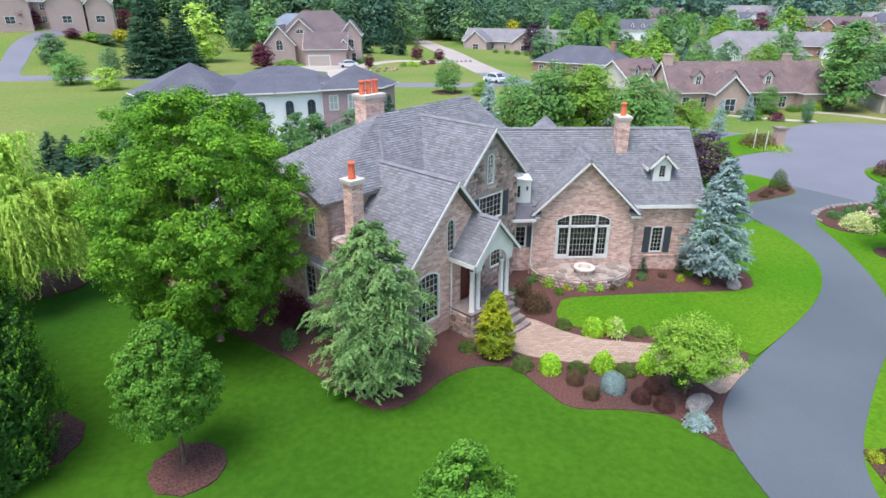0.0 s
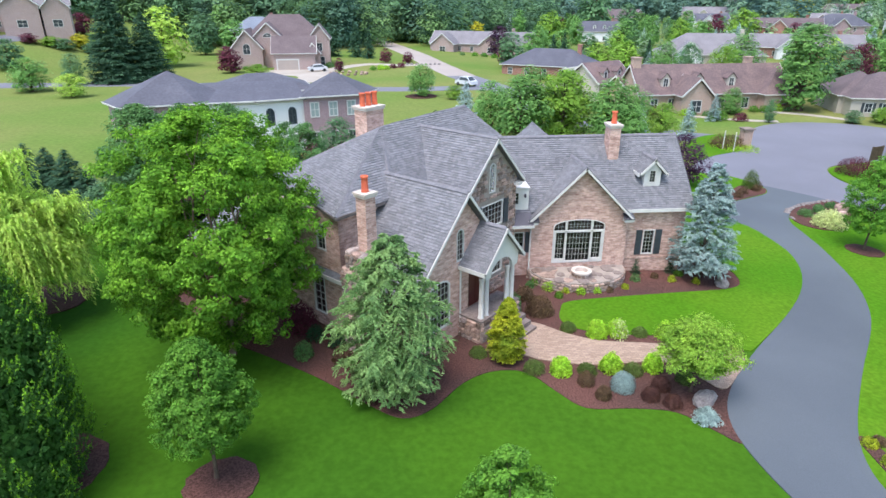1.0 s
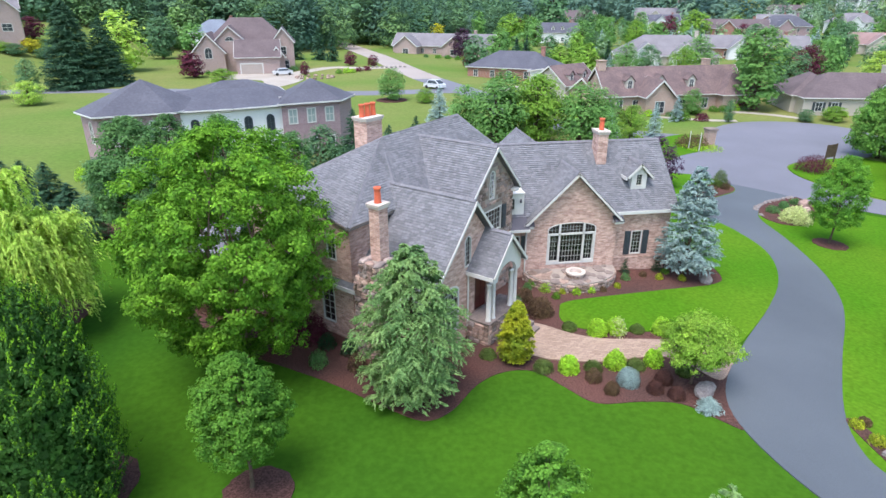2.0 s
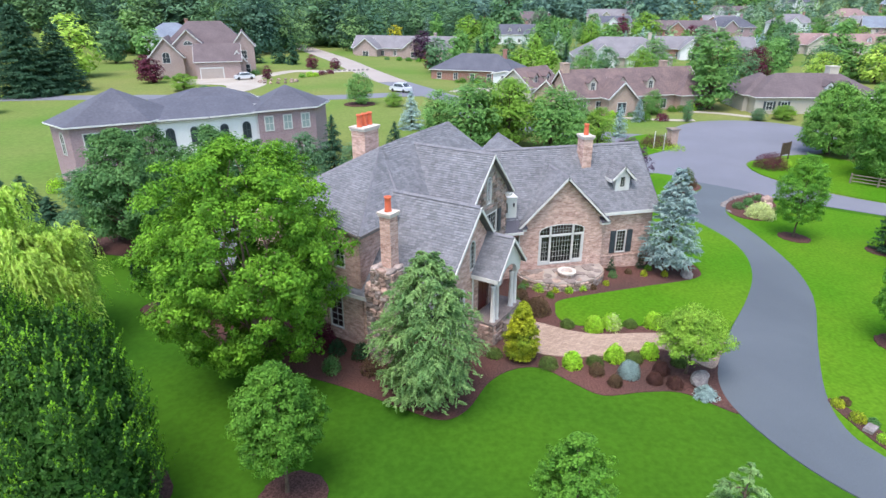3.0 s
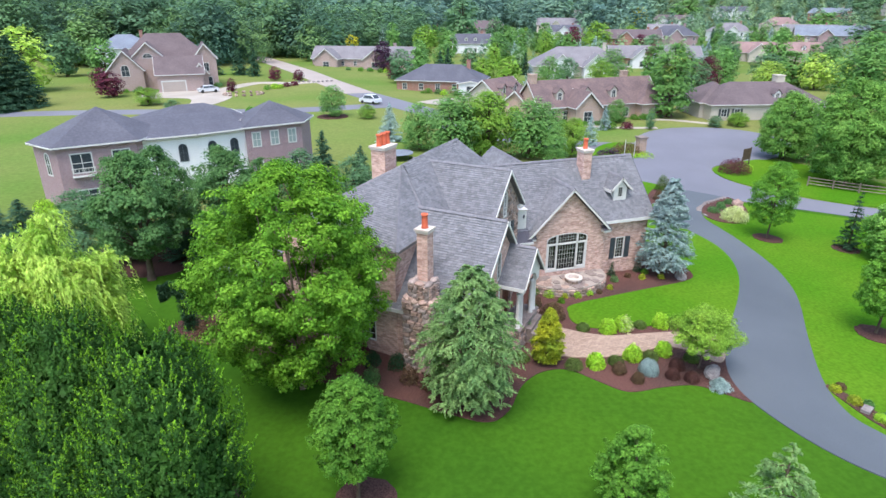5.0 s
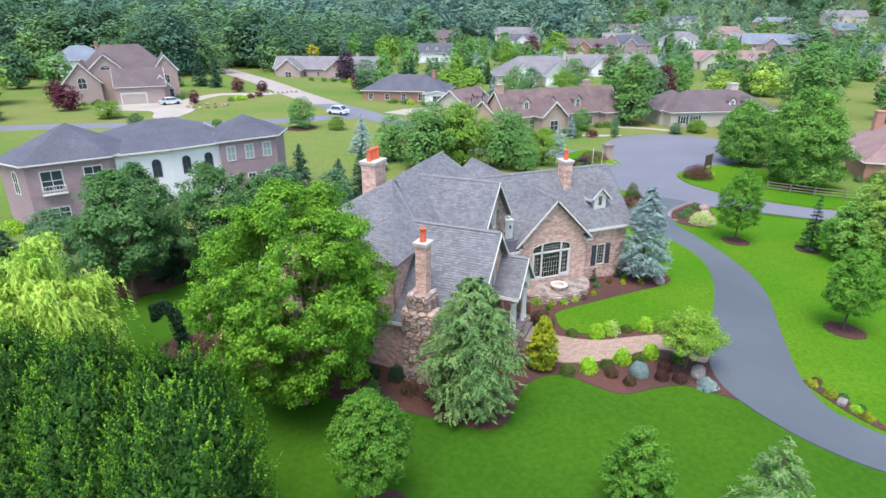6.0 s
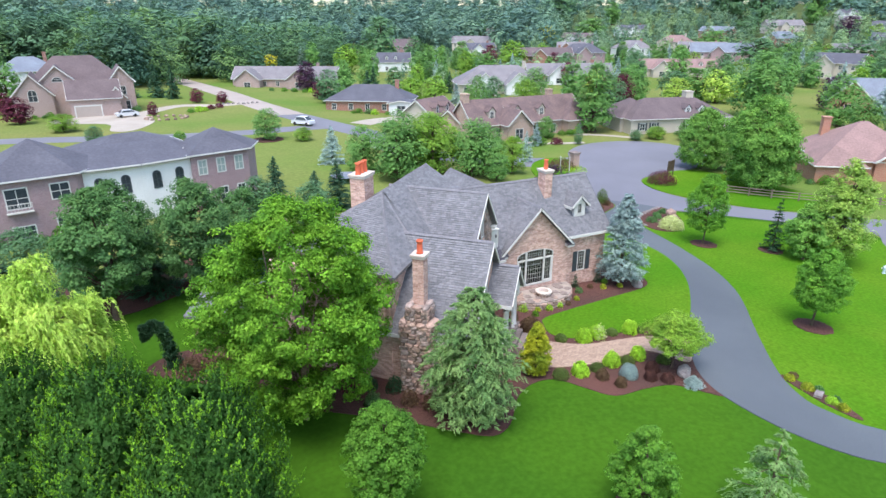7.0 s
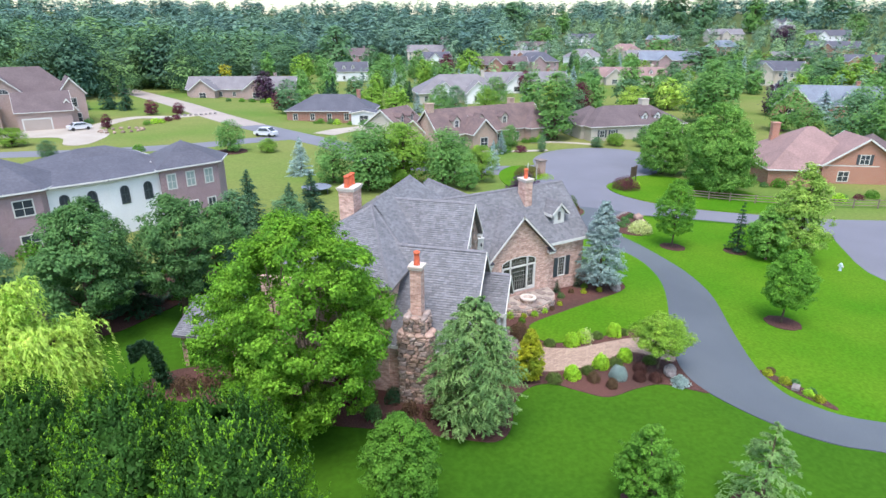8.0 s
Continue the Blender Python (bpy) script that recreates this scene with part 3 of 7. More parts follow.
def hornbeam(label, x, y, height, radius, shoots=1500, per=24, leaf=0.1):
    """A dense upright tree whose whole face is made of steep young shoots over dark inner leaves."""
    tree = thing("tree", label, "tree", at_ground(x, y), "hornbeams")
    t = RNG.uniform(0.0, 1.0, shoots) ** 0.85
    ang = RNG.uniform(0, 6.2832, shoots)
    prof = np.where(t < 0.42, 0.8 + 0.2 * np.sin(t / 0.42 * 1.5708), np.sqrt(np.clip(1 - ((t - 0.42) / 0.6) ** 2.1, 0.02, 1)))
    plume = np.array([noise.noise(Vector((math.cos(a_) * 2.6 + x, math.sin(a_) * 2.6 + y, t_ * 3.4))) for a_, t_ in zip(ang, t)])
    lobe = 1 + 0.32 * plume + 0.05 * np.sin(ang * 4 + 5 * t)
    depth = RNG.uniform(0.8, 1.0, shoots)
    rr = radius * prof * lobe * depth
    root = np.stack([np.cos(ang) * rr, np.sin(ang) * rr, 0.1 + t * (height - 0.7)], 1)
    way = np.stack([np.cos(ang) * (0.55 - 0.35 * t), np.sin(ang) * (0.55 - 0.35 * t), np.ones(shoots)], 1) + RNG.normal(size=(shoots, 3)) * 0.16
    way /= np.linalg.norm(way, axis=1, keepdims=True)
    length = RNG.uniform(0.4, 0.95, shoots)
    k = np.repeat(np.arange(shoots), per)
    q = np.tile(np.linspace(0, 1, per), shoots)
    side = RNG.normal(size=(len(k), 3))
    c = root[k] + way[k] * (q * length[k])[:, None] + side * (0.11 * (1.05 - q))[:, None]
    c[:, 2] = np.maximum(c[:, 2], 0.05)
    n = side * 0.6 + np.stack([np.cos(ang[k]), np.sin(ang[k]), np.full(len(k), 0.5)], 1)
    # Young tips are paler; recesses keep dark leaves, putting their shade into the colour.
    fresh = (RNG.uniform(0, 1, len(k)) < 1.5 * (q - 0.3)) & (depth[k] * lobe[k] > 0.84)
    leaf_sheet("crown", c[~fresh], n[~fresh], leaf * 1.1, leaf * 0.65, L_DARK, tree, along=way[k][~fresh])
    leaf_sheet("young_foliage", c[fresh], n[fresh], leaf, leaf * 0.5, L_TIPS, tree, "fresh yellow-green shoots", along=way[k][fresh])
    m = 9000
    t = RNG.uniform(0, 1, m)
    prof = np.where(t < 0.42, 0.8 + 0.2 * np.sin(t / 0.42 * 1.5708), np.sqrt(np.clip(1 - ((t - 0.42) / 0.6) ** 2.1, 0.02, 1)))
    ang = RNG.uniform(0, 6.2832, m)
    rr = radius * prof * RNG.uniform(0.62, 0.84, m)
    c = np.stack([np.cos(ang) * rr, np.sin(ang) * rr, 0.1 + t * (height - 0.8)], 1)
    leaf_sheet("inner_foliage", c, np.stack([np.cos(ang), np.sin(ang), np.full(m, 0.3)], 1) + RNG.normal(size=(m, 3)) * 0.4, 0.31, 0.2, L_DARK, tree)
    limbs(tree, c[::700] * np.array([0.8, 0.8, 1.0]), height, 0.5, 0.16, M_BARK)
    return tree


broadleaf("large multi-stemmed river birch with bright green leaves", -11.1, 25.9, 11.9, 5.6, 1.1, L_BIRCH, 110000, 1750, 0.155, M_BARKPALE, 0.62, rough=0.068, uneven=0.3, bottom=0.5, waist=0.55, stems=4, gaps=(0.55, -0.22), thick=0.2)
broadleaf("young round-headed tree with glossy green leaves in a mulch ring", -9.75, 17.6, 5.85, 2.05, 1.8, L_MID, 26000, 520, 0.11, None, 1.0, rough=0.1, thick=0.085, bottom=0.72, waist=0.4, uneven=0.12)
broadleaf("young leafy tree with a pointed crown on the lawn", 0.1, 13.5, 4.25, 1.8, 0.5, L_MID, 18000, 380, 0.11, None, 1.15, rough=0.1, thick=0.07, gaps=(0.9, -0.3))
hornbeam("tall dense hornbeam with upright dark foliage and fresh tips", -16.1, 17.1, 9.1, 2.4, 1500)
hornbeam("tall dense hornbeam with upright dark foliage and fresh tips", -18.9, 19.3, 9.2, 2.25, 1400)
hornbeam("dense hornbeam standing behind the others", -21.9, 22.4, 8.4, 2.6, 1100)
willow("weeping willow with hanging yellow-green strands", -22.9, 30.6, 9.0, 4.3, L_WILLOW)
cedar("feathery grey-green cedar beside the porch", -3.3, 22.1, 7.5, 2.7, L_CEDAR, 380, 13, 17, 0.125, 0.45, 0.7, 0.36, 0.6, 0.46, 0.42, 0.26, thin=0.17)
cedar("silvery blue spruce at the corner of the house", 15.8, 32.5, 7.4, 1.95, L_BLUE, 380, 10, 13, 0.135, lift=0.45, low=0.9, belly=0.16, taper=0.62, rise=0.5, sag=0.25, thin=0.17)
cedar("narrow golden cypress by the steps", 2.05, 24.2, 3.45, 0.85, L_GOLD, 300, 9, 13, 0.1, 0.05, 0.8, 0.25, 0.75, 0.75, 0.35, 0.4, category="shrub", thin=0.2)
cedar("open blue-green cedar sapling on the lawn", 4.2, 10.8, 4.6, 1.9, L_CEDAR, 80, 9, 14, 0.14, 0.3, 0.85, 0.15, 0.8, 0.42, 0.5)
broadleaf("small spreading ornamental maple beside the walk", 9.7, 21.1, 3.7, 2.35, 1.35, L_JAPAN, 19000, 460, 0.1, None, 0.6, rough=0.095, thick=0.08, bottom=0.5, fan=1.25, waist=0.32, uneven=0.3)
for px_, py_, h_, r_, m_, n_ in ((-20.2, 42.8, 9.5, 4.1, L_DEEP, 20000), (-14.4, 43.6, 9.3, 3.7, L_DEEP, 15000), (-19.5, 49.5, 8.5, 3.8, L_DEEP, 9000), (-11, 49, 7.5, 3.2, L_DEEP, 8000)):
    broadleaf("dense dark green oak in a row behind the house", px_, py_, h_, r_, 1.9, m_, int(n_ * 1.35), 420, 0.2, None, 0.95, group="row of oaks", rough=0.12, gaps=(0.5, -0.25))
for px_, py_, h_, r_, m_ in ((31.0, 37.6, 7.0, 2.45, L_MID), (23.5, 21.5, 5.9, 2.15, L_MID)):
    broadleaf("young street tree with a rounded crown in a mulch ring", px_, py_, h_, r_, 1.4, m_, 20000, 420, 0.13, None, 0.8, group="young lawn trees", bottom=0.75, uneven=0.14, rough=0.12, thick=0.09)
broadleaf("light green feathery tree near the street", 38.6, 29.4, 9.6, 3.5, 0.5, L_FEATHER, 20000, 420, 0.2, None, 1.0, rough=0.13)
broadleaf("broad green shade tree near the street", 36.6, 31.0, 5.4, 2.8, 0.3, L_MAPLE, 11000, 260, 0.21, rough=0.14)
broadleaf("large round maple beyond the street", 55.5, 50.5, 12.4, 6.2, 0.6, L_MAPLE, 36000, 520, 0.28, shape=0.66, bottom=0.8, rough=0.12)
broadleaf("spreading green maple beyond the street", 59.0, 63.0, 9.2, 5.0, 0.4, L_MAPLE, 24000, 420, 0.28, shape=0.66, bottom=0.8, rough=0.13)
spruce("thin upright spruce by the street", 36.1, 33.8, 5.2, 1.2, L_PINE, 2500, 0.25)

# ---- the brick house ----
R2 = math.sqrt(0.5)


def wing(u, v, z=0.0):
    """Places in the turned wing: u towards its gables, v along its front."""
    return Vector(((u + v) * R2, (v - u) * R2, z))


house = thing("house", "large pink brick house with steep grey shingle roofs and white trim", "house")


def frame_of(origin, along):
    """Axes of a wall: x along it, y into it, z up."""
    x = Vector(along).to_3d().normalized()
    y = Vector((0, 0, 1)).cross(x)
    m = Matrix((x, y, (0, 0, 1))).transposed().to_4x4()
    m.translation = origin
    return m


def wall(name, m, outline, holes, mat, parent, thick=0.3, label=""):
    """A wall with real openings: outline and holes are (along, up) points."""
    bm = bmesh.new()
    loops = []
    for loop in [outline] + holes:
        vs = [bm.verts.new((p[0], 0, p[1])) for p in loop]
        es = [bm.edges.new((vs[i], vs[(i + 1) % len(vs)])) for i in range(len(vs))]
        loops.append(es)
    bmesh.ops.triangle_fill(bm, use_beauty=True, edges=[e for es in loops for e in es], normal=(0, -1, 0))
    ret = bmesh.ops.extrude_face_region(bm, geom=bm.faces[:])
    for v in ret["geom"]:
        if isinstance(v, bmesh.types.BMVert):
            v.co.y += thick
    ob = part(name, bm, mat, parent, label, uv=True)
    ob.matrix_basis = m
    return ob


def arch(x0, x1, z0, z1, rise, n=8):
    """Outline of an opening with a curved head."""
    cx, hw = (x0 + x1) / 2, (x1 - x0) / 2
    return [(x0, z0), (x1, z0)] + [(cx + hw * math.cos(math.pi * k / n), z1 - rise + rise * math.sin(math.pi * k / n)) for k in range(n + 1)]


def window(m, outline, parent, cols, rows, frame=0.06, mat=None, name="window", bars=0.018, proud=0.03, sash=()):
    """Frame, glazing bars and pane set in an opening; sash: (vertical lines), as shares of the width, that are thicker."""
    mat = mat or M_WHITE
    xs, zs = [p[0] for p in outline], [p[1] for p in outline]
    x0, x1, z0, z1 = min(xs), max(xs), min(zs), max(zs)
    cx, cz = (x0 + x1) / 2, (z0 + z1) / 2
    bm = bmesh.new()
    k = len(outline)
    inner = [(p[0] + (cx - p[0]) * min(1, frame / max(abs(cx - x0), 0.01)), p[1] + (cz - p[1]) * min(1, frame / max(abs(cz - z0), 0.01))) for p in outline]
    for depth_pair in ((-proud, 0.12),):
        a = [bm.verts.new((p[0], depth_pair[0], p[1])) for p in outline]
        b = [bm.verts.new((p[0], depth_pair[0], p[1])) for p in inner]
        c = [bm.verts.new((p[0], depth_pair[1], p[1])) for p in inner]
        d = [bm.verts.new((p[0], depth_pair[1], p[1])) for p in outline]
        for i in range(k):
            j = (i + 1) % k
            for q, r in ((a, b), (b, c), (c, d), (d, a)):
                bm.faces.new((q[i], q[j], r[j], r[i]))
    fr = part(name, bm, mat, parent)
    fr.matrix_basis = m
    bm = bmesh.new()
    vs = [bm.verts.new((p[0], 0.07, p[1])) for p in inner]
    bm.faces.new(vs)
    pane = part("pane", bm, M_GLASS, fr)
    pane.visible_shadow = False

    def top_at(x):
        best = z0
        for i in range(k):
            (xa, za), (xb, zb) = inner[i], inner[(i + 1) % k]
            if abs(xa - xb) > 1e-6 and min(xa, xb) - 1e-6 <= x <= max(xa, xb) + 1e-6:
                best = max(best, za + (zb - za) * (x - xa) / (xb - xa))
        return best

    bm = bmesh.new()
    for i in range(1, cols):
        x = x0 + frame + (x1 - x0 - 2 * frame) * i / cols
        w = bars if i / cols not in sash else bars * 2.6
        box_bm(bm, x - w / 2, x + w / 2, 0.03, 0.10, z0 + frame * 0.5, top_at(x))
    straight = min(z1, max(zs[2], z0 + 0.1))
    for j in range(1, rows):
        z = z0 + frame + (z1 - z0 - 2 * frame) * j / rows
        left, right = x0 + frame * 0.5, x1 - frame * 0.5
        if z > straight:
            span = [x0 + (x1 - x0) * q / 60 for q in range(61) if top_at(x0 + (x1 - x0) * q / 60) >= z]
            if not span:
                continue
            left, right = min(span), max(span)
        box_bm(bm, left, right, 0.032, 0.098, z - bars / 2, z + bars / 2)
    if cols > 1 or rows > 1:
        part("muntin", bm, M_MUNTIN if mat == M_WHITE else mat, fr)
    else:
        bm.free()
    return fr


def slab(name, pts, mat, parent, thick=0.16, label=""):
    """A roof slope: a thick plate whose top runs through pts."""
    bm = bmesh.new()
    top = [bm.verts.new(p) for p in pts]
    low = [bm.verts.new(Vector(p) - Vector((0, 0, thick))) for p in pts]
    bm.faces.new(top)
    bm.faces.new(low[::-1])
    k = len(pts)
    for i in range(k):
        bm.faces.new((top[i], top[(i + 1) % k], low[(i + 1) % k], low[i]))
    ob = part(name, bm, mat, parent, label, uv=True)
    if mat == M_ROOF:
        lay_shingles(pts, ob)
    return ob


def clip(poly, axis, limit, sign):
    """Keeps the side of a flat convex outline where sign * (p[axis] - limit) is positive."""
    out = []
    for i, p in enumerate(poly):
        q = poly[(i + 1) % len(poly)]
        a, b = sign * (p[axis] - limit), sign * (q[axis] - limit)
        if a >= 0:
            out.append(p)
        if (a >= 0) != (b >= 0):
            k = a / (a - b)
            out.append((p[0] + (q[0] - p[0]) * k, p[1] + (q[1] - p[1]) * k))
    return out


SHAKE = random.Random(11)


def lay_shingles(pts, parent, row=0.15, width=0.25):
    """Courses of overlapping shingles on a slope: each one a tilted plate with a butt edge."""
    pts = [Vector(p) for p in pts]
    n = sum(((pts[i] - pts[0]).cross(pts[i + 1] - pts[0]) for i in range(1, len(pts) - 1)), Vector()).normalized()
    n = n if n.z > 0 else -n
    t = Vector((0, 0, 1)).cross(n).normalized()
    up = n.cross(t)
    flat = [((p - pts[0]).dot(t), (p - pts[0]).dot(up)) for p in pts]
    low, high = min(p[1] for p in flat), max(p[1] for p in flat)
    verts, faces = [], []
    k = 0
    s = low - 0.02
    while s < high:
        band = clip(clip(flat, 1, s, 1), 1, s + row, -1)
        if len(band) > 2:
            a = min(p[0] for p in band) - SHAKE.uniform(0, width) if k else min(p[0] for p in band)
            end = max(p[0] for p in band)
            while a < end:
                w = width * SHAKE.uniform(0.7, 1.3)
                piece = clip(clip(band, 0, a + 0.006, 1), 0, a + w - 0.006, -1)
                a += w
                if len(piece) < 3:
                    continue
                lift = SHAKE.uniform(0.036, 0.056)
                base = len(verts)
                tops = [pts[0] + t * p[0] + up * p[1] + n * (0.012 + (lift - 0.012) * (1 - (p[1] - s) / row)) for p in piece]
                verts += [v[:] for v in tops]
                faces.append(tuple(range(base, base + len(piece))))
                butt = [i for i, p in enumerate(piece) if abs(p[1] - max(s, low)) < 1e-4]
                if len(butt) == 2:
                    i, j = butt if piece[butt[0]][0] < piece[butt[1]][0] else butt[::-1]
                    verts += [(tops[i] - n * lift)[:], (tops[j] - n * lift)[:]]
                    faces.append((base + i, base + len(piece), base + len(piece) + 1, base + j))
        s += row
        k += 1
    me = bpy.data.meshes.new("shingles")
    me.from_pydata(verts, [], faces)
    me.update()
    me.materials.append(M_SHINGLE)
    ob = new("shingles", me)
    ob.parent = parent
    tagged(ob, "rows of weathered grey shingles", kind="stuff")


def board(name, a, b, w, h, mat, parent, drop=0.0, side=(0, 0, 0), label=""):
    """A straight trim board from a to b, w thick and h tall."""
    a, b = Vector(a) + Vector(side), Vector(b) + Vector(side)
    x = (b - a).normalized()
    y = Vector((0, 0, 1)).cross(x).normalized()
    z = x.cross(y)
    m = Matrix((x, y, z)).transposed().to_4x4()
    m.translation = a
    bm = bmesh.new()
    box_bm(bm, 0, (b - a).length, -w / 2, w / 2, -h - drop, -drop)
    ob = part(name, bm, mat, parent, label)
    ob.matrix_basis = m
    return ob


def ridge_cap(a, b, parent, mat=None):
    a, b = Vector(a), Vector(b)
    x = (b - a).normalized()
    y = Vector((0, 0, 1)).cross(x).normalized()
    z = x.cross(y)
    m = Matrix((x, y, z)).transposed().to_4x4()
    m.translation = a + Vector((0, 0, 0.045))
    bm = bmesh.new()
    n = max(2, int((b - a).length / 0.22))
    step = (b - a).length / n
    rings = []
    for i in range(2 * n):
        x0 = (i + 1) // 2 * step + (0.012 if i % 2 else 0)
        up = 0.014 * (1 - i % 2)
        rings.append([bm.verts.new(p) for p in ((x0, -0.13, -0.11 + up), (x0, 0, 0.0 + up), (x0, 0.13, -0.11 + up))])
    for p, q in zip(rings, rings[1:]):
        bm.faces.new((p[0], p[1], q[1], q[0]))
        bm.faces.new((p[1], p[2], q[2], q[1]))
    bm.faces.new(rings[0])
    bm.faces.new(rings[-1])
    ob = part("ridge_cap", bm, mat or M_RIDGE, parent, uv=True)
    ob.matrix_basis = m
    return ob


def gable_roof(p0, p1, left, right, slope_l, slope_r, parent, mat=None, rakes=True, caps=True, back=None):
    """Two slopes from the ridge p0-p1 (p1 at the gable); left and right are their level reaches seen from p0 to p1."""
    mat = mat or M_ROOF
    p0, p1 = Vector(p0), Vector(p1)
    d = (p1 - p0).to_2d().normalized()
    side = Vector((-d.y, d.x, 0))
    for s, reach, k in ((1, left, slope_l), (-1, right, slope_r)):
        down = side * s * reach - Vector((0, 0, reach * k))
        slab("roof_slope", [p0, p1, p1 + down, p0 + down] if s < 0 else [p1, p0, p0 + down, p1 + down], mat, parent)
        if rakes:
            out = Vector((d.x, d.y, 0)) * 0.03
            board("rake_board", p1 + out, p1 + down * 1.0 + out, 0.05, 0.13, M_WHITE, parent, 0.01)
            board("eave_board", p1 + down, p0 + down, 0.06, 0.2, M_WHITE, parent, 0.0, side * s * 0.03)
    if caps:
        ridge_cap(p0 + Vector((0, 0, 0.03)), p1 + (p0 - p1).normalized() * 0.06 + Vector((0, 0, 0.03)), parent)


V3 = Vector
# roofs of the turned wing
gable_roof(wing(-25.5, 19.2, 7.85), wing(-18.55, 19.2, 7.85), 1.9, 4.2, 1.15, 1.06, house)
gable_roof(wing(-27.0, 23.83, 9.38), wing(-20.2, 23.83, 9.38), 2.8, 2.8, 1.0, 1.0, house)
APEX, HIP = wing(-26.3, 21.1, 9.55), wing(-22.9, 14.75, 6.8)
TOPL, TOP = wing(-26.3, 25.0, 9.72), wing(-26.1, 28.4, 9.86)
EAVE_IN, BACKL, BACKR = wing(-22.9, 30.5, 6.8), wing(-31.1, 17.1, 6.8), wing(-30.4, 31.5, 6.4)
slab("roof_slope", [HIP, wing(-22.9, 20.2, 6.8), wing(-23.9, 20.2, 7.7), APEX], M_ROOF, house)
slab("roof_slope", [BACKL, HIP, APEX], M_ROOF, house)
slab("roof_slope", [wing(-22.9, 19.4, 6.75), EAVE_IN, TOP, TOPL, APEX], M_ROOF, house)
slab("roof_slope", [BACKR, BACKL, APEX, TOPL, TOP], M_ROOF, house)
slab("roof_slope", [EAVE_IN, BACKR, TOP], M_ROOF, house)
for a, b in ((HIP, APEX), (APEX, TOPL), (TOPL, TOP), (TOP, EAVE_IN), (APEX, wing(-23.85, 19.3, 7.75)), (BACKL, APEX), (TOP, BACKR)):
    ridge_cap(a + V3((0, 0, 0.04)), b + V3((0, 0, 0.04)), house)
board("eave_board", HIP, wing(-22.9, 18.0, 6.8), 0.06, 0.1, M_GUTTER, house)
board("eave_board", BACKL, HIP, 0.06, 0.1, M_GUTTER, house)

# roofs of the straight wing
RX1, RY, RZ = 15.15, 37.1, 8.14
slab("roof_slope", [(2.5, RY, RZ), (2.5, 33.45, 4.38), (RX1 + 0.15, 33.45, 4.38), (RX1, RY, RZ)], M_ROOF, house)
slab("roof_slope", [(RX1, RY, RZ), (RX1 + 0.15, 40.8, 4.38), (2.5, 40.8, 4.38), (2.5, RY, RZ)], M_ROOF, house)
ridge_cap((2.0, RY, RZ + 0.03), (RX1, RY, RZ + 0.03), house)
board("eave_board", (10.9, 33.42, 4.38), (RX1 + 0.15, 33.42, 4.38), 0.08, 0.2, M_WHITE, house)
board("rake_board", (RX1 + 0.03, RY, RZ), (RX1 + 0.18, 33.45, 4.38), 0.06, 0.2, M_METAL, house)
board("rake_board", (RX1 + 0.03, RY, RZ), (RX1 + 0.18, 40.8, 4.38), 0.06, 0.2, M_METAL, house)
gable_roof((8.15, 36.4, 7.17), (8.15, 33.0, 7.17), 3.2, 3.2, 1.0, 1.0, house)
gable_roof((8.3, 38, 6.95), (8.3, 47.9, 6.95), 3.2, 3.2, 0.9, 0.9, house, rakes=False)
slab("roof_slope", [(5.1, 47.9, 4.1), (11.5, 47.9, 4.1), (8.3, 47.9, 6.95)], M_ROOF, house)

# walls of the straight wing
MF = frame_of((0, 33.4, 0), (1, 0, 0))
BIGARCH = [(6.55, 1.05), (9.75, 1.05), (9.75, 3.45)] + [(8.15 + 1.6 * math.cos(math.pi * k / 14), 3.45 + 0.42 * math.sin(math.pi * k / 14)) for k in range(1, 14)] + [(6.55, 3.45)]
wall("gable_wall", MF, [(5.15, -0.6), (11.15, -0.6), (11.15, 3.95), (8.15, 6.95), (5.15, 3.95)], [BIGARCH], M_BRICK, house)
MR = frame_of((0, 33.8, 0), (1, 0, 0))
wall("front_wall", MR, [(11.15, -0.6), (14.97, -0.6), (14.97, 4.3), (11.15, 4.3)], [[(12.4, 1.25), (13.15, 1.25), (13.15, 2.9), (12.4, 2.9)]], M_BRICK, house)
wall("end_wall", frame_of((14.97, 33.8, 0), (0, 1, 0)), [(0.3, -0.6), (6.7, -0.6), (6.7, 4.3), (3.3, 7.8), (0.3, 4.4)], [], M_BRICK, house)
wall("back_wall", frame_of((15.15, 40.5, 0), (-1, 0, 0)), [(0, -0.6), (16, -0.6), (16, 4.3), (0, 4.3)], [], M_BRICK, house)
window(MR, [(12.4, 1.25), (13.15, 1.25), (13.15, 2.9), (12.4, 2.9)], house, 3, 6)
bw = window(MF, BIGARCH, house, 1, 1, 0.05)


def lights(x0, x1, z0, z1, cols, rows, head=None):
    """Thin glazing bars of one light; head gives the height of a curved top at x."""
    bm = bmesh.new()
    for i in range(1, cols):
        x = x0 + (x1 - x0) * i / cols
        box_bm(bm, x - 0.009, x + 0.009, 0.045, 0.085, z0, head(x) if head else z1)
    for j in range(1, rows):
        z = z0 + (z1 - z0) * j / rows
        xs = [x0 + (x1 - x0) * k / 40 for k in range(41) if head is None or head(x0 + (x1 - x0) * k / 40) > z]
        box_bm(bm, min(xs), max(xs), 0.047, 0.083, z - 0.009, z + 0.009)
    part("muntin", bm, M_MUNTIN, bw)


def arched(x):
    return 3.35 + 0.42 * math.sqrt(max(0.0, 1 - ((x - 8.15) / 1.6) ** 2))


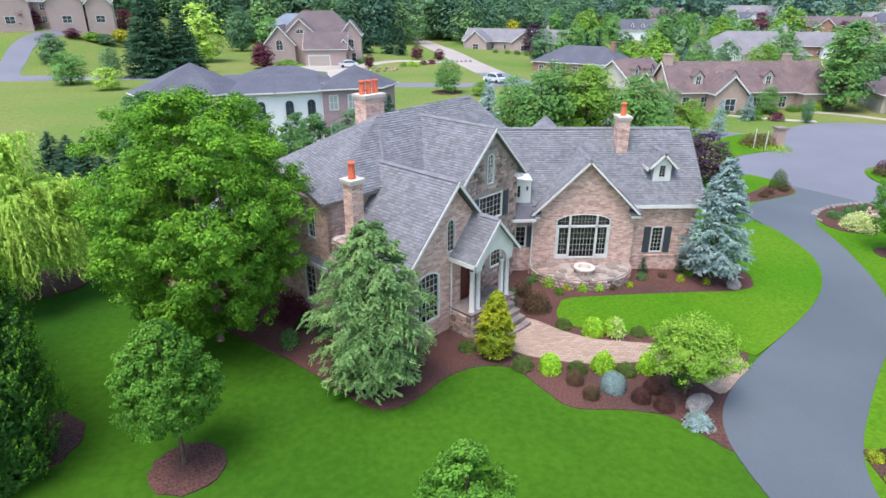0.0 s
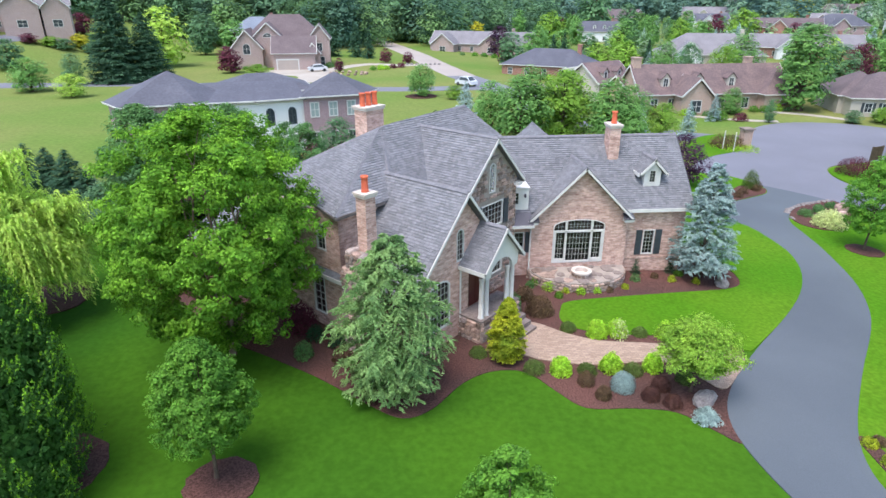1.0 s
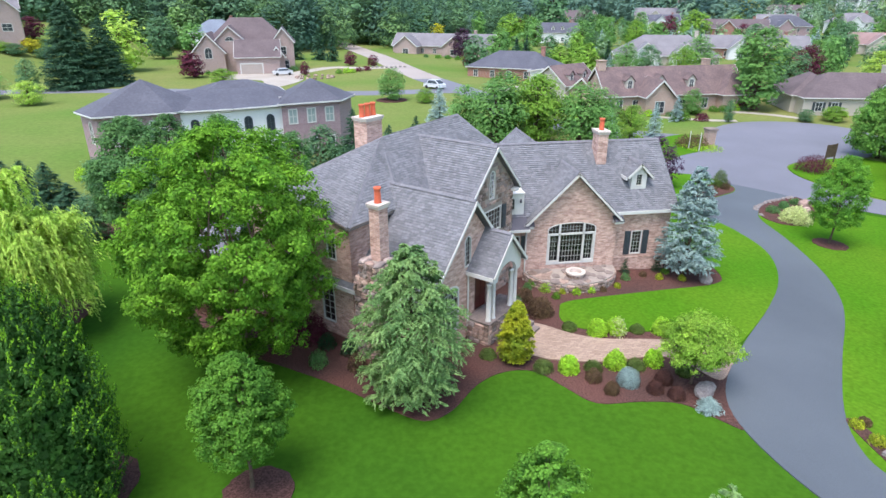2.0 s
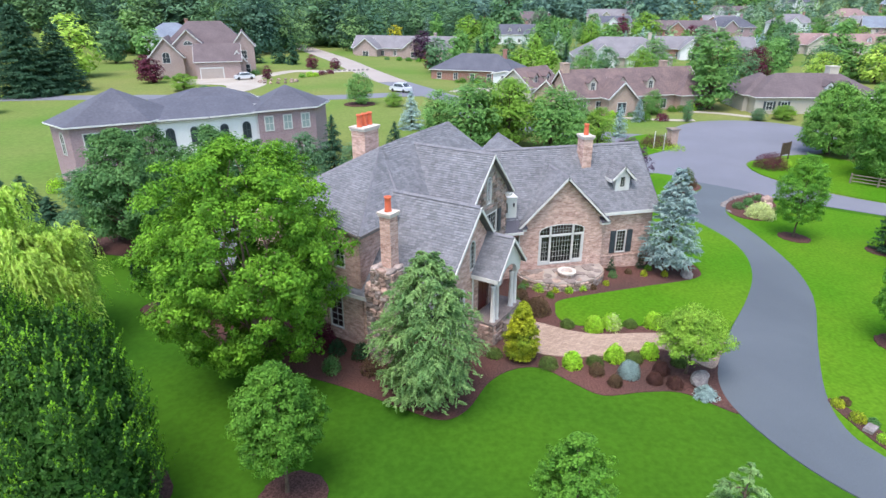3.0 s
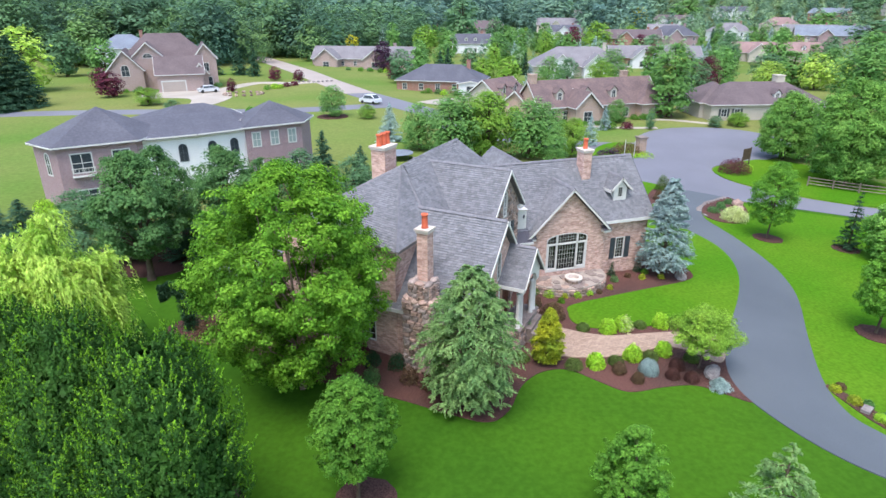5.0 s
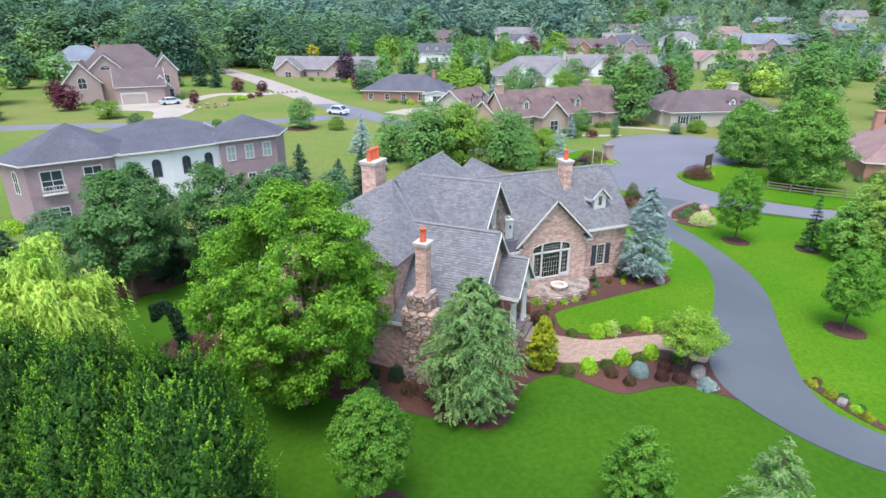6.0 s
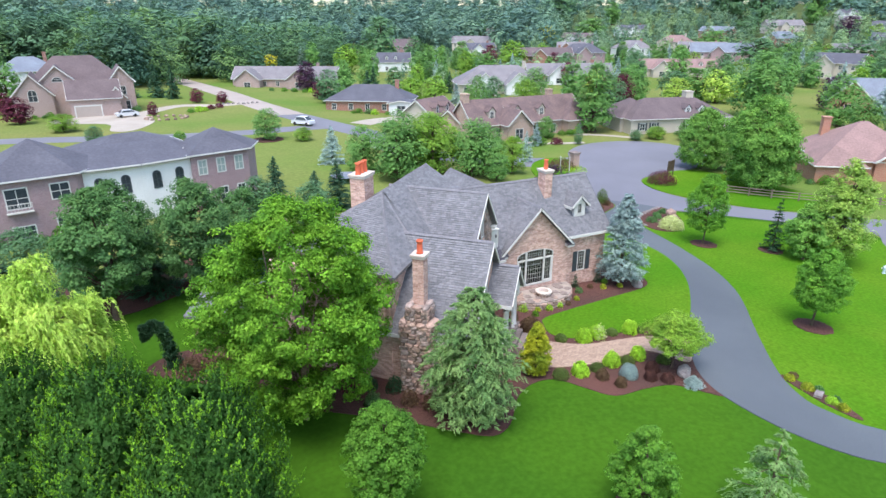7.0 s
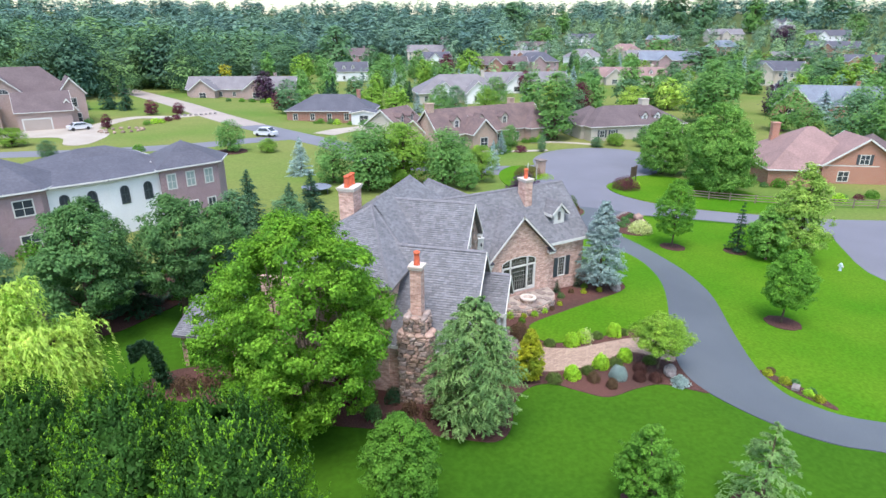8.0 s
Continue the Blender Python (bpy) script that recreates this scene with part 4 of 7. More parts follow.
lights(7.43, 8.87, 1.2, 3.02, 7, 5)
lights(6.77, 7.22, 1.3, 2.95, 3, 5)
lights(9.08, 9.53, 1.3, 2.95, 3, 5)
lights(7.43, 8.87, 3.18, 3.72, 7, 3, arched)
lights(6.67, 7.27, 3.18, 3.6, 3, 2, arched)
lights(9.03, 9.63, 3.18, 3.6, 3, 2, arched)
for x0, x1, z0, z1 in ((7.29, 7.41, 1.1, 3.78), (8.89, 9.01, 1.1, 3.78), (6.6, 9.7, 3.04, 3.16), (6.56, 7.34, 1.06, 1.3), (8.96, 9.74, 1.06, 1.3), (6.62, 6.73, 1.3, 3.02), (9.57, 9.68, 1.3, 3.02), (7.42, 8.88, 1.06, 1.16)):
    bm = bmesh.new()
    box_bm(bm, x0, x1, -0.04, 0.11, z0, z1)
    part("mullion", bm, M_WHITE, bw)
for x in (11.95, 13.2):
    bm = bmesh.new()
    box_bm(bm, x, x + 0.4, -0.05, 0.0, 1.25, 2.9)
    for k in range(16):
        box_bm(bm, x + 0.05, x + 0.35, -0.065, -0.05, 1.33 + k * 0.095, 1.38 + k * 0.095)
    sh = part("shutter", bm, M_SHUTTER, house, "dark slate-blue louvred shutter")
    sh.matrix_basis = MR
# walls of the turned wing
MG = frame_of(wing(-18.9, 0, 0), (1, 1, 0))
FWIN = arch(16.75, 18.25, 1.15, 3.75, 0.35)
AWIN = arch(18.75, 19.3, 4.35, 6.0, 0.28)
wall("gable_wall", MG, [(15.3, -0.4), (21.3, -0.4), (21.3, 5.2), (19.15, 7.6), (15.3, 3.55)], [FWIN, AWIN, [(19.75, 1.2), (21.0, 1.2), (21.0, 3.6), (19.75, 3.6)]], M_BRICK, house)
window(MG, FWIN, house, 5, 7, 0.08, sash=(0.4,))
window(MG, AWIN, house, 2, 6, 0.04, bars=0.014)
MM = frame_of(wing(-20.5, 0, 0), (1, 1, 0))
MWIN = [(22.9, 4.3), (24.9, 4.3), (24.9, 5.75), (22.9, 5.75)]
UWIN = arch(23.55, 24.1, 6.35, 8.0, 0.28)
LWIN = [(24.0, 1.3), (25.0, 1.3), (25.0, 3.2), (24.0, 3.2)]
wall("stone_gable_wall", MM, [(21.0, -0.4), (26.2, -0.4), (26.2, 6.85), (23.85, 9.15), (21.0, 6.3)], [MWIN, UWIN, LWIN], M_MORTAR, house)
window(MM, MWIN, house, 6, 4, 0.07, sash=(1 / 3, 2 / 3))
for x in (22.42, 24.95):
    bm = bmesh.new()
    box_bm(bm, x, x + 0.42, -0.09, -0.02, 4.3, 5.75)
    for k in range(14):
        box_bm(bm, x + 0.05, x + 0.37, -0.105, -0.09, 4.38 + k * 0.095, 4.43 + k * 0.095)
    sh = part("shutter", bm, M_SHUTTER, house, "dark slate-blue louvred shutter")
    sh.matrix_basis = MM
window(MM, UWIN, house, 2, 6, 0.04, bars=0.014)
window(MM, LWIN, house, 3, 5, 0.07)
wall("side_wall", frame_of(wing(-18.9, 21.3, 0), (-1, 1, 0)), [(0, -0.4), (1.6, -0.4), (1.6, 5.4), (0, 5.4)], [], M_BRICK, house)
wall("side_wall", frame_of(wing(-20.5, 26.2, 0), (-1, 1, 0)), [(0, -0.4), (6, -0.4), (6, 6.8), (0, 6.8)], [], M_BRICK, house)
ML = frame_of(wing(-31, 15.2, 0), (1, -1, 0))
TWIN = [(5.4, 0.9), (6.35, 0.9), (6.35, 3.3), (5.4, 3.3)]
SWIN = [(6.0, 4.6), (6.7, 4.6), (6.7, 6.0), (6.0, 6.0)]
HWIN = arch(3.3, 4.9, 2.9, 3.8, 0.75)
wall("end_wall", ML, [(0, -0.4), (7.7, -0.4), (7.7, 6.65), (0, 6.65)], [TWIN, SWIN, HWIN], M_BRICK, house)
window(ML, TWIN, house, 2, 6)
window(ML, SWIN, house, 2, 4)
window(ML, HWIN, house, 4, 2)
wall("end_wall", frame_of(wing(-23.3, 15.3, 0), (1, -1, 0)), [(0.0, -0.4), (4.4, -0.4), (4.4, 3.55), (0.0, 3.55)], [], M_BRICK, house)
wall("inner_wall", frame_of(wing(-23.3, 15.2, 0), (1, 1, 0)), [(0, 3.0), (6, 3.0), (6, 6.65), (0, 6.65)], [], M_BRICK, house)


def chimney(centre, turn, w, d, z0, z1, pots, label):
    m = Matrix.Translation(centre) @ Matrix.Rotation(turn, 4, "Z")
    bm = bmesh.new()
    box_bm(bm, -w / 2, w / 2, -d / 2, d / 2, z0, z1 - 0.22)
    st = part("chimney", bm, M_BRICK, house, label, uv=True)
    st.matrix_basis = m
    bm = bmesh.new()
    box_bm(bm, -w / 2 - 0.06, w / 2 + 0.06, -d / 2 - 0.06, d / 2 + 0.06, z1 - 0.22, z1 - 0.1)
    box_bm(bm, -w / 2 - 0.10, w / 2 + 0.10, -d / 2 - 0.10, d / 2 + 0.10, z1 - 0.1, z1)
    part("chimney_cap", bm, M_PALESTONE, st, "pale stone cap")
    for i in range(pots):
        bm = bmesh.new()
        x = (i - (pots - 1) / 2) * 0.48
        lathe_bm(bm, [(0.19, 0), (0.17, 0.05), (0.15, 0.5), (0.15, 0.62), (0.18, 0.66), (0.18, 0.74), (0.12, 0.74), (0.12, 0.5)], 12, (x, 0, z1))
        part("chimney_pot", bm, M_CLAY, st, "orange clay pot", smooth=True)
    return st


chimney(tuple(wing(-21.65, 15.55, 0)), radians(45), 0.62, 0.62, 3.5, 8.15, 1, "slim brick chimney on stone shoulders")
chimney((-4.3, 35.5, 0), radians(45), 1.35, 1.0, 5.0, 10.5, 3, "broad brick chimney with three clay pots")
chimney((10.7, 36.3, 0), 0, 0.66, 0.95, 6.0, 9.05, 1, "brick chimney by the roof ridge")

# porch
gable_roof(wing(-18.9, 20.65, 5.97), wing(-17.3, 20.65, 5.97), 1.72, 1.72, 1.07, 1.07, house)
PM = frame_of(wing(-17.5, 0, 0), (1, 1, 0))
PORCHARCH = [(19.3, 3.6)] + [(20.65 - 0.95 * math.cos(math.pi * k / 12), 3.6 + 0.75 * math.sin(math.pi * k / 12)) for k in range(13)] + [(22.0, 3.6)]
wall("porch_gable", PM, PORCHARCH + [(22.1, 4.3), (20.65, 5.85), (19.2, 4.3)], [], M_WHITE, house, 0.2)
bm = bmesh.new()
box_bm(bm, 19.0, 22.3, 0.0, 1.4, -0.4, 1.4)
pl = part("porch_base", bm, M_MORTAR, house)
pl.matrix_basis = frame_of(wing(-17.5, 0, 0), (1, 1, 0))
for vv in (19.3, 19.72, 21.5, 21.95):
    bm = bmesh.new()
    lathe_bm(bm, [(0.17, 0), (0.17, 0.07), (0.135, 0.12), (0.13, 1.0), (0.11, 2.05), (0.14, 2.1), (0.15, 2.2)], 14, (0, 0, 0))
    co = part("porch_column", bm, M_WHITE, house, "white round porch column", smooth=True)
    co.matrix_basis = Matrix.Translation(wing(-17.75, vv, 1.42))
for k in range(4):
    bm = bmesh.new()
    box_bm(bm, 20.0, 22.0, -0.35 * (k + 1), -0.35 * k, -0.4, 1.15 - 0.25 * k)
    st = part("step", bm, M_STONECAP, house, "grey stone step")
    st.matrix_basis = frame_of(wing(-17.5, 0, 0), (1, 1, 0))

# dormer
DX, DY = 12.82, 34.5
gable_roof((DX, 36.6, 7.22), (DX, DY - 0.15, 7.22), 0.88, 0.88, 1.0, 1.0, house)
DM = frame_of((0, DY, 0), (1, 0, 0))
DWIN = [(DX - 0.21, 5.72), (DX + 0.21, 5.72), (DX + 0.21, 6.5), (DX - 0.21, 6.5)]
wall("dormer_front", DM, [(DX - 0.52, 5.2), (DX + 0.52, 5.2), (DX + 0.52, 6.45), (DX, 7.05), (DX - 0.52, 6.45)], [DWIN], M_WHITE, house, 0.12)
window(DM, DWIN, house, 2, 4, 0.04)
for sx in (-0.52, 0.46):
    wall("dormer_side", frame_of((DX + sx, DY + 0.12, 0), (0, 1, 0)), [(0, 5.2), (1.5, 6.75), (0, 6.45)], [], M_WHITE, house, -0.06)
# an added near-black block inside; its colour keeps the rooms dark
bm = bmesh.new()
box_bm(bm, 5.3, 15.0, 34.5, 40, -0.3, 0.6)
part("room_floor", bm, M_DARK, house)

# ---- neighbouring houses ----
ROOFS = {
    "slate": material("dark_grey_roof", (0.088, 0.09, 0.112), 0.85, (0.065, 0.066, 0.085), 0.35, 4, 0.15, 0.2),
    "mauve": material("mauve_brown_roof", (0.125, 0.094, 0.097), 0.85, (0.09, 0.067, 0.071), 0.35, 4, 0.15, 0.2),
    "grey": material("weathered_grey_roof", (0.19, 0.18, 0.19), 0.85, (0.145, 0.135, 0.145), 0.35, 4, 0.15, 0.2),
    "rose": material("rose_brown_roof", (0.165, 0.112, 0.104), 0.85, (0.1, 0.07, 0.071), 0.5, 4, 0.18, 0.2),
    "red": material("faded_red_roof", (0.26, 0.168, 0.155), 0.85, (0.2, 0.13, 0.12), 0.35, 4, 0.15, 0.2),
    "blue": material("blue_grey_roof", (0.17, 0.20, 0.24), 0.85, (0.13, 0.15, 0.19), 0.35, 4, 0.15, 0.2),
}
WALLS = {
    "tan": masonry("tan_brick", (0.52, 0.36, 0.285), (0.39, 0.26, 0.2), (0.42, 0.36, 0.33), 0.24, 0.08, 0.01),
    "dusky": masonry("dusky_pink_brick", (0.45, 0.325, 0.295), (0.34, 0.24, 0.22), (0.4, 0.34, 0.32), 0.24, 0.08, 0.01),
    "brick": masonry("red_brick", (0.36, 0.17, 0.125), (0.28, 0.12, 0.09), (0.38, 0.30, 0.26), 0.24, 0.08, 0.01),
    "plum": masonry("plum_brick", (0.37, 0.25, 0.265), (0.29, 0.19, 0.205), (0.34, 0.28, 0.285), 0.24, 0.08, 0.01),
    "white": material("white_render", (0.74, 0.74, 0.74), 0.8, (0.66, 0.66, 0.66), 0.4, 8, 0.05, 0.1),
    "beige": material("beige_siding", (0.50, 0.45, 0.38), 0.8, (0.44, 0.39, 0.33), 0.4, 8, 0.07, 0.1),
    "orange": masonry("orange_brick", (0.44, 0.21, 0.14), (0.36, 0.16, 0.11), (0.42, 0.33, 0.28), 0.24, 0.08, 0.01),
}


def block(home, cx, cy, turn, w, d, eave, rise, roof, wallmat, roofmat, over=0.45, base=-0.8):
    """One volume of a house, walls and roof; returns the axes of its front."""
    m = Matrix.Translation((cx, cy, 0)) @ Matrix.Rotation(radians(turn), 4, "Z")
    bm = bmesh.new()
    box_bm(bm, -w / 2, w / 2, -d / 2, d / 2, base, eave)
    if roof == "gx":
        for s in (-1, 1):
            x0, x1 = sorted((s * w / 2, s * (w / 2 - 0.3)))
            k = rise * (d / 2) / (d / 2 + over)
            vs = [bm.verts.new((x, y, z)) for x in (x0, x1) for y, z in ((-d / 2, eave), (d / 2, eave), (0, eave + k))]
            for f in ((0, 1, 2), (3, 5, 4), (0, 3, 4, 1), (1, 4, 5, 2), (2, 5, 3, 0)):
                bm.faces.new([vs[i] for i in f])
    if roof == "gy":
        for s in (-1, 1):
            y0, y1 = sorted((s * d / 2, s * (d / 2 - 0.3)))
            k = rise * (w / 2) / (w / 2 + over)
            vs = [bm.verts.new((x, y, z)) for y in (y0, y1) for x, z in ((-w / 2, eave), (w / 2, eave), (0, eave + k))]
            for f in ((0, 1, 2), (3, 5, 4), (0, 3, 4, 1), (1, 4, 5, 2), (2, 5, 3, 0)):
                bm.faces.new([vs[i] for i in f])
    ob = part("wall", bm, wallmat, home, uv=True)
    ob.matrix_basis = m
    a, b, e, t = w / 2 + over, d / 2 + over, eave - 0.05, eave + rise
    if roof == "hip":
        r = max(0.0, (a - b) if a > b else 0.0)
        q = max(0.0, (b - a) if b > a else 0.0)
        p0, p1 = (-r, -q, t), (r, q, t)
        slopes = [[(-a, -b, e), (a, -b, e), p1 if q == 0 else p0, p0], [(a, b, e), (-a, b, e), p0 if q == 0 else p1, p1], [(a, -b, e), (a, b, e), p1, p0 if q else p1], [(-a, b, e), (-a, -b, e), p0, p1 if q else p0]]
    elif roof == "gx":
        slopes = [[(-a, -b, e), (a, -b, e), (a, 0, t), (-a, 0, t)], [(a, b, e), (-a, b, e), (-a, 0, t), (a, 0, t)]]
    else:
        slopes = [[(a, -b, e), (a, b, e), (0, b, t), (0, -b, t)], [(-a, b, e), (-a, -b, e), (0, -b, t), (0, b, t)]]
    for pts in slopes:
        clean = [p for i, p in enumerate(pts) if p != pts[i - 1]]
        ob = slab("roof", clean, roofmat, home, 0.2)
        ob.matrix_basis = m
    for (x0, y0), (x1, y1) in (((-a, -b), (a, -b)), ((a, -b), (a, b)), ((a, b), (-a, b)), ((-a, b), (-a, -b))):
        if roof == "hip" or (roof == "gx") == (y0 == y1):
            ob = board("gutter", (x0, y0, e + 0.01), (x1, y1, e + 0.01), 0.1, 0.15, M_WHITE, home)
            ob.matrix_basis = m @ ob.matrix_basis
        else:
            for s in (0, 1):
                end = ((x0, y0), (x1, y1))[s]
                mid = ((x0 + x1) / 2, (y0 + y1) / 2, t)
                ob = board("rake_board", (*end, e), mid, 0.1, 0.24, M_WHITE, home)
                ob.matrix_basis = m @ ob.matrix_basis
    return m


def far_window(home, m, w, d, face, s, z, ww, hh, head=0.0, pane=None, trim=None, shutters=None):
    """A window on a face (F, R, B, L) of a block: frame, pane and bars."""
    turn = {"F": 0, "R": 90, "B": 180, "L": 270}[face]
    off = d / 2 if face in "FB" else w / 2
    mm = m @ Matrix.Rotation(radians(turn), 4, "Z") @ Matrix.Translation((s, -off, z))
    out = arch(-ww / 2, ww / 2, 0, hh, head) if head else [(-ww / 2, 0), (ww / 2, 0), (ww / 2, hh), (-ww / 2, hh)]
    bm = bmesh.new()
    k = len(out)
    inn = [(p[0] * (1 - 0.22 / ww), 0.11 + p[1] * (1 - 0.22 / hh)) for p in out]
    a = [bm.verts.new((p[0], -0.06, p[1])) for p in out]
    b = [bm.verts.new((p[0], -0.06, p[1])) for p in inn]
    c = [bm.verts.new((p[0], -0.015, p[1])) for p in inn]
    e = [bm.verts.new((p[0], 0.0, p[1])) for p in out]
    for i in range(k):
        j = (i + 1) % k
        for q, r in ((a, b), (b, c), (e, a)):
            bm.faces.new((q[i], q[j], r[j], r[i]))
    if ww > 0.8:
        box_bm(bm, -0.03, 0.03, -0.05, -0.016, 0.1, hh * 0.92)
    box_bm(bm, -ww / 2 + 0.08, ww / 2 - 0.08, -0.05, -0.017, hh * 0.5 - 0.03, hh * 0.5 + 0.03)
    fr = part("window", bm, trim or M_WHITE, home)
    fr.matrix_basis = mm
    bm = bmesh.new()
    bm.faces.new([bm.verts.new((p[0], -0.02, p[1])) for p in inn])
    part("pane", bm, pane or M_PANE, fr)
    if shutters:
        for sx in (-1, 1):
            bm = bmesh.new()
            box_bm(bm, sx * (ww / 2 + 0.22) - 0.2, sx * (ww / 2 + 0.22) + 0.2, -0.05, 0, 0, hh)
            part("shutter", bm, shutters, fr)
    return fr


def garage_door(home, m, w, d, face, s, z, ww, hh):
    turn = {"F": 0, "R": 90, "B": 180, "L": 270}[face]
    off = d / 2 if face in "FB" else w / 2
    mm = m @ Matrix.Rotation(radians(turn), 4, "Z") @ Matrix.Translation((s, -off, z))
    bm = bmesh.new()
    for k in range(4):
        box_bm(bm, -ww / 2, ww / 2, -0.03, 0.0, k * hh / 4 + 0.02, (k + 1) * hh / 4)
    g = part("garage_door", bm, M_GARAGE, home)
    g.matrix_basis = mm
    bm = bmesh.new()
    box_bm(bm, -ww / 2 - 0.25, -ww / 2, -0.08, 0, 0, hh + 0.3)
    box_bm(bm, ww / 2, ww / 2 + 0.25, -0.08, 0, 0, hh + 0.3)
    box_bm(bm, -ww / 2, ww / 2, -0.08, 0, hh, hh + 0.3)
    part("door_frame", bm, M_WHITE, g)


def far_dormer(home, m, x, y, z, w, h, roofmat, wallmat):
    """A small gabled dormer standing on a front slope."""
    bm = bmesh.new()
    box_bm(bm, -w / 2, w / 2, 0, 2.2, 0, h)
    k = [bm.verts.new(p) for p in ((-w / 2, 0, h), (w / 2, 0, h), (0, 0, h + w / 2), (-w / 2, 2.2, h), (w / 2, 2.2, h), (0, 2.2, h + w / 2))]
    for f in ((0, 1, 2), (3, 5, 4), (1, 4, 5, 2), (0, 2, 5, 3)):
        bm.faces.new([k[i] for i in f])
    dm = m @ Matrix.Translation((x, y, z))
    ob = part("dormer", bm, wallmat, home)
    ob.matrix_basis = dm
    for s in (-1, 1):
        q = slab("dormer_roof", [(0, -0.2, h + w / 2 + 0.15), (s * (w / 2 + 0.2), -0.2, h - 0.1), (s * (w / 2 + 0.2), 2.4, h - 0.1), (0, 2.4, h + w / 2 + 0.15)][::s], roofmat, ob, 0.12)
    far_window(home, dm, 1, 0, "F", 0, 0.15, w * 0.62, h * 0.95, 0.2)


def far_chimney(home, m, x, y, z0, z1, mat, w=0.9):
    bm = bmesh.new()
    box_bm(bm, x - w / 2, x + w / 2, y - w / 2, y + w / 2, z0, z1)
    box_bm(bm, x - w / 2 - 0.1, x + w / 2 + 0.1, y - w / 2 - 0.1, y + w / 2 + 0.1, z1, z1 + 0.15)
    ob = part("chimney", bm, mat, home, uv=True)
    ob.matrix_basis = m


def home_at(label, x, y, name="house"):
    return thing(name, label, "house", at_ground(x, y))


M_PANE = material("dark_window_pane", (0.035, 0.045, 0.05), 0.12, (0.05, 0.06, 0.07), 0.3, 5, 0.2)
M_PALEPANE = material("pale_curtained_pane", (0.34, 0.40, 0.38), 0.2, (0.28, 0.34, 0.33), 0.3, 5, 0.1)
M_GARAGE = material("tan_garage_door", (0.42, 0.35, 0.31), 0.6, (0.38, 0.32, 0.28), 0.5, 8, 0.05)

# the white and plum house


def tent_block(home, pts, eave, apex, wallmat, roofmat, over=0.5):
    """A many-sided volume under a tent roof; returns the axes of each wall, with its length."""
    bm = bmesh.new()
    k = len(pts)
    lo = [bm.verts.new((x, y, -0.8)) for x, y in pts]
    hi = [bm.verts.new((x, y, eave)) for x, y in pts]
    for i in range(k):
        bm.faces.new((lo[i], lo[(i + 1) % k], hi[(i + 1) % k], hi[i]))
    bm.faces.new(hi)
    part("wall", bm, wallmat, home, uv=True)
    cx, cy = sum(p[0] for p in pts) / k, sum(p[1] for p in pts) / k
    out = []
    for x, y in pts:
        d = math.hypot(x - cx, y - cy)
        out.append((x + (x - cx) / d * over, y + (y - cy) / d * over, eave - 0.05))
    sides = []
    for i in range(k):
        j = (i + 1) % k
        slab("roof", [out[i], out[j], apex], roofmat, home, 0.2)
        board("gutter", out[i], out[j], 0.1, 0.15, M_WHITE, home)
        (x0, y0), (x1, y1) = pts[i], pts[j]
        m = frame_of(((x0 + x1) / 2, (y0 + y1) / 2, 0), (x1 - x0, y1 - y0, 0))
        sides.append((m, math.hypot(x1 - x0, y1 - y0)))
    return sides


h1 = home_at("plum brick and white house with dark hipped roofs and arched windows", -20, 68)
sd = tent_block(h1, [(-12.8, -1.0), (-10.0, -4.6), (-3.2, -2.8), (-1.0, 1.5), (-4.0, 6.5), (-11.5, 5.0)], 6.1, (-7.0, 1.2, 8.9), WALLS["plum"], ROOFS["slate"])
far_window(h1, sd[0][0], 0, 0, "F", 0.3, 3.0, 0.95, 2.3, 0.45)
for z, hh in ((3.3, 2.0), (0.5, 1.2)):
    far_window(h1, sd[1][0], 0, 0, "F", -1.5, z, 1.9, hh)
far_window(h1, sd[1][0], 0, 0, "F", 2.0, 3.7, 1.7, 1.6)
far_window(h1, sd[1][0], 0, 0, "F", 2.0, 0.4, 1.7, 1.6)
bm = bmesh.new()
for k in range(8):
    box_bm(bm, -2.5 + k * 0.28, -2.46 + k * 0.28, -0.5, -0.46, 3.1, 3.85)
box_bm(bm, -2.55, -0.45, -0.52, -0.44, 3.85, 3.9)
box_bm(bm, -2.55, -0.45, -0.52, 0, 3.0, 3.1)
bal = part("balcony", bm, M_WHITE, h1, "small white balcony with thin rails")
bal.matrix_basis = sd[1][0]
for (x0, y0), (x1, y1), arches in (((-3.0, -2.0), (2.4, -0.9), (-1.2, 1.2)), ((2.4, -0.9), (7.4, 1.0), (-1.2, 1.2))):
    m = frame_of(((x0 + x1) / 2, (y0 + y1) / 2, 0), (x1 - x0, y1 - y0, 0))
    L = math.hypot(x1 - x0, y1 - y0)
    wl = wall("wall", m, [(-L / 2, -0.8), (L / 2, -0.8), (L / 2, 6.0), (-L / 2, 6.0)], [], WALLS["white"], h1, 0.4)
    for s in arches:
        far_window(h1, m, 0, 0, "F", s, 3.1, 0.9, 1.9, 0.45, trim=M_SHUTTER)
    sl = slab("roof", [(-L / 2 - 0.1, -0.5, 5.95), (L / 2 + 0.1, -0.5, 5.95), (L / 2 + 0.1, 5.5, 7.3), (-L / 2 - 0.1, 5.5, 7.3)], ROOFS["slate"], h1, 0.2)
    sl.matrix_basis = m
    gu = board("gutter", (-L / 2, -0.5, 5.96), (L / 2, -0.5, 5.96), 0.1, 0.15, M_WHITE, h1)
    gu.matrix_basis = m @ gu.matrix_basis
block(h1, 1.5, 7.5, 17, 11, 8, 6.3, 1.6, "hip", WALLS["white"], ROOFS["slate"], base=0.0)
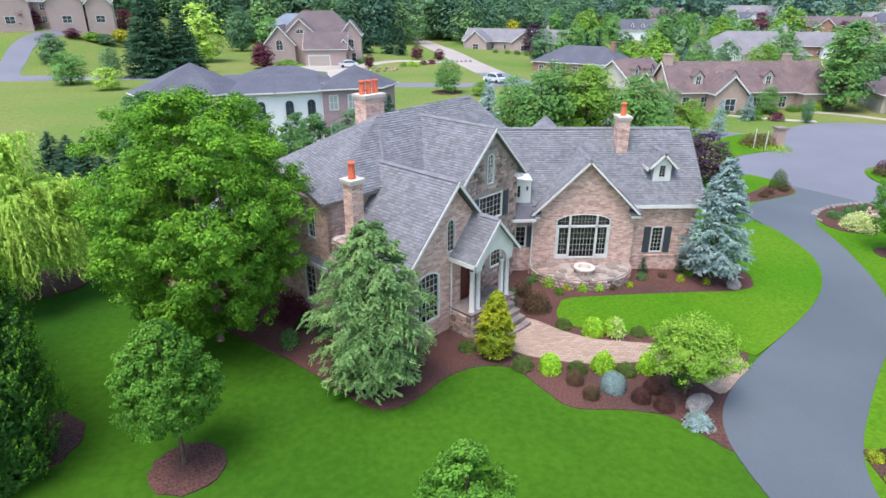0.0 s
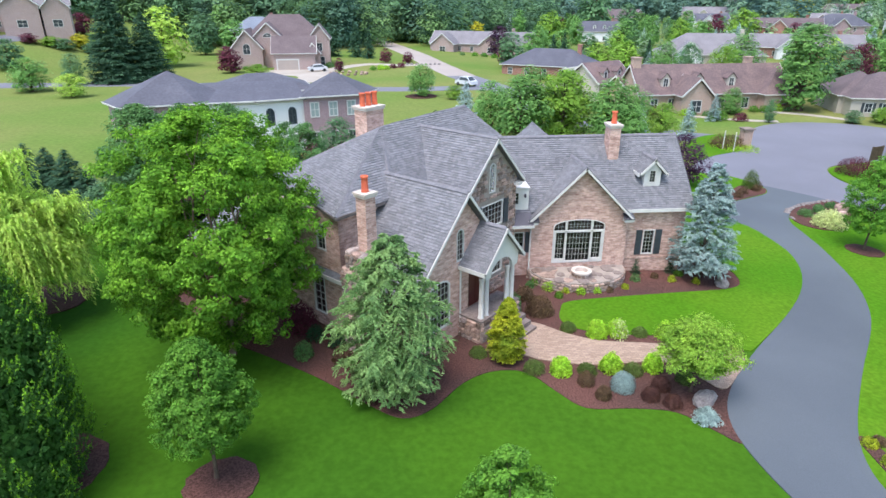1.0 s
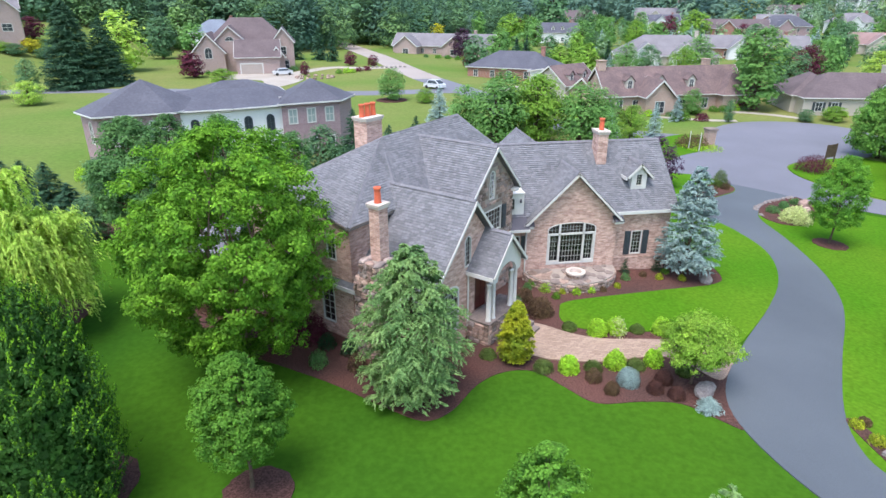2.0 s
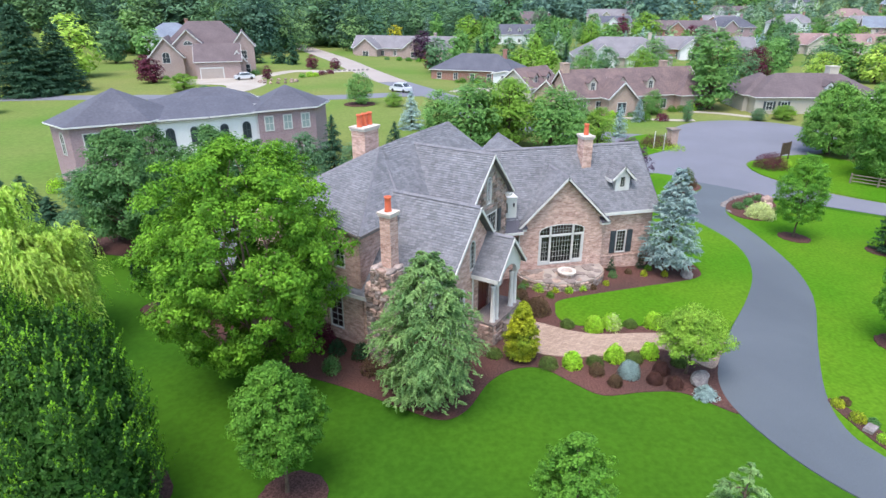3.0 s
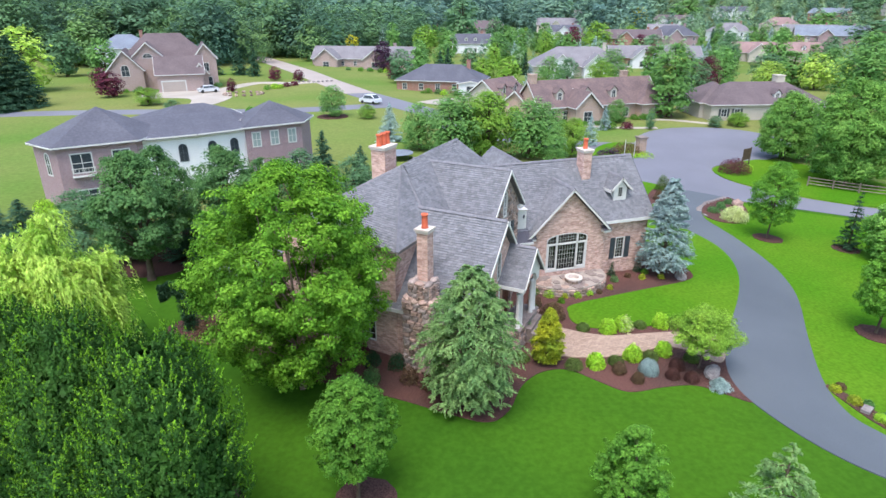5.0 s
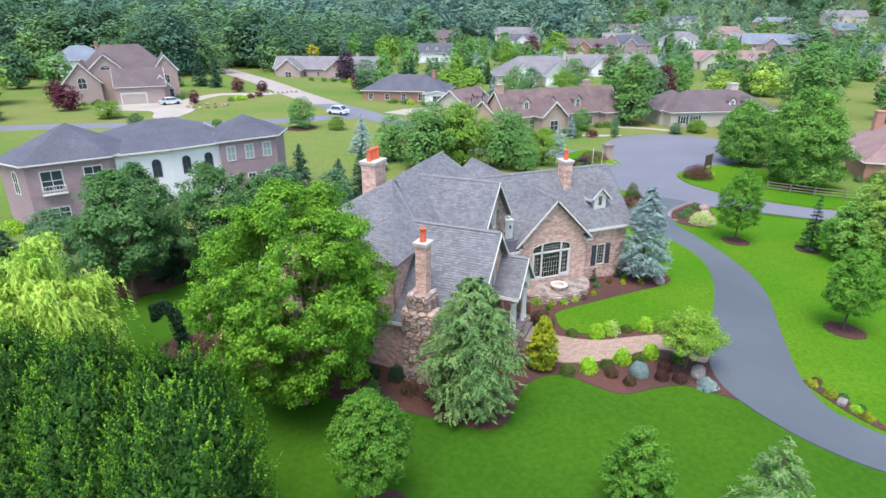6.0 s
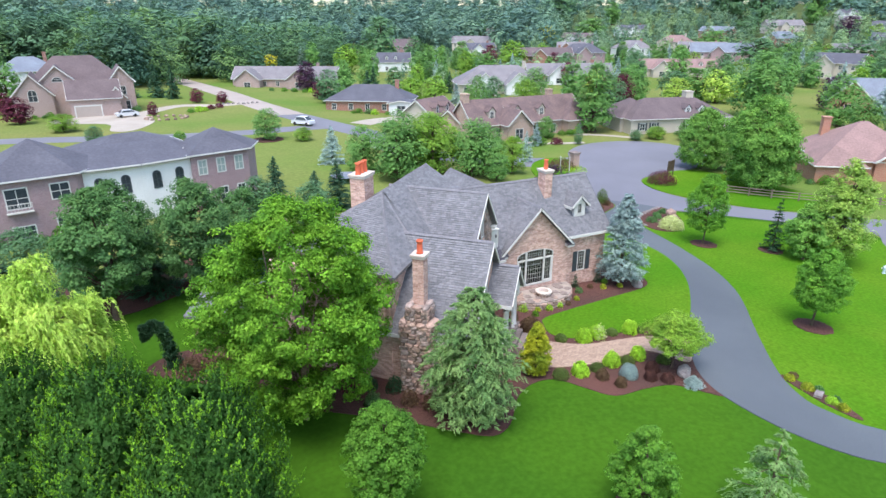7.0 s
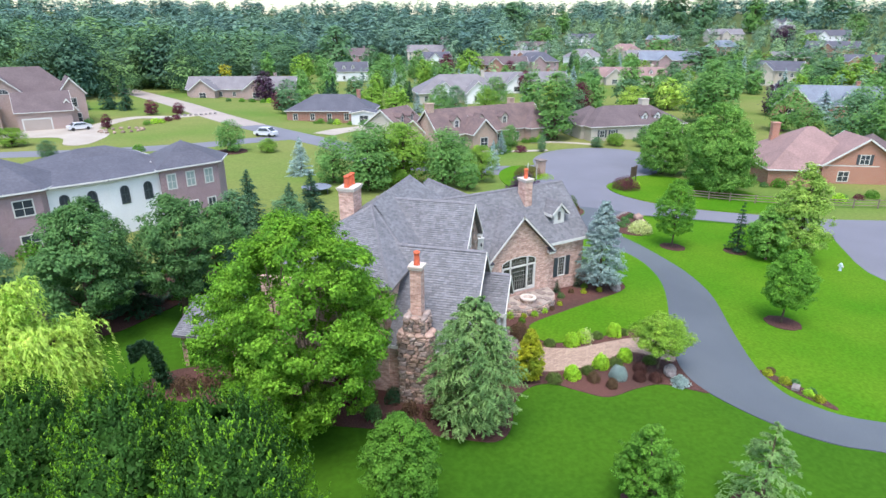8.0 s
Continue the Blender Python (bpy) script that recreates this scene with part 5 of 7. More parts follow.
sd = tent_block(h1, [(7.3, 0.6), (13.6, 2.6), (15.0, 6.4), (11.6, 10.4), (6.8, 8.4)], 6.1, (10.4, 5.4, 8.2), WALLS["plum"], ROOFS["slate"])
for s in (-2.1, 0.0, 2.1):
    far_window(h1, sd[0][0], 0, 0, "F", s, 3.7, 1.05, 1.7, pane=M_PALEPANE)
    far_window(h1, sd[0][0], 0, 0, "F", s, 0.4, 1.05, 1.7)

# the tan house with the big mauve roof
h2 = home_at("large tan brick house with steep mauve-brown gabled roofs", -30, 160)
m = block(h2, 0, 10, 4, 20, 12, 6.4, 6.0, "hip", WALLS["dusky"], ROOFS["mauve"])
m = block(h2, -8.5, 4, 4, 7.5, 11, 4.6, 4.6, "gy", WALLS["dusky"], ROOFS["mauve"])
far_window(h2, m, 7.5, 11, "F", 0, 3.3, 1.8, 2.6, 0.8)
m = block(h2, -3.5, 5.5, 4, 7, 10, 7.2, 3.6, "gy", WALLS["dusky"], ROOFS["mauve"])
far_window(h2, m, 7, 10, "F", 0, 7.2, 2.2, 1.1, 1.0)
m = block(h2, 3.6, -1.2, 4, 10, 9, 3.9, 3.8, "gx", WALLS["dusky"], ROOFS["mauve"])
garage_door(h2, m, 10, 9, "F", -1.6, -0.2, 4.9, 2.5)
for s_ in (-2.6, 0.0, 2.6):
    far_window(h2, m, 10, 9, "R", s_, 0.7, 1.1, 2.0, shutters=M_SHUTTER)
far_window(h2, m, 10, 9, "R", 0, 4.4, 1.2, 1.3, 0.5)
m = block(h2, 9.2, 5.0, 4, 5, 9, 6.8, 3.6, "gy", WALLS["dusky"], ROOFS["mauve"])
far_window(h2, m, 5, 9, "F", 0, 3.9, 1.5, 2.0)
far_window(h2, m, 5, 9, "F", 0, 0.4, 2.4, 2.2)
far_window(h2, m, 5, 9, "R", 0, 3.6, 1.2, 1.8)
m = block(h2, 8.0, -0.5, 4, 3.4, 6, 3.6, 2.6, "gy", WALLS["dusky"], ROOFS["mauve"])
far_window(h2, m, 3.4, 6, "F", 0, 0.2, 1.2, 2.2)

# the long brown house
h3 = home_at("long low brown brick house with dormers in a steep brown roof", 50, 100)
m = block(h3, 0.5, 1.5, 2, 26, 9, 2.9, 4.3, "gx", WALLS["tan"], ROOFS["rose"])
for s in (-8.5, -2.8, 3.0):
    far_dormer(h3, m, s, -3.6, 3.6, 1.5, 1.7, ROOFS["rose"], WALLS["beige"])
for s in (-10.5, -7.5, 1.2, 5.5):
    far_window(h3, m, 26, 9, "F", s, 0.4, 1.3, 1.8)
far_chimney(h3, m, -12.4, 0, 2, 8.2, WALLS["tan"], 1.3)
far_chimney(h3, m, 8.5, 1.5, 4, 8.0, WALLS["tan"], 1.1)
m = block(h3, -4.0, -3.5, 2, 5, 5, 3.0, 2.8, "gy", WALLS["tan"], ROOFS["rose"])
far_window(h3, m, 5, 5, "F", 0, 0.3, 1.8, 2.0)
m = block(h3, 11.8, -0.5, 2, 7, 8, 2.9, 3.6, "hip", WALLS["tan"], ROOFS["rose"])
far_window(h3, m, 7, 8, "F", 0.5, 0.3, 2.6, 2.2, 0.6, pane=M_PALEPANE)
m = block(h3, -14.5, 11, 30, 9, 8, 3.6, 3.2, "gx", WALLS["beige"], ROOFS["rose"])
for s in (-2.2, 1.4):
    far_dormer(h3, m, s, -3.3, 4.1, 1.2, 1.3, ROOFS["rose"], WALLS["beige"])
block(h3, -11.2, 6, 40, 7, 5, 2.6, 2.6, "gx", WALLS["tan"], ROOFS["rose"])

# the low beige house at the turning place
h4 = home_at("low beige house with a brown hipped roof and twin dormers", 81, 92)
m = block(h4, 0, 0, -14, 22, 11, 2.8, 3.4, "hip", WALLS["beige"], ROOFS["mauve"])
for s in (2.0, 5.0):
    far_dormer(h4, m, s, -4.2, 3.2, 1.3, 1.3, ROOFS["mauve"], WALLS["white"])
for s in (-8.5, -6.0, 1.5, 5.0, 8.5):
    far_window(h4, m, 22, 11, "F", s, 0.5, 1.2, 1.5, shutters=M_SHUTTER)
far_chimney(h4, m, 4.5, 0.5, 4, 7.2, WALLS["beige"], 1.6)
block(h4, -6.5, 4, -14, 9, 10, 2.8, 3.2, "hip", WALLS["beige"], ROOFS["mauve"])

# the orange brick house by the street
h5 = home_at("orange brick house with broad faded red roofs", 79, 52)
m = block(h5, 0, 0, -38, 14, 13, 2.8, 4.6, "hip", WALLS["orange"], ROOFS["red"])
far_chimney(h5, m, -4, 3, 4, 7.4, WALLS["orange"], 1.1)
m = block(h5, 2.0, -6.0, -38, 11, 7, 2.8, 4.0, "gy", WALLS["orange"], ROOFS["red"])
far_window(h5, m, 11, 7, "F", 0, 2.9, 1.4, 1.5, shutters=M_SHUTTER)
far_window(h5, m, 11, 7, "F", -2.5, 0.3, 1.6, 1.6)
m = block(h5, -8.5, -1.5, -38, 6, 7, 2.6, 2.4, "hip", WALLS["orange"], ROOFS["red"])
m = block(h5, 11.0, -4.0, -38, 8, 8, 2.8, 3.2, "hip", WALLS["orange"], ROOFS["mauve"])
for s in (-2, 0, 2):
    far_window(h5, m, 8, 8, "F", s, 0.4, 1.1, 1.8)


def plain_home(label, x, y, turn, w, d, eave, rise, wallname, roofname, roof="gx", gables=(), dormers=(), extra=None, storeys=1):
    """A simpler neighbour: one long volume, front gables, windows in rows."""
    h = home_at(label, x, y)
    m = block(h, 0, 0, turn, w, d, eave, rise, roof, WALLS[wallname], ROOFS[roofname], base=-4.0)
    n = max(2, int(w / 4))
    for f in range(storeys):
        for k in range(n):
            far_window(h, m, w, d, "F", -w / 2 + (k + 0.5) * w / n, 0.6 + 2.9 * f, 1.2, 1.6)
    far_window(h, m, w, d, "L", 0, 0.6, 1.2, 1.6)
    far_window(h, m, w, d, "R", 0, 0.6, 1.2, 1.6)
    t = radians(turn)
    for gx, gw, gd, ge, gr, wn in gables:
        oy = -d / 2 - gd / 2 + 1.5
        mm = block(h, gx * math.cos(t) - oy * math.sin(t), gx * math.sin(t) + oy * math.cos(t), turn, gw, gd, ge, gr, "gy", WALLS[wn], ROOFS[roofname], base=-4.0)
        far_window(h, mm, gw, gd, "F", 0, 0.5, min(2.2, gw * 0.5), 1.8)
    for s in dormers:
        far_dormer(h, m, s, -d / 2 + 1.0, eave + rise * 0.18, 1.3, 1.4, ROOFS[roofname], WALLS["white"])
    far_chimney(h, m, w * 0.3, 0.8, eave, eave + rise + 0.9, WALLS[wallname if wallname != "white" else "brick"], 0.9)
    return h


plain_home("long pink brick bungalow with a grey roof and front gables", 29, 213, -28, 35, 10, 3.0, 3.8, "dusky", "grey", gables=((-11, 8, 6, 3.0, 3.4, "dusky"), (6, 8, 6, 3.0, 3.4, "dusky")))
plain_home("brick bungalow with a dark hipped roof and a white bay", 36, 147, -32, 21, 12, 2.9, 3.4, "brick", "slate", "hip", gables=((9, 6, 5, 2.9, 0.6, "white"),))
plain_home("broad house with a grey-brown hipped roof and white gables", 84, 165, -20, 27, 15, 3.0, 5.0, "beige", "grey", "hip", gables=((-6, 7, 5, 3.0, 3.6, "white"), (4, 7, 5, 3.0, 3.6, "white")))
plain_home("small white house with a dark roof and two dormers", 86, 262, -18, 17, 9, 4.0, 4.0, "white", "slate", dormers=(-2, 2))
plain_home("brick house with a grey roof and a white gable", 122, 180, -22, 30, 10, 3.2, 3.6, "brick", "grey", gables=((-5, 7, 5, 3.2, 3.4, "white"),))
plain_home("long beige house under a faded red roof", 180, 184, -30, 32, 9, 3.2, 3.6, "beige", "red", gables=((-8, 7, 5, 3.2, 3.4, "beige"),), dormers=(8,))
plain_home("brick house with a blue-grey roof", 150, 88, -48, 24, 10, 3.2, 4.6, "orange", "blue", gables=((-9, 9, 6, 3.2, 4.6, "orange"),), dormers=(4,))
plain_home("white house with a blue-grey hipped roof behind the trees", -44, 204, 6, 15, 11, 7.4, 3.6, "white", "blue", "hip", storeys=2)
plain_home("large grey stone house with several gables", -99, 172, 24, 27, 12, 5.6, 4.2, "dusky", "grey", gables=((-9, 9, 6, 5.6, 4.0, "dusky"), (3, 8, 5, 5.6, 3.6, "dusky"), (10.5, 6, 5, 5, 3.4, "dusky")), storeys=2)
FAR_HOMES = ((232, 322, "brick", "grey"), (262, 300, "white", "grey"), (420, 372, "brick", "blue"), (486, 362, "beige", "grey"), (548, 345, "beige", "grey"), (405, 303, "brick", "blue"), (350, 220, "brick", "grey"), (440, 242, "brick", "slate"), (340, 172, "orange", "slate"), (116, 446, "brick", "grey"), (300, 400, "white", "mauve"), (205, 400, "beige", "grey"), (170, 330, "white", "slate"), (330, 330, "beige", "red"), (380, 430, "white", "slate"), (270, 240, "plum", "blue"), (230, 150, "beige", "slate"), (300, 120, "orange", "blue"), (240, 90, "white", "blue"), (520, 290, "white", "slate"), (600, 380, "white", "slate"), (255, 470, "plum", "mauve"), (160, 250, "brick", "mauve"), (420, 180, "brick", "slate"), (500, 215, "beige", "grey"), (195, 265, "plum", "slate"), (300, 280, "brick", "grey"), (140, 390, "plum", "mauve"), (560, 250, "orange", "slate"))
for i, (fx, fy, wn, rn) in enumerate(FAR_HOMES):
    plain_home(f"{WALLS[wn].name.replace('_', ' ')} house with a {ROOFS[rn].name.replace('_', ' ')} among the trees", fx, fy, -25 - 20 * math.atan2(fx, fy) + 35 * math.sin(i * 2.3), 17 + 5 * (i % 4), 12, 5.8, 3.6 + (i % 2), wn, rn, "hip" if i % 4 == 1 else "gx", gables=((-3, 6.5, 5, 5.8, 3.2, wn),), storeys=2)

# ---- neighbourhood trees ----


def template(kind, mat, leaves, leaf):
    if kind == "broad":
        t = broadleaf("x", 0, -400, 10, 4.6, 0.4, mat, leaves, 240, leaf, shape=0.7, rough=0.17, bottom=0.8, uneven=0.2, calm=True)
    elif kind == "tall":
        t = broadleaf("x", 0, -400, 12, 3.6, 0.6, mat, leaves, 220, leaf, shape=0.75, rough=0.18, bottom=0.75, uneven=0.2, calm=True)
    else:
        t = spruce("x", 0, -400, 9, 2.6, mat, leaves, leaf)
    return t


NEAR_T, FAR_T = {}, {}
# F_MID and F_DEEP carry distance haze in their colour: bluer than L_MID, L_DEEP.
F_MID = leafy("garden_maple_leaves", (0.195, 0.385, 0.085), (0.1, 0.245, 0.052), 0.2)
F_LIME = leafy("garden_locust_leaves", (0.25, 0.43, 0.05), (0.15, 0.31, 0.035), 0.2)
F_DEEP = leafy("garden_oak_leaves", (0.15, 0.29, 0.11), (0.08, 0.185, 0.07), 0.25)
F_PLUM = leafy("plum_leaves", (0.085, 0.04, 0.062), (0.05, 0.027, 0.042), 0.15)
F_PINE = leafy("garden_pine_needles", (0.065, 0.15, 0.065), (0.038, 0.095, 0.042), 0.2)
for key, kind, mat, nl, lf in (("mid", "broad", F_MID, 3600, 0.5), ("lime", "broad", F_LIME, 3600, 0.5), ("deep", "broad", F_DEEP, 3600, 0.5), ("tall", "tall", F_MID, 3600, 0.5), ("red", "broad", L_RED, 3000, 0.5), ("plum", "broad", F_PLUM, 3000, 0.5), ("pine", "spruce", F_PINE, 3400, 0.55), ("blue", "spruce", L_BLUE, 3400, 0.5), ("yellow", "broad", L_YELLOW, 2500, 0.55), ("willow", "broad", L_WILLOW, 3600, 0.45)):
    NEAR_T[key] = template(kind, mat, int(nl * 1.05), lf * 0.93)
    FAR_T[key] = template(kind, mat, 1250, lf * 1.7)
SIZE_T = {"mid": (10, 4.6), "lime": (10, 4.6), "deep": (10, 4.6), "tall": (12, 3.6), "red": (10, 4.6), "plum": (10, 4.6), "pine": (9, 2.6), "blue": (9, 2.6), "yellow": (10, 4.6), "willow": (10, 4.6)}
WORDS = {"mid": "leafy green shade tree", "lime": "bright yellow-green leafy tree", "deep": "dense dark green shade tree", "tall": "tall upright green tree", "red": "burgundy-leaved ornamental tree", "plum": "round plum tree with near-black purple leaves", "pine": "dark green conifer", "blue": "silvery blue spruce", "yellow": "golden yellow-leaved tree", "willow": "soft pale green spreading tree"}


def plant(key, x, y, height, radius, where):
    h0, r0 = SIZE_T[key]
    s = Matrix.Diagonal((radius / r0, radius / r0, height / h0, 1))
    a = random.uniform(0, 6.28)
    t = copy_thing((NEAR_T if math.hypot(x, y) < 150 else FAR_T)[key], Matrix.Translation((x, y, ground_z(x, y))) @ Matrix.Rotation(a, 4, "Z") @ s)
    tagged(t, f"{WORDS[key]} {where}", "tree", "yard trees")
    return t


spruce("massive dark green spruce standing on a neighbour's lawn", -59.5, 134.5, 16.8, 6.6, F_PINE, 26000, 0.75, tiers=60, per=18, full=0.6, fan=0.3)
spruce("broad dark green spruce beside a taller one", -54.6, 138.5, 13.5, 5.4, F_PINE, 16000, 0.7, tiers=50, per=16, full=0.6, fan=0.3)
BEHIND = ((12.5, 71.5, 8.0, 4.6, "mid"), (18, 72.5, 8.6, 4.8, "lime"), (23, 70.5, 8.0, 4.4, "mid"), (10, 78, 6.5, 3.6, "mid"), (20, 79, 7.8, 4.6, "lime"), (27, 74, 7.0, 3.8, "mid"), (15, 76, 8.4, 4.6, "mid"), (30, 71, 5.4, 2.8, "lime"), (25, 67, 5.2, 2.4, "mid"), (31, 80, 4.6, 1.6, "blue"), (37, 78, 4.9, 1.5, "blue"), (24.5, 54, 5.0, 3.2, "plum"), (27, 84, 5, 2.2, "lime"))
for x, y, h, r, k in BEHIND:
    plant(k, x, y, h, r, "behind the brick house")
YARDS = ((-47, 185, 11, 5.5, "mid"), (-20, 191, 9, 3.2, "pine"), (-13, 189, 9.5, 3.0, "pine"), (-27, 196, 8, 4, "mid"), (-31, 134, 3.4, 3.6, "lime"), (-40, 149, 5.5, 3.6, "red"), (-45, 166, 5, 3.4, "red"), (-4, 171, 3.8, 2.3, "red"), (2, 168, 3, 2, "red"), (-15, 150, 3.2, 1.5, "red"), (2.4, 108.5, 5.6, 3.4, "mid"), (8, 105, 2.4, 2.3, "lime"), (7.5, 85, 5.6, 2.3, "blue"), (37, 285, 8, 5, "yellow"), (63, 256, 13, 7.5, "lime"), (32.4, 200, 9.2, 4.7, "plum"), (29, 172, 5, 3, "red"), (35, 118, 4.5, 2.4, "mid"), (40, 128, 4.6, 1.4, "blue"), (64.4, 95, 13.5, 5.6, "tall"), (111, 93, 14.5, 9, "mid"), (96, 48, 13, 7.5, "mid"), (104, 58, 11, 6, "deep"), (63, 118, 8.5, 5, "lime"), (45, 113, 4.5, 2.6, "mid"), (52, 94, 4.2, 2.6, "mid"), (46.5, 89, 4.2, 1.4, "blue"), (54, 86.5, 3.6, 1.2, "deep"), (62.5, 96, 2.6, 2.4, "red"), (70.5, 84, 2.4, 2.6, "lime"), (74, 80, 4.2, 2.3, "mid"), (66, 84.5, 2.0, 1.8, "deep"), (81, 110, 9, 5.5, "deep"), (72, 128, 10, 6, "mid"), (100, 108, 8, 5, "willow"), (120, 120, 9, 6, "mid"), (92, 138, 10, 5, "mid"), (63, 58, 6, 4, "mid"), (83, 36, 6, 3.6, "lime"), (72, 33, 5, 3.2, "lime"), (128, 66, 12, 7, "mid"), (-25, 118, 3, 2.2, "deep"), (55, 150, 8, 5, "lime"), (66, 142, 6, 2.3, "blue"), (50, 190, 9, 5, "mid"), (75, 205, 11, 6, "mid"), (100, 200, 10, 5, "tall"), (-33.2, 54, 4.3, 2.5, "pine"), (-30, 51, 4.8, 2.6, "pine"), (-36, 56, 4.2, 2.5, "pine"), (-27.4, 48.5, 3.6, 2.3, "pine"), (-27, 55, 4, 2.6, "deep"), (-5, 63, 6.4, 2.3, "pine"), (-1.5, 60, 5.2, 2.0, "pine"), (1.5, 62, 5.6, 2.1, "pine"), (-8, 56, 6, 3, "deep"), (-3, 55, 5.2, 2.6, "deep"), (-38, 50, 5, 3, "deep"), (-17.5, 46.6, 5.5, 2.6, "pine"), (-13.2, 47.4, 5.0, 2.4, "pine"), (-22.0, 47.2, 5.0, 2.6, "deep"), (-10.4, 45.4, 4.6, 2.2, "pine"), (-24.6, 44.6, 3.6, 2.0, "deep"), (-42, 47, 4, 2.4, "pine"), (-60, 200, 12, 6, "deep"))
YARDS += ((-102, 163, 5.1, 4.7, "red"), (-89, 187, 5.9, 4.1, "red"), (-90, 178, 8.5, 4.2, "mid"), (-70, 121, 6.2, 4.8, "mid"), (-85, 142, 6.4, 4.3, "deep"), (-66, 129, 6.3, 2.9, "deep"), (-59, 113, 4.1, 3.7, "willow"), (-60, 165, 14.5, 8.3, "willow"), (-63, 236, 14.4, 6.0, "mid"), (-90, 161, 2.4, 2.6, "red"), (-86, 163, 2.4, 3.5, "lime"), (-82, 169, 3.4, 3.6, "yellow"), (-83, 163, 2.6, 3.5, "deep"), (-78, 166, 2.6, 3.2, "deep"), (-9, 184, 9.6, 2.4, "pine"))
# single trees that stand out between the far houses
YARDS += ((99, 264, 15, 6.0, "deep"), (100, 311, 24, 13, "deep"), (97, 234, 11.2, 5.0, "mid"), (246, 463, 17.7, 6.3, "deep"), (138, 242, 13.7, 8.9, "lime"), (266, 397, 16, 10, "yellow"), (322, 414, 19, 17, "mid"), (427, 511, 22, 11, "tall"), (401, 565, 30, 24, "deep"), (116, 172, 8.0, 3.2, "red"), (99, 148, 7.2, 2.8, "blue"), (60, 147, 5.4, 2.1, "blue"), (50, 155, 7.3, 5.2, "lime"), (99, 120, 9.6, 4.0, "mid"), (150, 155, 12.0, 5.4, "mid"), (116, 124, 7.9, 6.1, "deep"), (121, 114, 8.6, 5.6, "willow"), (484, 304, 16, 11, "plum"), (138, 93, 8.4, 5.2, "plum"), (196, 127, 8.3, 3.0, "blue"), (143, 84, 7.4, 3.9, "blue"), (451, 264, 15, 9.0, "lime"), (258, 134, 8.8, 10, "lime"), (286, 177, 13, 14, "deep"), (263, 148, 9.1, 10.6, "deep"), (266, 214, 13.5, 14, "deep"), (328, 296, 15, 14, "mid"), (445, 364, 16.5, 15, "deep"), (546, 469, 40, 26, "deep"), (522, 414, 38, 19, "deep"), (549, 377, 38, 13, "tall"), (659, 406, 36, 15, "deep"), (677, 368, 36, 22, "deep"), (554, 286, 21, 12, "mid"))
for x, y, h, r, k in YARDS:
    plant(k, x, y, h, r, "in a neighbour's garden")

HOMES_XY = [(o.location.x, o.location.y) for o in scene.objects if o.name.startswith("house")]
HOMES_XY += [(x * (1 - 11 / math.hypot(x, y)), y * (1 - 11 / math.hypot(x, y))) for x, y in HOMES_XY if math.hypot(x, y) > 120]
ROADS_XY = [(-14, 303), (-8, 270), (-3, 240), (1, 217), (5, 195), (9, 165), (13, 140), (18, 121), (22, 106)]
TAKEN = [(x, y, r + 1.5) for x, y, h, r, k in YARDS + BEHIND]


def free(x, y, gap):
    return all((x - a) ** 2 + (y - b) ** 2 > (15 if b < 300 else 14) ** 2 for a, b in HOMES_XY) and all((x - a) ** 2 + (y - b) ** 2 > (11 if b < 250 else 7) ** 2 for a, b in ROADS_XY) and all((x - a) ** 2 + (y - b) ** 2 > (c + gap) ** 2 for a, b, c in TAKEN)


# gardens between the houses on the far slope
made = 0
while made < 165:
    d, a = random.uniform(125, 420), random.uniform(0.16, 1.22)
    x, y = d * math.sin(a), d * math.cos(a)
    if free(x, y, 1.5):
        k = random.choice(("mid", "mid", "mid", "deep", "deep", "deep", "tall", "lime", "lime", "willow", "pine", "mid", "deep", "red", "blue"))
        s = random.uniform(0.65, 1.15)
        plant(k, x, y, SIZE_T[k][0] * s, SIZE_T[k][1] * s * random.uniform(0.9, 1.2), "among the far houses")
        TAKEN.append((x, y, 4 * s))
        made += 1
for t in [*NEAR_T.values(), *FAR_T.values()]:
    for o in list(t.children_recursive) + [t]:
        bpy.data.objects.remove(o)


def crown_shapes(leaves, leaf, n=4):
    """Leaf corners of a few ten-metre crowns, to be set out many times over."""
    out = []
    for k in range(n):
        t = broadleaf("x", 7 * k, -400, 10, 4.3, 0.3, F_DEEP, leaves, 150 if leaves > 300 else 60, leaf, shape=(0.66, 0.8, 0.72, 0.95)[k], rough=0.22, bottom=0.8, uneven=0.3, calm=True)
        me = [o for o in t.children if o.name.startswith("crown")][0].data
        co = np.empty(len(me.vertices) * 3, np.float32)
        me.vertices.foreach_get("co", co)
        out.append(co.reshape(-1, 3))
        for o in list(t.children_recursive) + [t]:
            bpy.data.objects.remove(o)
    return out


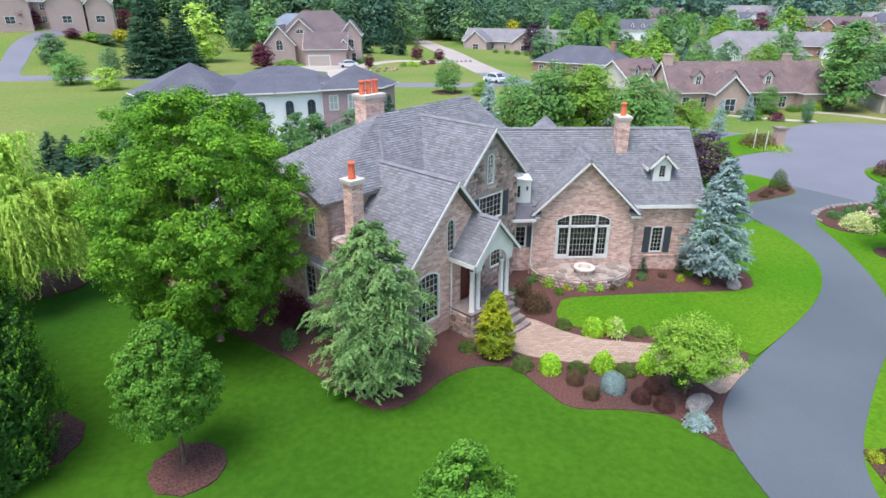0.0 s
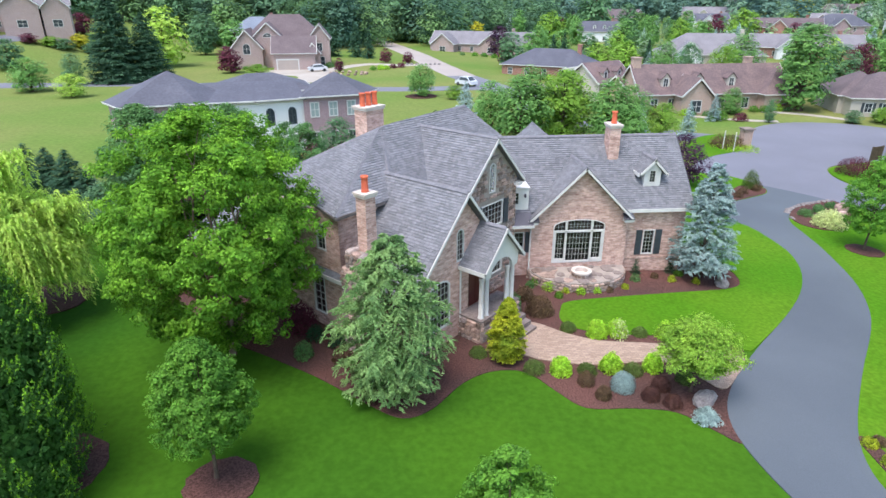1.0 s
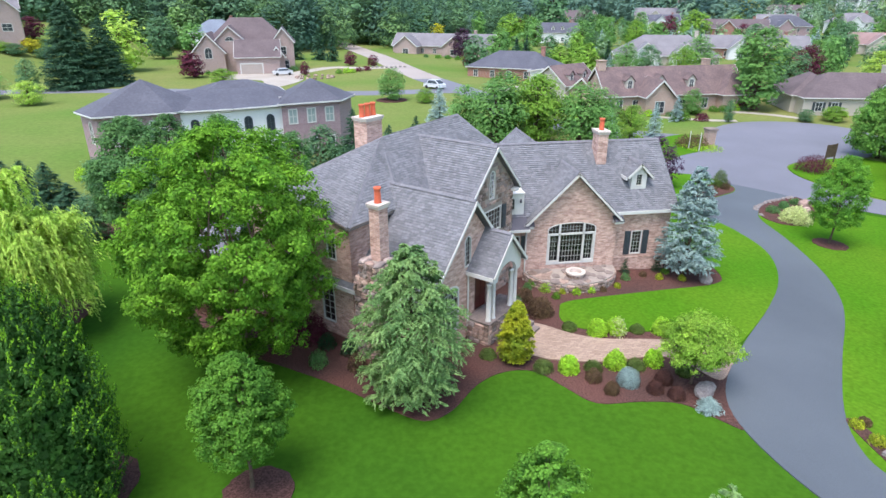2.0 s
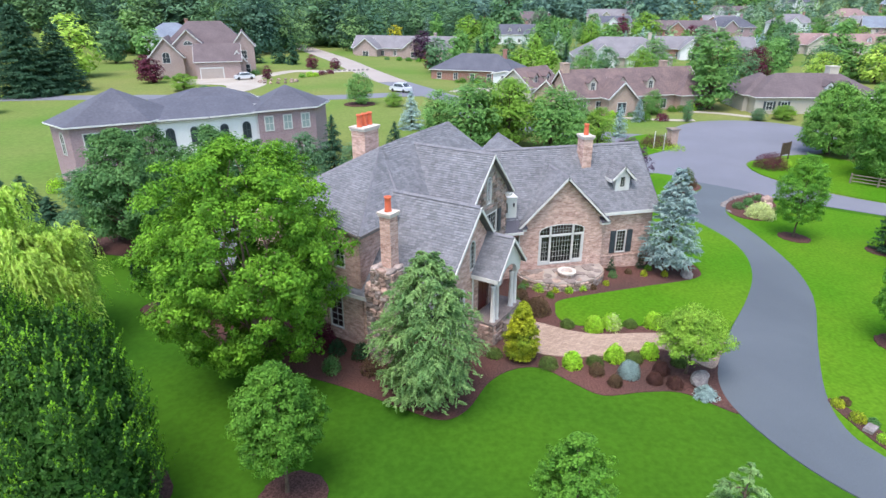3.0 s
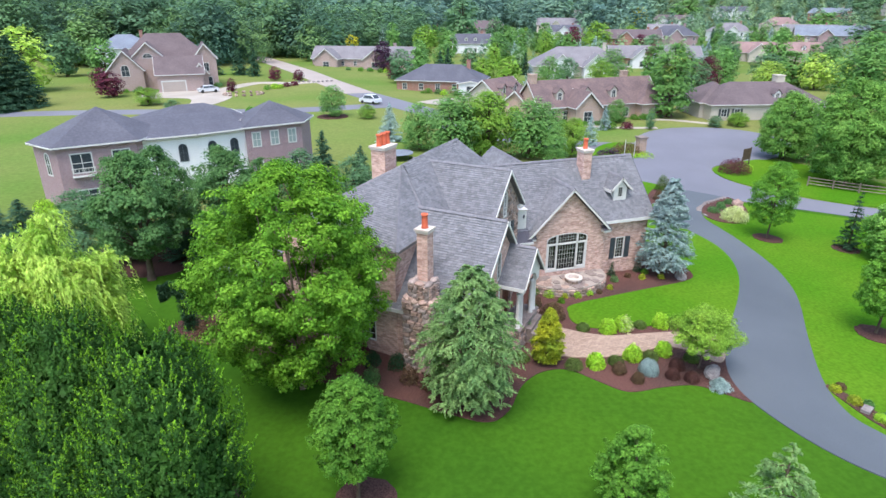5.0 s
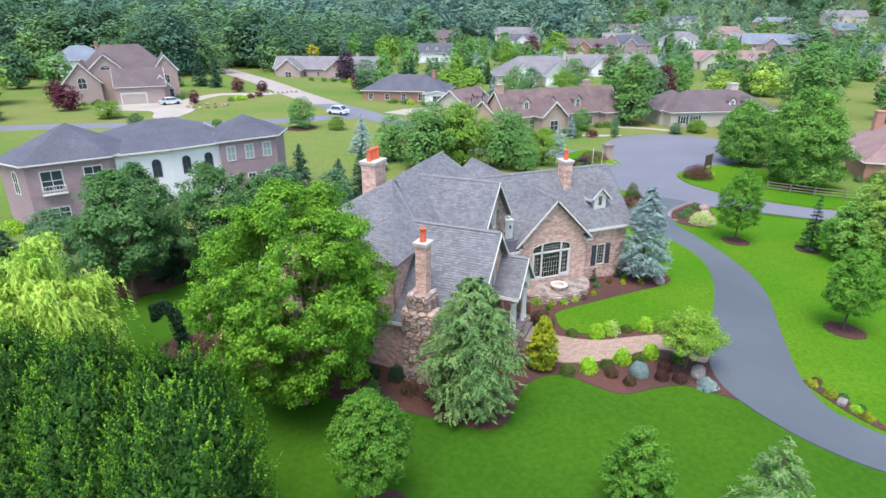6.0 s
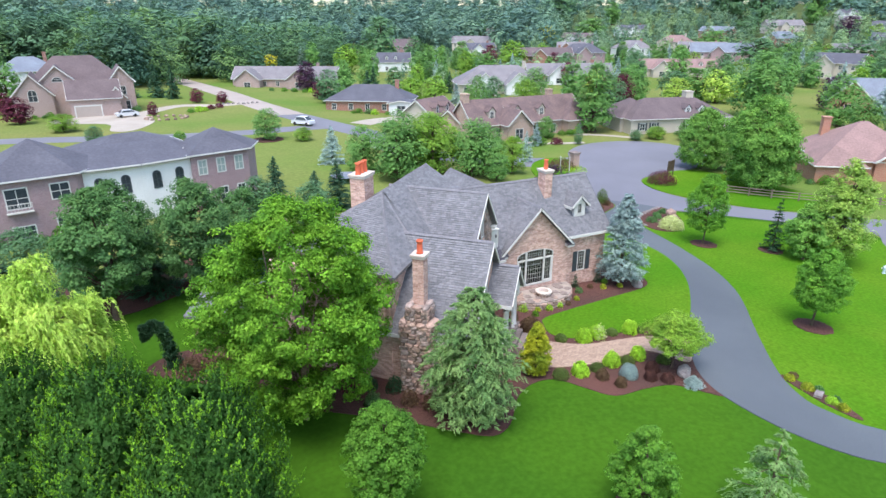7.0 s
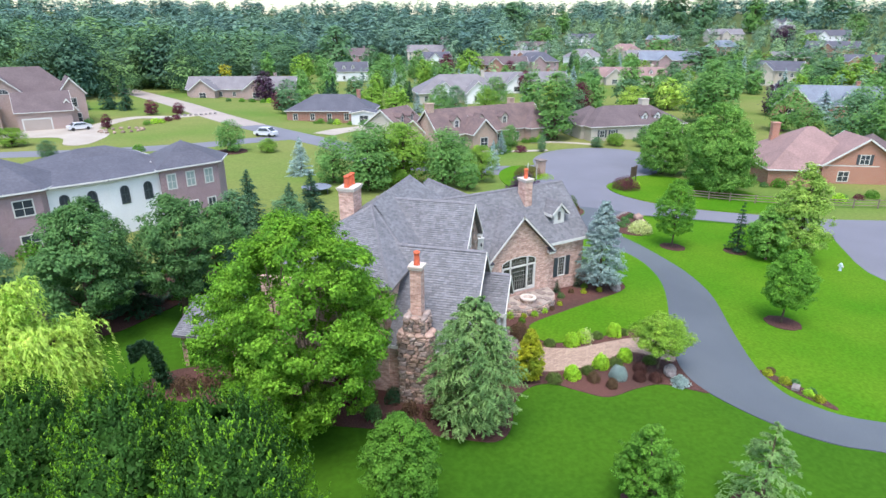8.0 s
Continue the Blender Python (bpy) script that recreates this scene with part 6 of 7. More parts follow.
def woods(name, label, spots, shapes, mats, height, spread=1.0):
    """Many crowns as one mass: nobody could count them."""
    all_co = []
    for x, y in spots:
        co = random.choice(shapes)
        h = height * random.uniform(0.6, 1.2) / 10
        w = h * random.uniform(0.8, 1.25) * spread
        a = random.uniform(0, 6.28)
        ca, sa = math.cos(a) * w, math.sin(a) * w
        all_co.append(np.stack([co[:, 0] * ca - co[:, 1] * sa + x, co[:, 0] * sa + co[:, 1] * ca + y, co[:, 2] * h + ground_z(x, y)], 1))
    tone = np.concatenate([np.full(len(c) // 3, random.randrange(len(mats)), np.int32) for c in all_co])
    v = np.concatenate(all_co)
    n = len(v) // 3
    me = bpy.data.meshes.new(name)
    me.vertices.add(3 * n)
    me.vertices.foreach_set("co", v.astype(np.float32).ravel())
    me.loops.add(3 * n)
    me.loops.foreach_set("vertex_index", np.arange(3 * n, dtype=np.int32))
    me.polygons.add(n)
    me.polygons.foreach_set("loop_start", np.arange(0, 3 * n, 3, dtype=np.int32))
    for mat in mats:
        me.materials.append(mat)
    me.polygons.foreach_set("material_index", tone)
    me.update(calc_edges=True)
    return tagged(new(name, me), label, "woods", kind="stuff")


def scatter(n, test, d0, d1, a0, a1):
    out = []
    while len(out) < n:
        d = math.sqrt(random.uniform(d0 * d0, d1 * d1))
        a = random.uniform(a0, a1)
        x, y = d * math.sin(a), d * math.cos(a)
        if test(x, y):
            out.append((x, y))
    return out


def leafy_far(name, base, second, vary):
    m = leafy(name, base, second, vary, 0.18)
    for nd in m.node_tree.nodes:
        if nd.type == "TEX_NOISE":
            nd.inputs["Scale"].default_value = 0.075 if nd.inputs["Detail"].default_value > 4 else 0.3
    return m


def off_plots(x, y):
    return free(x, y, 0)


# Distance haze put into the leaf colours, bluest on the far slope and ridge.
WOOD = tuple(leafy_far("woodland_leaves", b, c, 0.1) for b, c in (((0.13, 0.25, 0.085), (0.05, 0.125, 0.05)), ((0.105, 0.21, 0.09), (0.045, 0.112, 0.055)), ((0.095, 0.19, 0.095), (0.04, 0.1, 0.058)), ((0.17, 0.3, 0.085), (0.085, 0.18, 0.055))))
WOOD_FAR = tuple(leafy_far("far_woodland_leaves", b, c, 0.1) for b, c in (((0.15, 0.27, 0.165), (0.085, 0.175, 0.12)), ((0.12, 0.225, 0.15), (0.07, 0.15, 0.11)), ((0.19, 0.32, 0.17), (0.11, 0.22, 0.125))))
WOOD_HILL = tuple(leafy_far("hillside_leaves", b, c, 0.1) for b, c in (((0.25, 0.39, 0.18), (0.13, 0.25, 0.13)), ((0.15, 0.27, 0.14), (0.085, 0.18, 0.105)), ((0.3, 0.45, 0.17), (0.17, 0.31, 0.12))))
CROWN_A, CROWN_B, CROWN_C = crown_shapes(800, 0.54), crown_shapes(270, 1.0), crown_shapes(130, 1.5)


def in_woods(x, y):
    return off_plots(x, y) and y > 212 - 0.25 * x and (x < -18 or y > 225)


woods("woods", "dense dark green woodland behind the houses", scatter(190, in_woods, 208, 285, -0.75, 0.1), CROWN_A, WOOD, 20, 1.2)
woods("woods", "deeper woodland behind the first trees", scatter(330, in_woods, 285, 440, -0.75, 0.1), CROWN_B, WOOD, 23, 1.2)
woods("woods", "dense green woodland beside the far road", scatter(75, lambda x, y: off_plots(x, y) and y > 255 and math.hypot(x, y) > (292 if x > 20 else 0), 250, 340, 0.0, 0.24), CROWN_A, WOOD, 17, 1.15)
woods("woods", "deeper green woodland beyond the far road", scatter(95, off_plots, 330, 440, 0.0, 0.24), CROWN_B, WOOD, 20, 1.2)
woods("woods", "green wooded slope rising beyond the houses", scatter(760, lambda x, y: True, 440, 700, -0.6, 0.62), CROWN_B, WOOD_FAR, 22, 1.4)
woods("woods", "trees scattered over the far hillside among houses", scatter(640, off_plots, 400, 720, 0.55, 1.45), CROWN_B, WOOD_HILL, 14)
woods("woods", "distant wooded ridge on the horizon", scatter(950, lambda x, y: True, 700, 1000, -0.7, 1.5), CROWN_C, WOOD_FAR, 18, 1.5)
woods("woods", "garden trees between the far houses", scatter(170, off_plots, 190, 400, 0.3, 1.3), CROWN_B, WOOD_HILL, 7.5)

# ---- stonework of the house ----


def stone_meshes(n=7):
    out = []
    for k in range(n):
        bm = bmesh.new()
        a = [bm.verts.new((sx * 0.5 * random.uniform(0.86, 1), 0.0, sz * 0.5 * random.uniform(0.84, 1))) for sx, sz in ((-1, -1), (0, -1.05), (1, -1), (1.04, 0), (1, 1), (0, 1.05), (-1, 1), (-1.04, 0))]
        b = [bm.verts.new((v.co.x * random.uniform(0.72, 0.85), -random.uniform(0.75, 1.0), v.co.z * random.uniform(0.7, 0.85))) for v in a]
        for i in range(8):
            bm.faces.new((a[i], a[(i + 1) % 8], b[(i + 1) % 8], b[i]))
        bm.faces.new(b)
        bmesh.ops.recalc_face_normals(bm, faces=bm.faces[:])
        me = bpy.data.meshes.new("stone")
        bm.to_mesh(me)
        bm.free()
        me.materials.append((M_STONE, M_STONEB, M_STONEC)[k % 3])
        out.append(me)
    return out


M_STONEB = material("grey_field_stone", (0.38, 0.31, 0.28), 0.9, (0.24, 0.195, 0.175), 2.2, 18, 0.2, 0.5, rand=0.25)
M_STONEC = material("rusty_field_stone", (0.46, 0.33, 0.275), 0.9, (0.34, 0.235, 0.195), 2.2, 18, 0.2, 0.5, rand=0.25)
STONES = stone_meshes()


def lay_stones(parent, to_world, s0, s1, z0, z1, test, row=(0.2, 0.32), width=(0.26, 0.62), deep=0.10):
    """Rows of uneven stones on a face; to_world(s, z) gives place and axes."""
    z = z0
    while z < z1 - 0.08:
        h = min(random.uniform(*row), z1 - z)
        s = s0 - random.uniform(0, 0.2)
        while s < s1:
            w = random.uniform(*width)
            a, b = max(s, s0), min(s + w, s1)
            if b - a > 0.1 and test(a, b, z, z + h):
                ob = new("stone", random.choice(STONES))
                ob.parent = parent
                m = to_world((a + b) / 2, z + h / 2)
                ob.matrix_basis = m @ Matrix.Diagonal((b - a - 0.015, deep * random.uniform(0.7, 1.4), h - 0.015, 1))
            s += w
        z += h


def clear_of(holes, gable=None):
    def test(a, b, z0, z1):
        for x0, x1, h0, h1 in holes:
            if a < x1 + 0.02 and b > x0 - 0.02 and z0 < h1 + 0.02 and z1 > h0 - 0.02:
                return False
        if gable:
            cx, top, slope = gable
            if z1 > top - slope * max(abs(a - cx), abs(b - cx)):
                return False
        return True
    return test


def find_part(name):
    return [o for o in house.children if o.name.startswith(name)][0]


stone_wall = find_part("stone_gable_wall")
lay_stones(stone_wall, lambda s, z: Matrix.Translation((s, 0, z)), 21.3, 26.2, 0.2, 9.0, clear_of([(22.85, 24.95, 4.25, 5.8), (23.5, 24.15, 6.3, 8.05), (23.95, 25.05, 1.25, 3.25)], (23.85, 9.16, 0.98)), (0.17, 0.28), (0.2, 0.46), 0.07)

# porch plinth, faced with stone
for ss0, ss1, mm in ((19.0, 20.0, Matrix.Identity(4)), (22.0, 22.3, Matrix.Identity(4))):
    lay_stones(pl, lambda s, z: Matrix.Translation((s, 0, z)), ss0, ss1, 0.1, 1.36, lambda a, b, c, d: True)
lay_stones(pl, lambda s, z: Matrix.Translation((19.0, s, z)) @ Matrix.Rotation(radians(-90), 4, "Z"), 0.02, 1.38, 0.1, 1.36, lambda a, b, c, d: True)
bm = bmesh.new()
box_bm(bm, 18.95, 22.35, -0.05, 1.4, 1.4, 1.46)
pf = part("porch_floor", bm, M_STONECAP, house, "grey flagstone porch floor")
pf.matrix_basis = frame_of(wing(-17.5, 0, 0), (1, 1, 0))

# stone chimney breast with two rough shoulders
bm = bmesh.new()
box_bm(bm, -0.88, 0.88, 0.0, 1.0, -0.3, 4.35)
box_bm(bm, -0.6, 0.6, 0.1, 1.3, 4.35, 5.3)
breast = part("chimney_breast", bm, M_MORTAR, house, "rough brown stone chimney base")
breast.matrix_basis = frame_of(wing(-21.55, 14.5, 0), (1, -1, 0))
lay_stones(breast, lambda s, z: Matrix.Translation((s, 0, z)), -0.88, 0.88, 0.0, 4.35, lambda a, b, c, d: True, (0.16, 0.34), (0.2, 0.6), 0.14)
lay_stones(breast, lambda s, z: Matrix.Translation((s, 0.1, z)), -0.6, 0.6, 4.45, 5.3, lambda a, b, c, d: True, (0.16, 0.3), (0.2, 0.5), 0.12)
for sx, turn in ((-0.88, -90), (0.88, 90)):
    lay_stones(breast, lambda s, z: Matrix.Translation((sx, s, z)) @ Matrix.Rotation(radians(turn), 4, "Z"), 0.02, 0.9, 0.0, 4.35, lambda a, b, c, d: True, (0.16, 0.34), (0.2, 0.5), 0.12)
for sx, turn in ((-0.6, -90), (0.6, 90)):
    lay_stones(breast, lambda s, z: Matrix.Translation((sx, s, z)) @ Matrix.Rotation(radians(turn), 4, "Z"), 0.12, 1.2, 4.4, 5.3, lambda a, b, c, d: True, (0.16, 0.3), (0.2, 0.5), 0.1)


def rubble(x, y, z, w, d, h):
    """A rounded weathered stone lying on a shoulder of the chimney."""
    bm = bmesh.new()
    bmesh.ops.create_icosphere(bm, subdivisions=2, radius=0.5)
    for v in bm.verts:
        v.co *= 1 + 0.3 * noise.noise(v.co * 2.4 + Vector((x * 3, z, y * 3)))
        v.co = Vector((v.co.x * w, v.co.y * d, v.co.z * h))
    ob = part("stone", bm, SHAKE.choice((M_STONE, M_STONEB, M_STONEC)), breast)
    ob.location = (x, y, z)


for x, y, z, w, d, h in ((-0.72, 0.35, 4.42, 0.55, 0.8, 0.36), (0.72, 0.35, 4.42, 0.55, 0.8, 0.38), (-0.25, 0.06, 4.42, 0.55, 0.45, 0.3), (0.3, 0.06, 4.42, 0.6, 0.45, 0.32), (-0.76, 0.85, 4.4, 0.5, 0.6, 0.32), (0.76, 0.85, 4.4, 0.5, 0.6, 0.32), (-0.46, 0.4, 5.36, 0.42, 0.8, 0.32), (0.46, 0.4, 5.36, 0.42, 0.8, 0.34), (0.0, 0.2, 5.36, 0.6, 0.42, 0.28), (-0.45, 1.0, 5.38, 0.42, 0.6, 0.28), (0.45, 1.0, 5.38, 0.42, 0.6, 0.28)):
    rubble(x, y, z, w, d, h)

# round stone terrace under the great window
terrace = thing("terrace", "half-round stone terrace with a flagged top under the great window", "terrace", Matrix.Translation((8.1, 33.35, ground_z(8, 33))))
TR = 3.0
bm = bmesh.new()
ring = [(TR * math.cos(math.pi * (1 + k / 28)), TR * 0.82 * math.sin(math.pi * (1 + k / 28))) for k in range(29)]
lo = [bm.verts.new((x, y, -0.3)) for x, y in ring]
hi = [bm.verts.new((x, y, 0.62)) for x, y in ring]
for i in range(28):
    bm.faces.new((lo[i], lo[i + 1], hi[i + 1], hi[i]))
bm.faces.new(hi)
part("retaining_wall", bm, M_MORTAR, terrace)
wallpart = terrace.children[0]


def on_ring(s, z):
    a = math.pi + s / TR
    return Matrix.Translation((TR * math.cos(a), TR * 0.82 * math.sin(a), z)) @ Matrix.Rotation(a + math.pi / 2, 4, "Z")


lay_stones(wallpart, on_ring, 0.05, math.pi * TR - 0.05, -0.05, 0.6, lambda a, b, c, d: True, (0.16, 0.26), (0.25, 0.5))
for k in range(46):
    a, r = random.uniform(0, math.pi), TR * math.sqrt(random.uniform(0.02, 0.93))
    bm = bmesh.new()
    n = random.randint(5, 7)
    rr = random.uniform(0.22, 0.42)
    low = [(rr * random.uniform(0.8, 1.1) * math.cos(6.283 * j / n), rr * random.uniform(0.8, 1.1) * math.sin(6.283 * j / n)) for j in range(n)]
    top = 0.645 + random.uniform(0, 0.012) + 0.0004 * k
    vs = [bm.verts.new((x, y, top)) for x, y in low] + [bm.verts.new((x * 1.04, y * 1.04, 0.61)) for x, y in low]
    bm.faces.new(vs[:n])
    for j in range(n):
        bm.faces.new((vs[j], vs[(j + 1) % n], vs[n + (j + 1) % n], vs[n + j]))
    fl = part("flagstone", bm, random.choice((M_STONE, M_STONECAP, M_STONECAP)), terrace)
    fl.location = (r * math.cos(a + math.pi) * 0.93, r * 0.8 * math.sin(a + math.pi) - 0.05, 0)
fire = thing("fire_pit", "round low stone fire pit on the terrace", "fire pit", Matrix.Translation((8.05, 32.0, ground_z(8, 33) + 0.64)))
bm = bmesh.new()
lathe_bm(bm, [(0.52, 0), (0.52, 0.26), (0.62, 0.28), (0.62, 0.36), (0.38, 0.36), (0.36, 0.12), (0.05, 0.1)], 18, wobble=0.02)
part("pit_ring", bm, M_PALESTONE, fire, "pale buff stone ring")
for k in range(14):
    ob = new("stone", random.choice(STONES))
    ob.parent = fire.children[0]
    ob.matrix_basis = Matrix.Rotation(k * 0.4488, 4, "Z") @ Matrix.Translation((0, -0.52, 0.13)) @ Matrix.Diagonal((0.21, 0.05, 0.24, 1))

# link between the wings
LK = frame_of((0, 33.55, 0), (1, 0, 0))
LW = [(4.15, 1.75), (4.8, 1.75), (4.8, 3.1), (4.15, 3.1)]
wall("link_wall", LK, [(3.6, -0.5), (5.2, -0.5), (5.2, 3.7), (3.6, 3.7)], [LW], M_BRICK, house)
window(LK, LW, house, 2, 4)
bm = bmesh.new()
box_bm(bm, 4.86, 5.12, -0.05, 0, 1.75, 3.1)
sh = part("shutter", bm, M_SHUTTER, house, "dark slate-blue shutter")
sh.matrix_basis = LK
slab("link_roof", [(3.2, 32.85, 3.74), (5.22, 32.85, 3.74), (5.05, 33.6, 4.58), (3.2, 33.6, 4.58)], M_METAL, house, 0.08, "standing-seam dark metal roof")
for sx in (3.5, 3.95, 4.4, 4.85):
    board("roof_seam", (sx, 32.86, 3.775), (sx, 33.55, 4.55), 0.025, 0.035, M_METAL, house)
board("eave_board", (3.3, 32.82, 3.76), (5.22, 32.82, 3.76), 0.07, 0.16, M_WHITE, house)
LU = frame_of((0, 33.56, 0), (1, 0, 0))
LUW = [(4.14, 4.85), (4.36, 4.85), (4.36, 5.6), (4.14, 5.6)]
wall("link_upper_wall", LU, [(3.2, 4.3), (4.95, 4.3), (4.95, 5.85), (3.2, 5.85)], [LUW], M_WHITE, house, 0.2)
window(LU, LUW, house, 1, 3, 0.03)
wall("link_cheek", frame_of((4.95, 33.77, 0), (0, 1, 0)), [(0, 4.3), (1.6, 4.3), (1.6, 5.85), (0, 5.85)], [], M_WHITE, house, 0.12)
bm = bmesh.new()
box_bm(bm, 3.2, 5.0, 33.5, 35.2, 5.85, 5.91)
part("link_cornice", bm, M_WHITE, house)
bm = bmesh.new()
lathe_bm(bm, [(0.03, 0), (0.07, 0.06), (0.07, 0.2), (0.02, 0.26)], 8, (4.72, 33.48, 5.3))
part("wall_lamp", bm, M_METAL, house, "small dark wall lantern")
bm = bmesh.new()
tube_bm(bm, [(5.12, 33.3, 3.5), (5.12, 33.3, 0.1)], [0.05, 0.05], 8)
part("downpipe", bm, M_WHITE, house)
bm = bmesh.new()
tube_bm(bm, [wing(-18.83, 19.0, 3.9), wing(-18.83, 19.0, 0.3)], [0.05, 0.05], 8)
part("downpipe", bm, M_WHITE, house)

# front door inside the porch, returns at the gable feet
DF = frame_of(wing(-18.9, 0, 0), (1, 1, 0))
bm = bmesh.new()
box_bm(bm, 19.8, 20.95, 0.1, 0.16, 1.42, 3.55)
for z0, z1 in ((1.55, 2.2), (2.3, 3.4)):
    for x0, x1 in ((19.9, 20.32), (20.43, 20.85)):
        box_bm(bm, x0, x1, 0.08, 0.1, z0, z1)
dr = part("front_door", bm, M_DOOR, house, "dark red panelled front door")
dr.matrix_basis = DF
bm = bmesh.new()
lathe_bm(bm, [(0.03, 0), (0.045, 0.03), (0.03, 0.07)], 8)
kn = part("door_knob", bm, M_METAL, dr)
kn.matrix_basis = Matrix.Translation((20.85, 0.08, 2.4)) @ Matrix.Rotation(radians(90), 4, "X")
for x0, x1 in ((4.95, 5.5), (10.8, 11.35)):
    bm = bmesh.new()
    box_bm(bm, x0, x1, -0.42, -0.01, 3.72, 3.93)
    q = part("cornice_return", bm, M_WHITE, house)
    q.matrix_basis = MF
    sl = slab("return_roof", [(x0 - 0.05, 32.93, 3.94), (x1 + 0.05, 32.93, 3.94), (x1 + 0.05, 33.42, 4.2), (x0 - 0.05, 33.42, 4.2)], M_METAL, house, 0.05)
for m_, s0, z in ((MM, 26.0, 6.35), (MG, 21.0, 5.55)):
    bm = bmesh.new()
    box_bm(bm, s0 - 0.15, s0 + 0.3, -0.36, -0.02, z, z + 0.15)
    q = part("cornice_return", bm, M_WHITE, house)
    q.matrix_basis = m_
bm = bmesh.new()
box_bm(bm, 11.15, 14.99, -0.04, 0.0, 0.98, 1.08)
q = part("water_table", bm, M_BRICK, house, uv=True)
q.matrix_basis = MR

# ---- beds, shrubs and boulders ----
G1, G2, G3 = "clipped lime shrubs along the walk", "low green mounds", "small bedding plants"
for x, y, r in ((4.4, 23.0, 0.52), (6.75, 23.0, 0.54), (8.7, 22.9, 0.5), (7.1, 26.05, 0.54), (8.15, 26.1, 0.54), (10.6, 25.7, 0.54)):
    shrub("rounded lime-green hydrangea beside the paved walk", x, y, r, r * 1.6, L_LIME, 2200, 0.1, G1, "hydrangea")
for x, y in ((8.1, 26.0),):
    shrub("cream-flowered hydrangea beside the paved walk", x + 0.1, y - 0.15, 0.5, 1.0, L_FLOWER, 260, 0.1, G1, "hydrangea")
for x, y, r in ((3.2, 23.25, 0.54), (5.6, 22.9, 0.47), (7.7, 22.7, 0.5), (5.8, 26.75, 0.45), (9.35, 26.0, 0.42), (9.85, 21.9, 0.46), (11.3, 25.5, 0.4), (0.8, 24.8, 0.45)):
    shrub("low clipped green mound on brown mulch", x, y, r, r * 1.0, L_OLIVE, 2600, 0.05, G2)
for x, y, r in ((5.3, 22.1, 0.42), (5.75, 21.05, 0.38)):
    shrub("small rust and green barberry bush", x, y, r, r * 1.5, L_RUST, 2400, 0.05, G2, "barberry", 0.6)
for x, y, r in ((8.5, 21.45, 0.47), (7.75, 20.8, 0.43), (8.5, 20.25, 0.42)):
    shrub("dark burgundy barberry mound on mulch", x, y, r, r * 1.3, L_MAROON, 2800, 0.05, G2, "barberry", 0.6)
shrub("smooth pale blue-grey globe spruce", 6.8, 21.6, 0.6, 0.8, L_BLUE, 9000, 0.04, name="globe_spruce", neat=0.25)
shrub("broad russet shrub beside the steps", 4.75, 28.7, 0.8, 1.0, L_RUST, 3000, 0.08)
shrub("russet shrub near the porch", 4.3, 30.4, 0.55, 0.8, L_RUST, 900, 0.1)
shrub("dark purple round shrub against the brick wall", -8.1, 28.0, 0.95, 1.55, L_RED, 2600, 0.1)
shrub("round dark green shrub on mulch", -7.6, 25.35, 0.5, 0.85, L_DEEP, 1200, 0.08)
shrub("loose pinkish shrub on the mulch bed", -5.7, 24.7, 0.55, 0.9, L_RUST, 500, 0.1)
shrub("loose pinkish shrub on the mulch bed", -4.9, 23.9, 0.5, 0.8, L_RUST, 400, 0.1)
shrub("clipped green shrub beside the porch steps", 2.2, 27.0, 0.45, 1.1, L_DEEP, 900, 0.08)
shrub("clipped green shrub beside the porch column", 3.4, 28.9, 0.4, 1.2, L_DEEP, 900, 0.08)
shrub("green shrub close to the wall", -6.0, 26.2, 0.55, 0.9, L_PINE, 900, 0.09)
shrub("green shrub close to the stone chimney", -7.2, 27.0, 0.5, 0.8, L_PINE, 800, 0.09)
for x, y in ((12.0, 33.3), (14.3, 33.4)):
    spruce("small dark conical evergreen by the wall", x, y, 1.15, 0.32, L_PINE, 700, 0.1, "small cone evergreens", "shrub", tiers=10)
for x, y, r, m_ in ((11.6, 32.3, 0.42, L_DEEP), (13.0, 32.7, 0.35, L_RUST), (13.9, 32.2, 0.36, L_GOLD), (14.7, 33.0, 0.38, L_BIRCH), (15.3, 31.9, 0.34, L_GOLD), (6.9, 31.0, 0.32, L_GOLD), (7.7, 30.75, 0.4, L_LIME), (8.7, 30.85, 0.36, L_LIME), (9.5, 30.9, 0.3, L_RUST), (10.6, 31.3, 0.3, L_GOLD), (5.9, 31.4, 0.5, L_LIME), (5.4, 32.3, 0.45, L_BIRCH), (6.3, 30.4, 0.35, L_BIRCH), (4.9, 31.8, 0.4, L_DEEP)):
    shrub("small yellow-green bedding plant on mulch" if m_ in (L_GOLD, L_LIME) else "small green bedding plant on mulch", x, y, r * 0.8, r * 1.1, m_, 420, 0.07, G3, "bedding_plant")


def boulder(x, y, w, d, h, label, mat=None):
    bm = bmesh.new()
    bmesh.ops.create_icosphere(bm, subdivisions=2, radius=0.5)
    for v in bm.verts:
        n = noise.noise(v.co * 2.1 + Vector((x, y, 0))) * 0.4 + noise.noise(v.co * 5 + Vector((y, x, 3))) * 0.12
        v.co *= 1 + n
        v.co = Vector((v.co.x * w, v.co.y * d, max(v.co.z, -0.3) * h * 1.3))
    ob = part("boulder", bm, mat or M_STONEB)
    ob.matrix_world = at_ground(x, y, x) @ Matrix.Translation((0, 0, h * 0.33))
    return tagged(ob, label, "boulder")


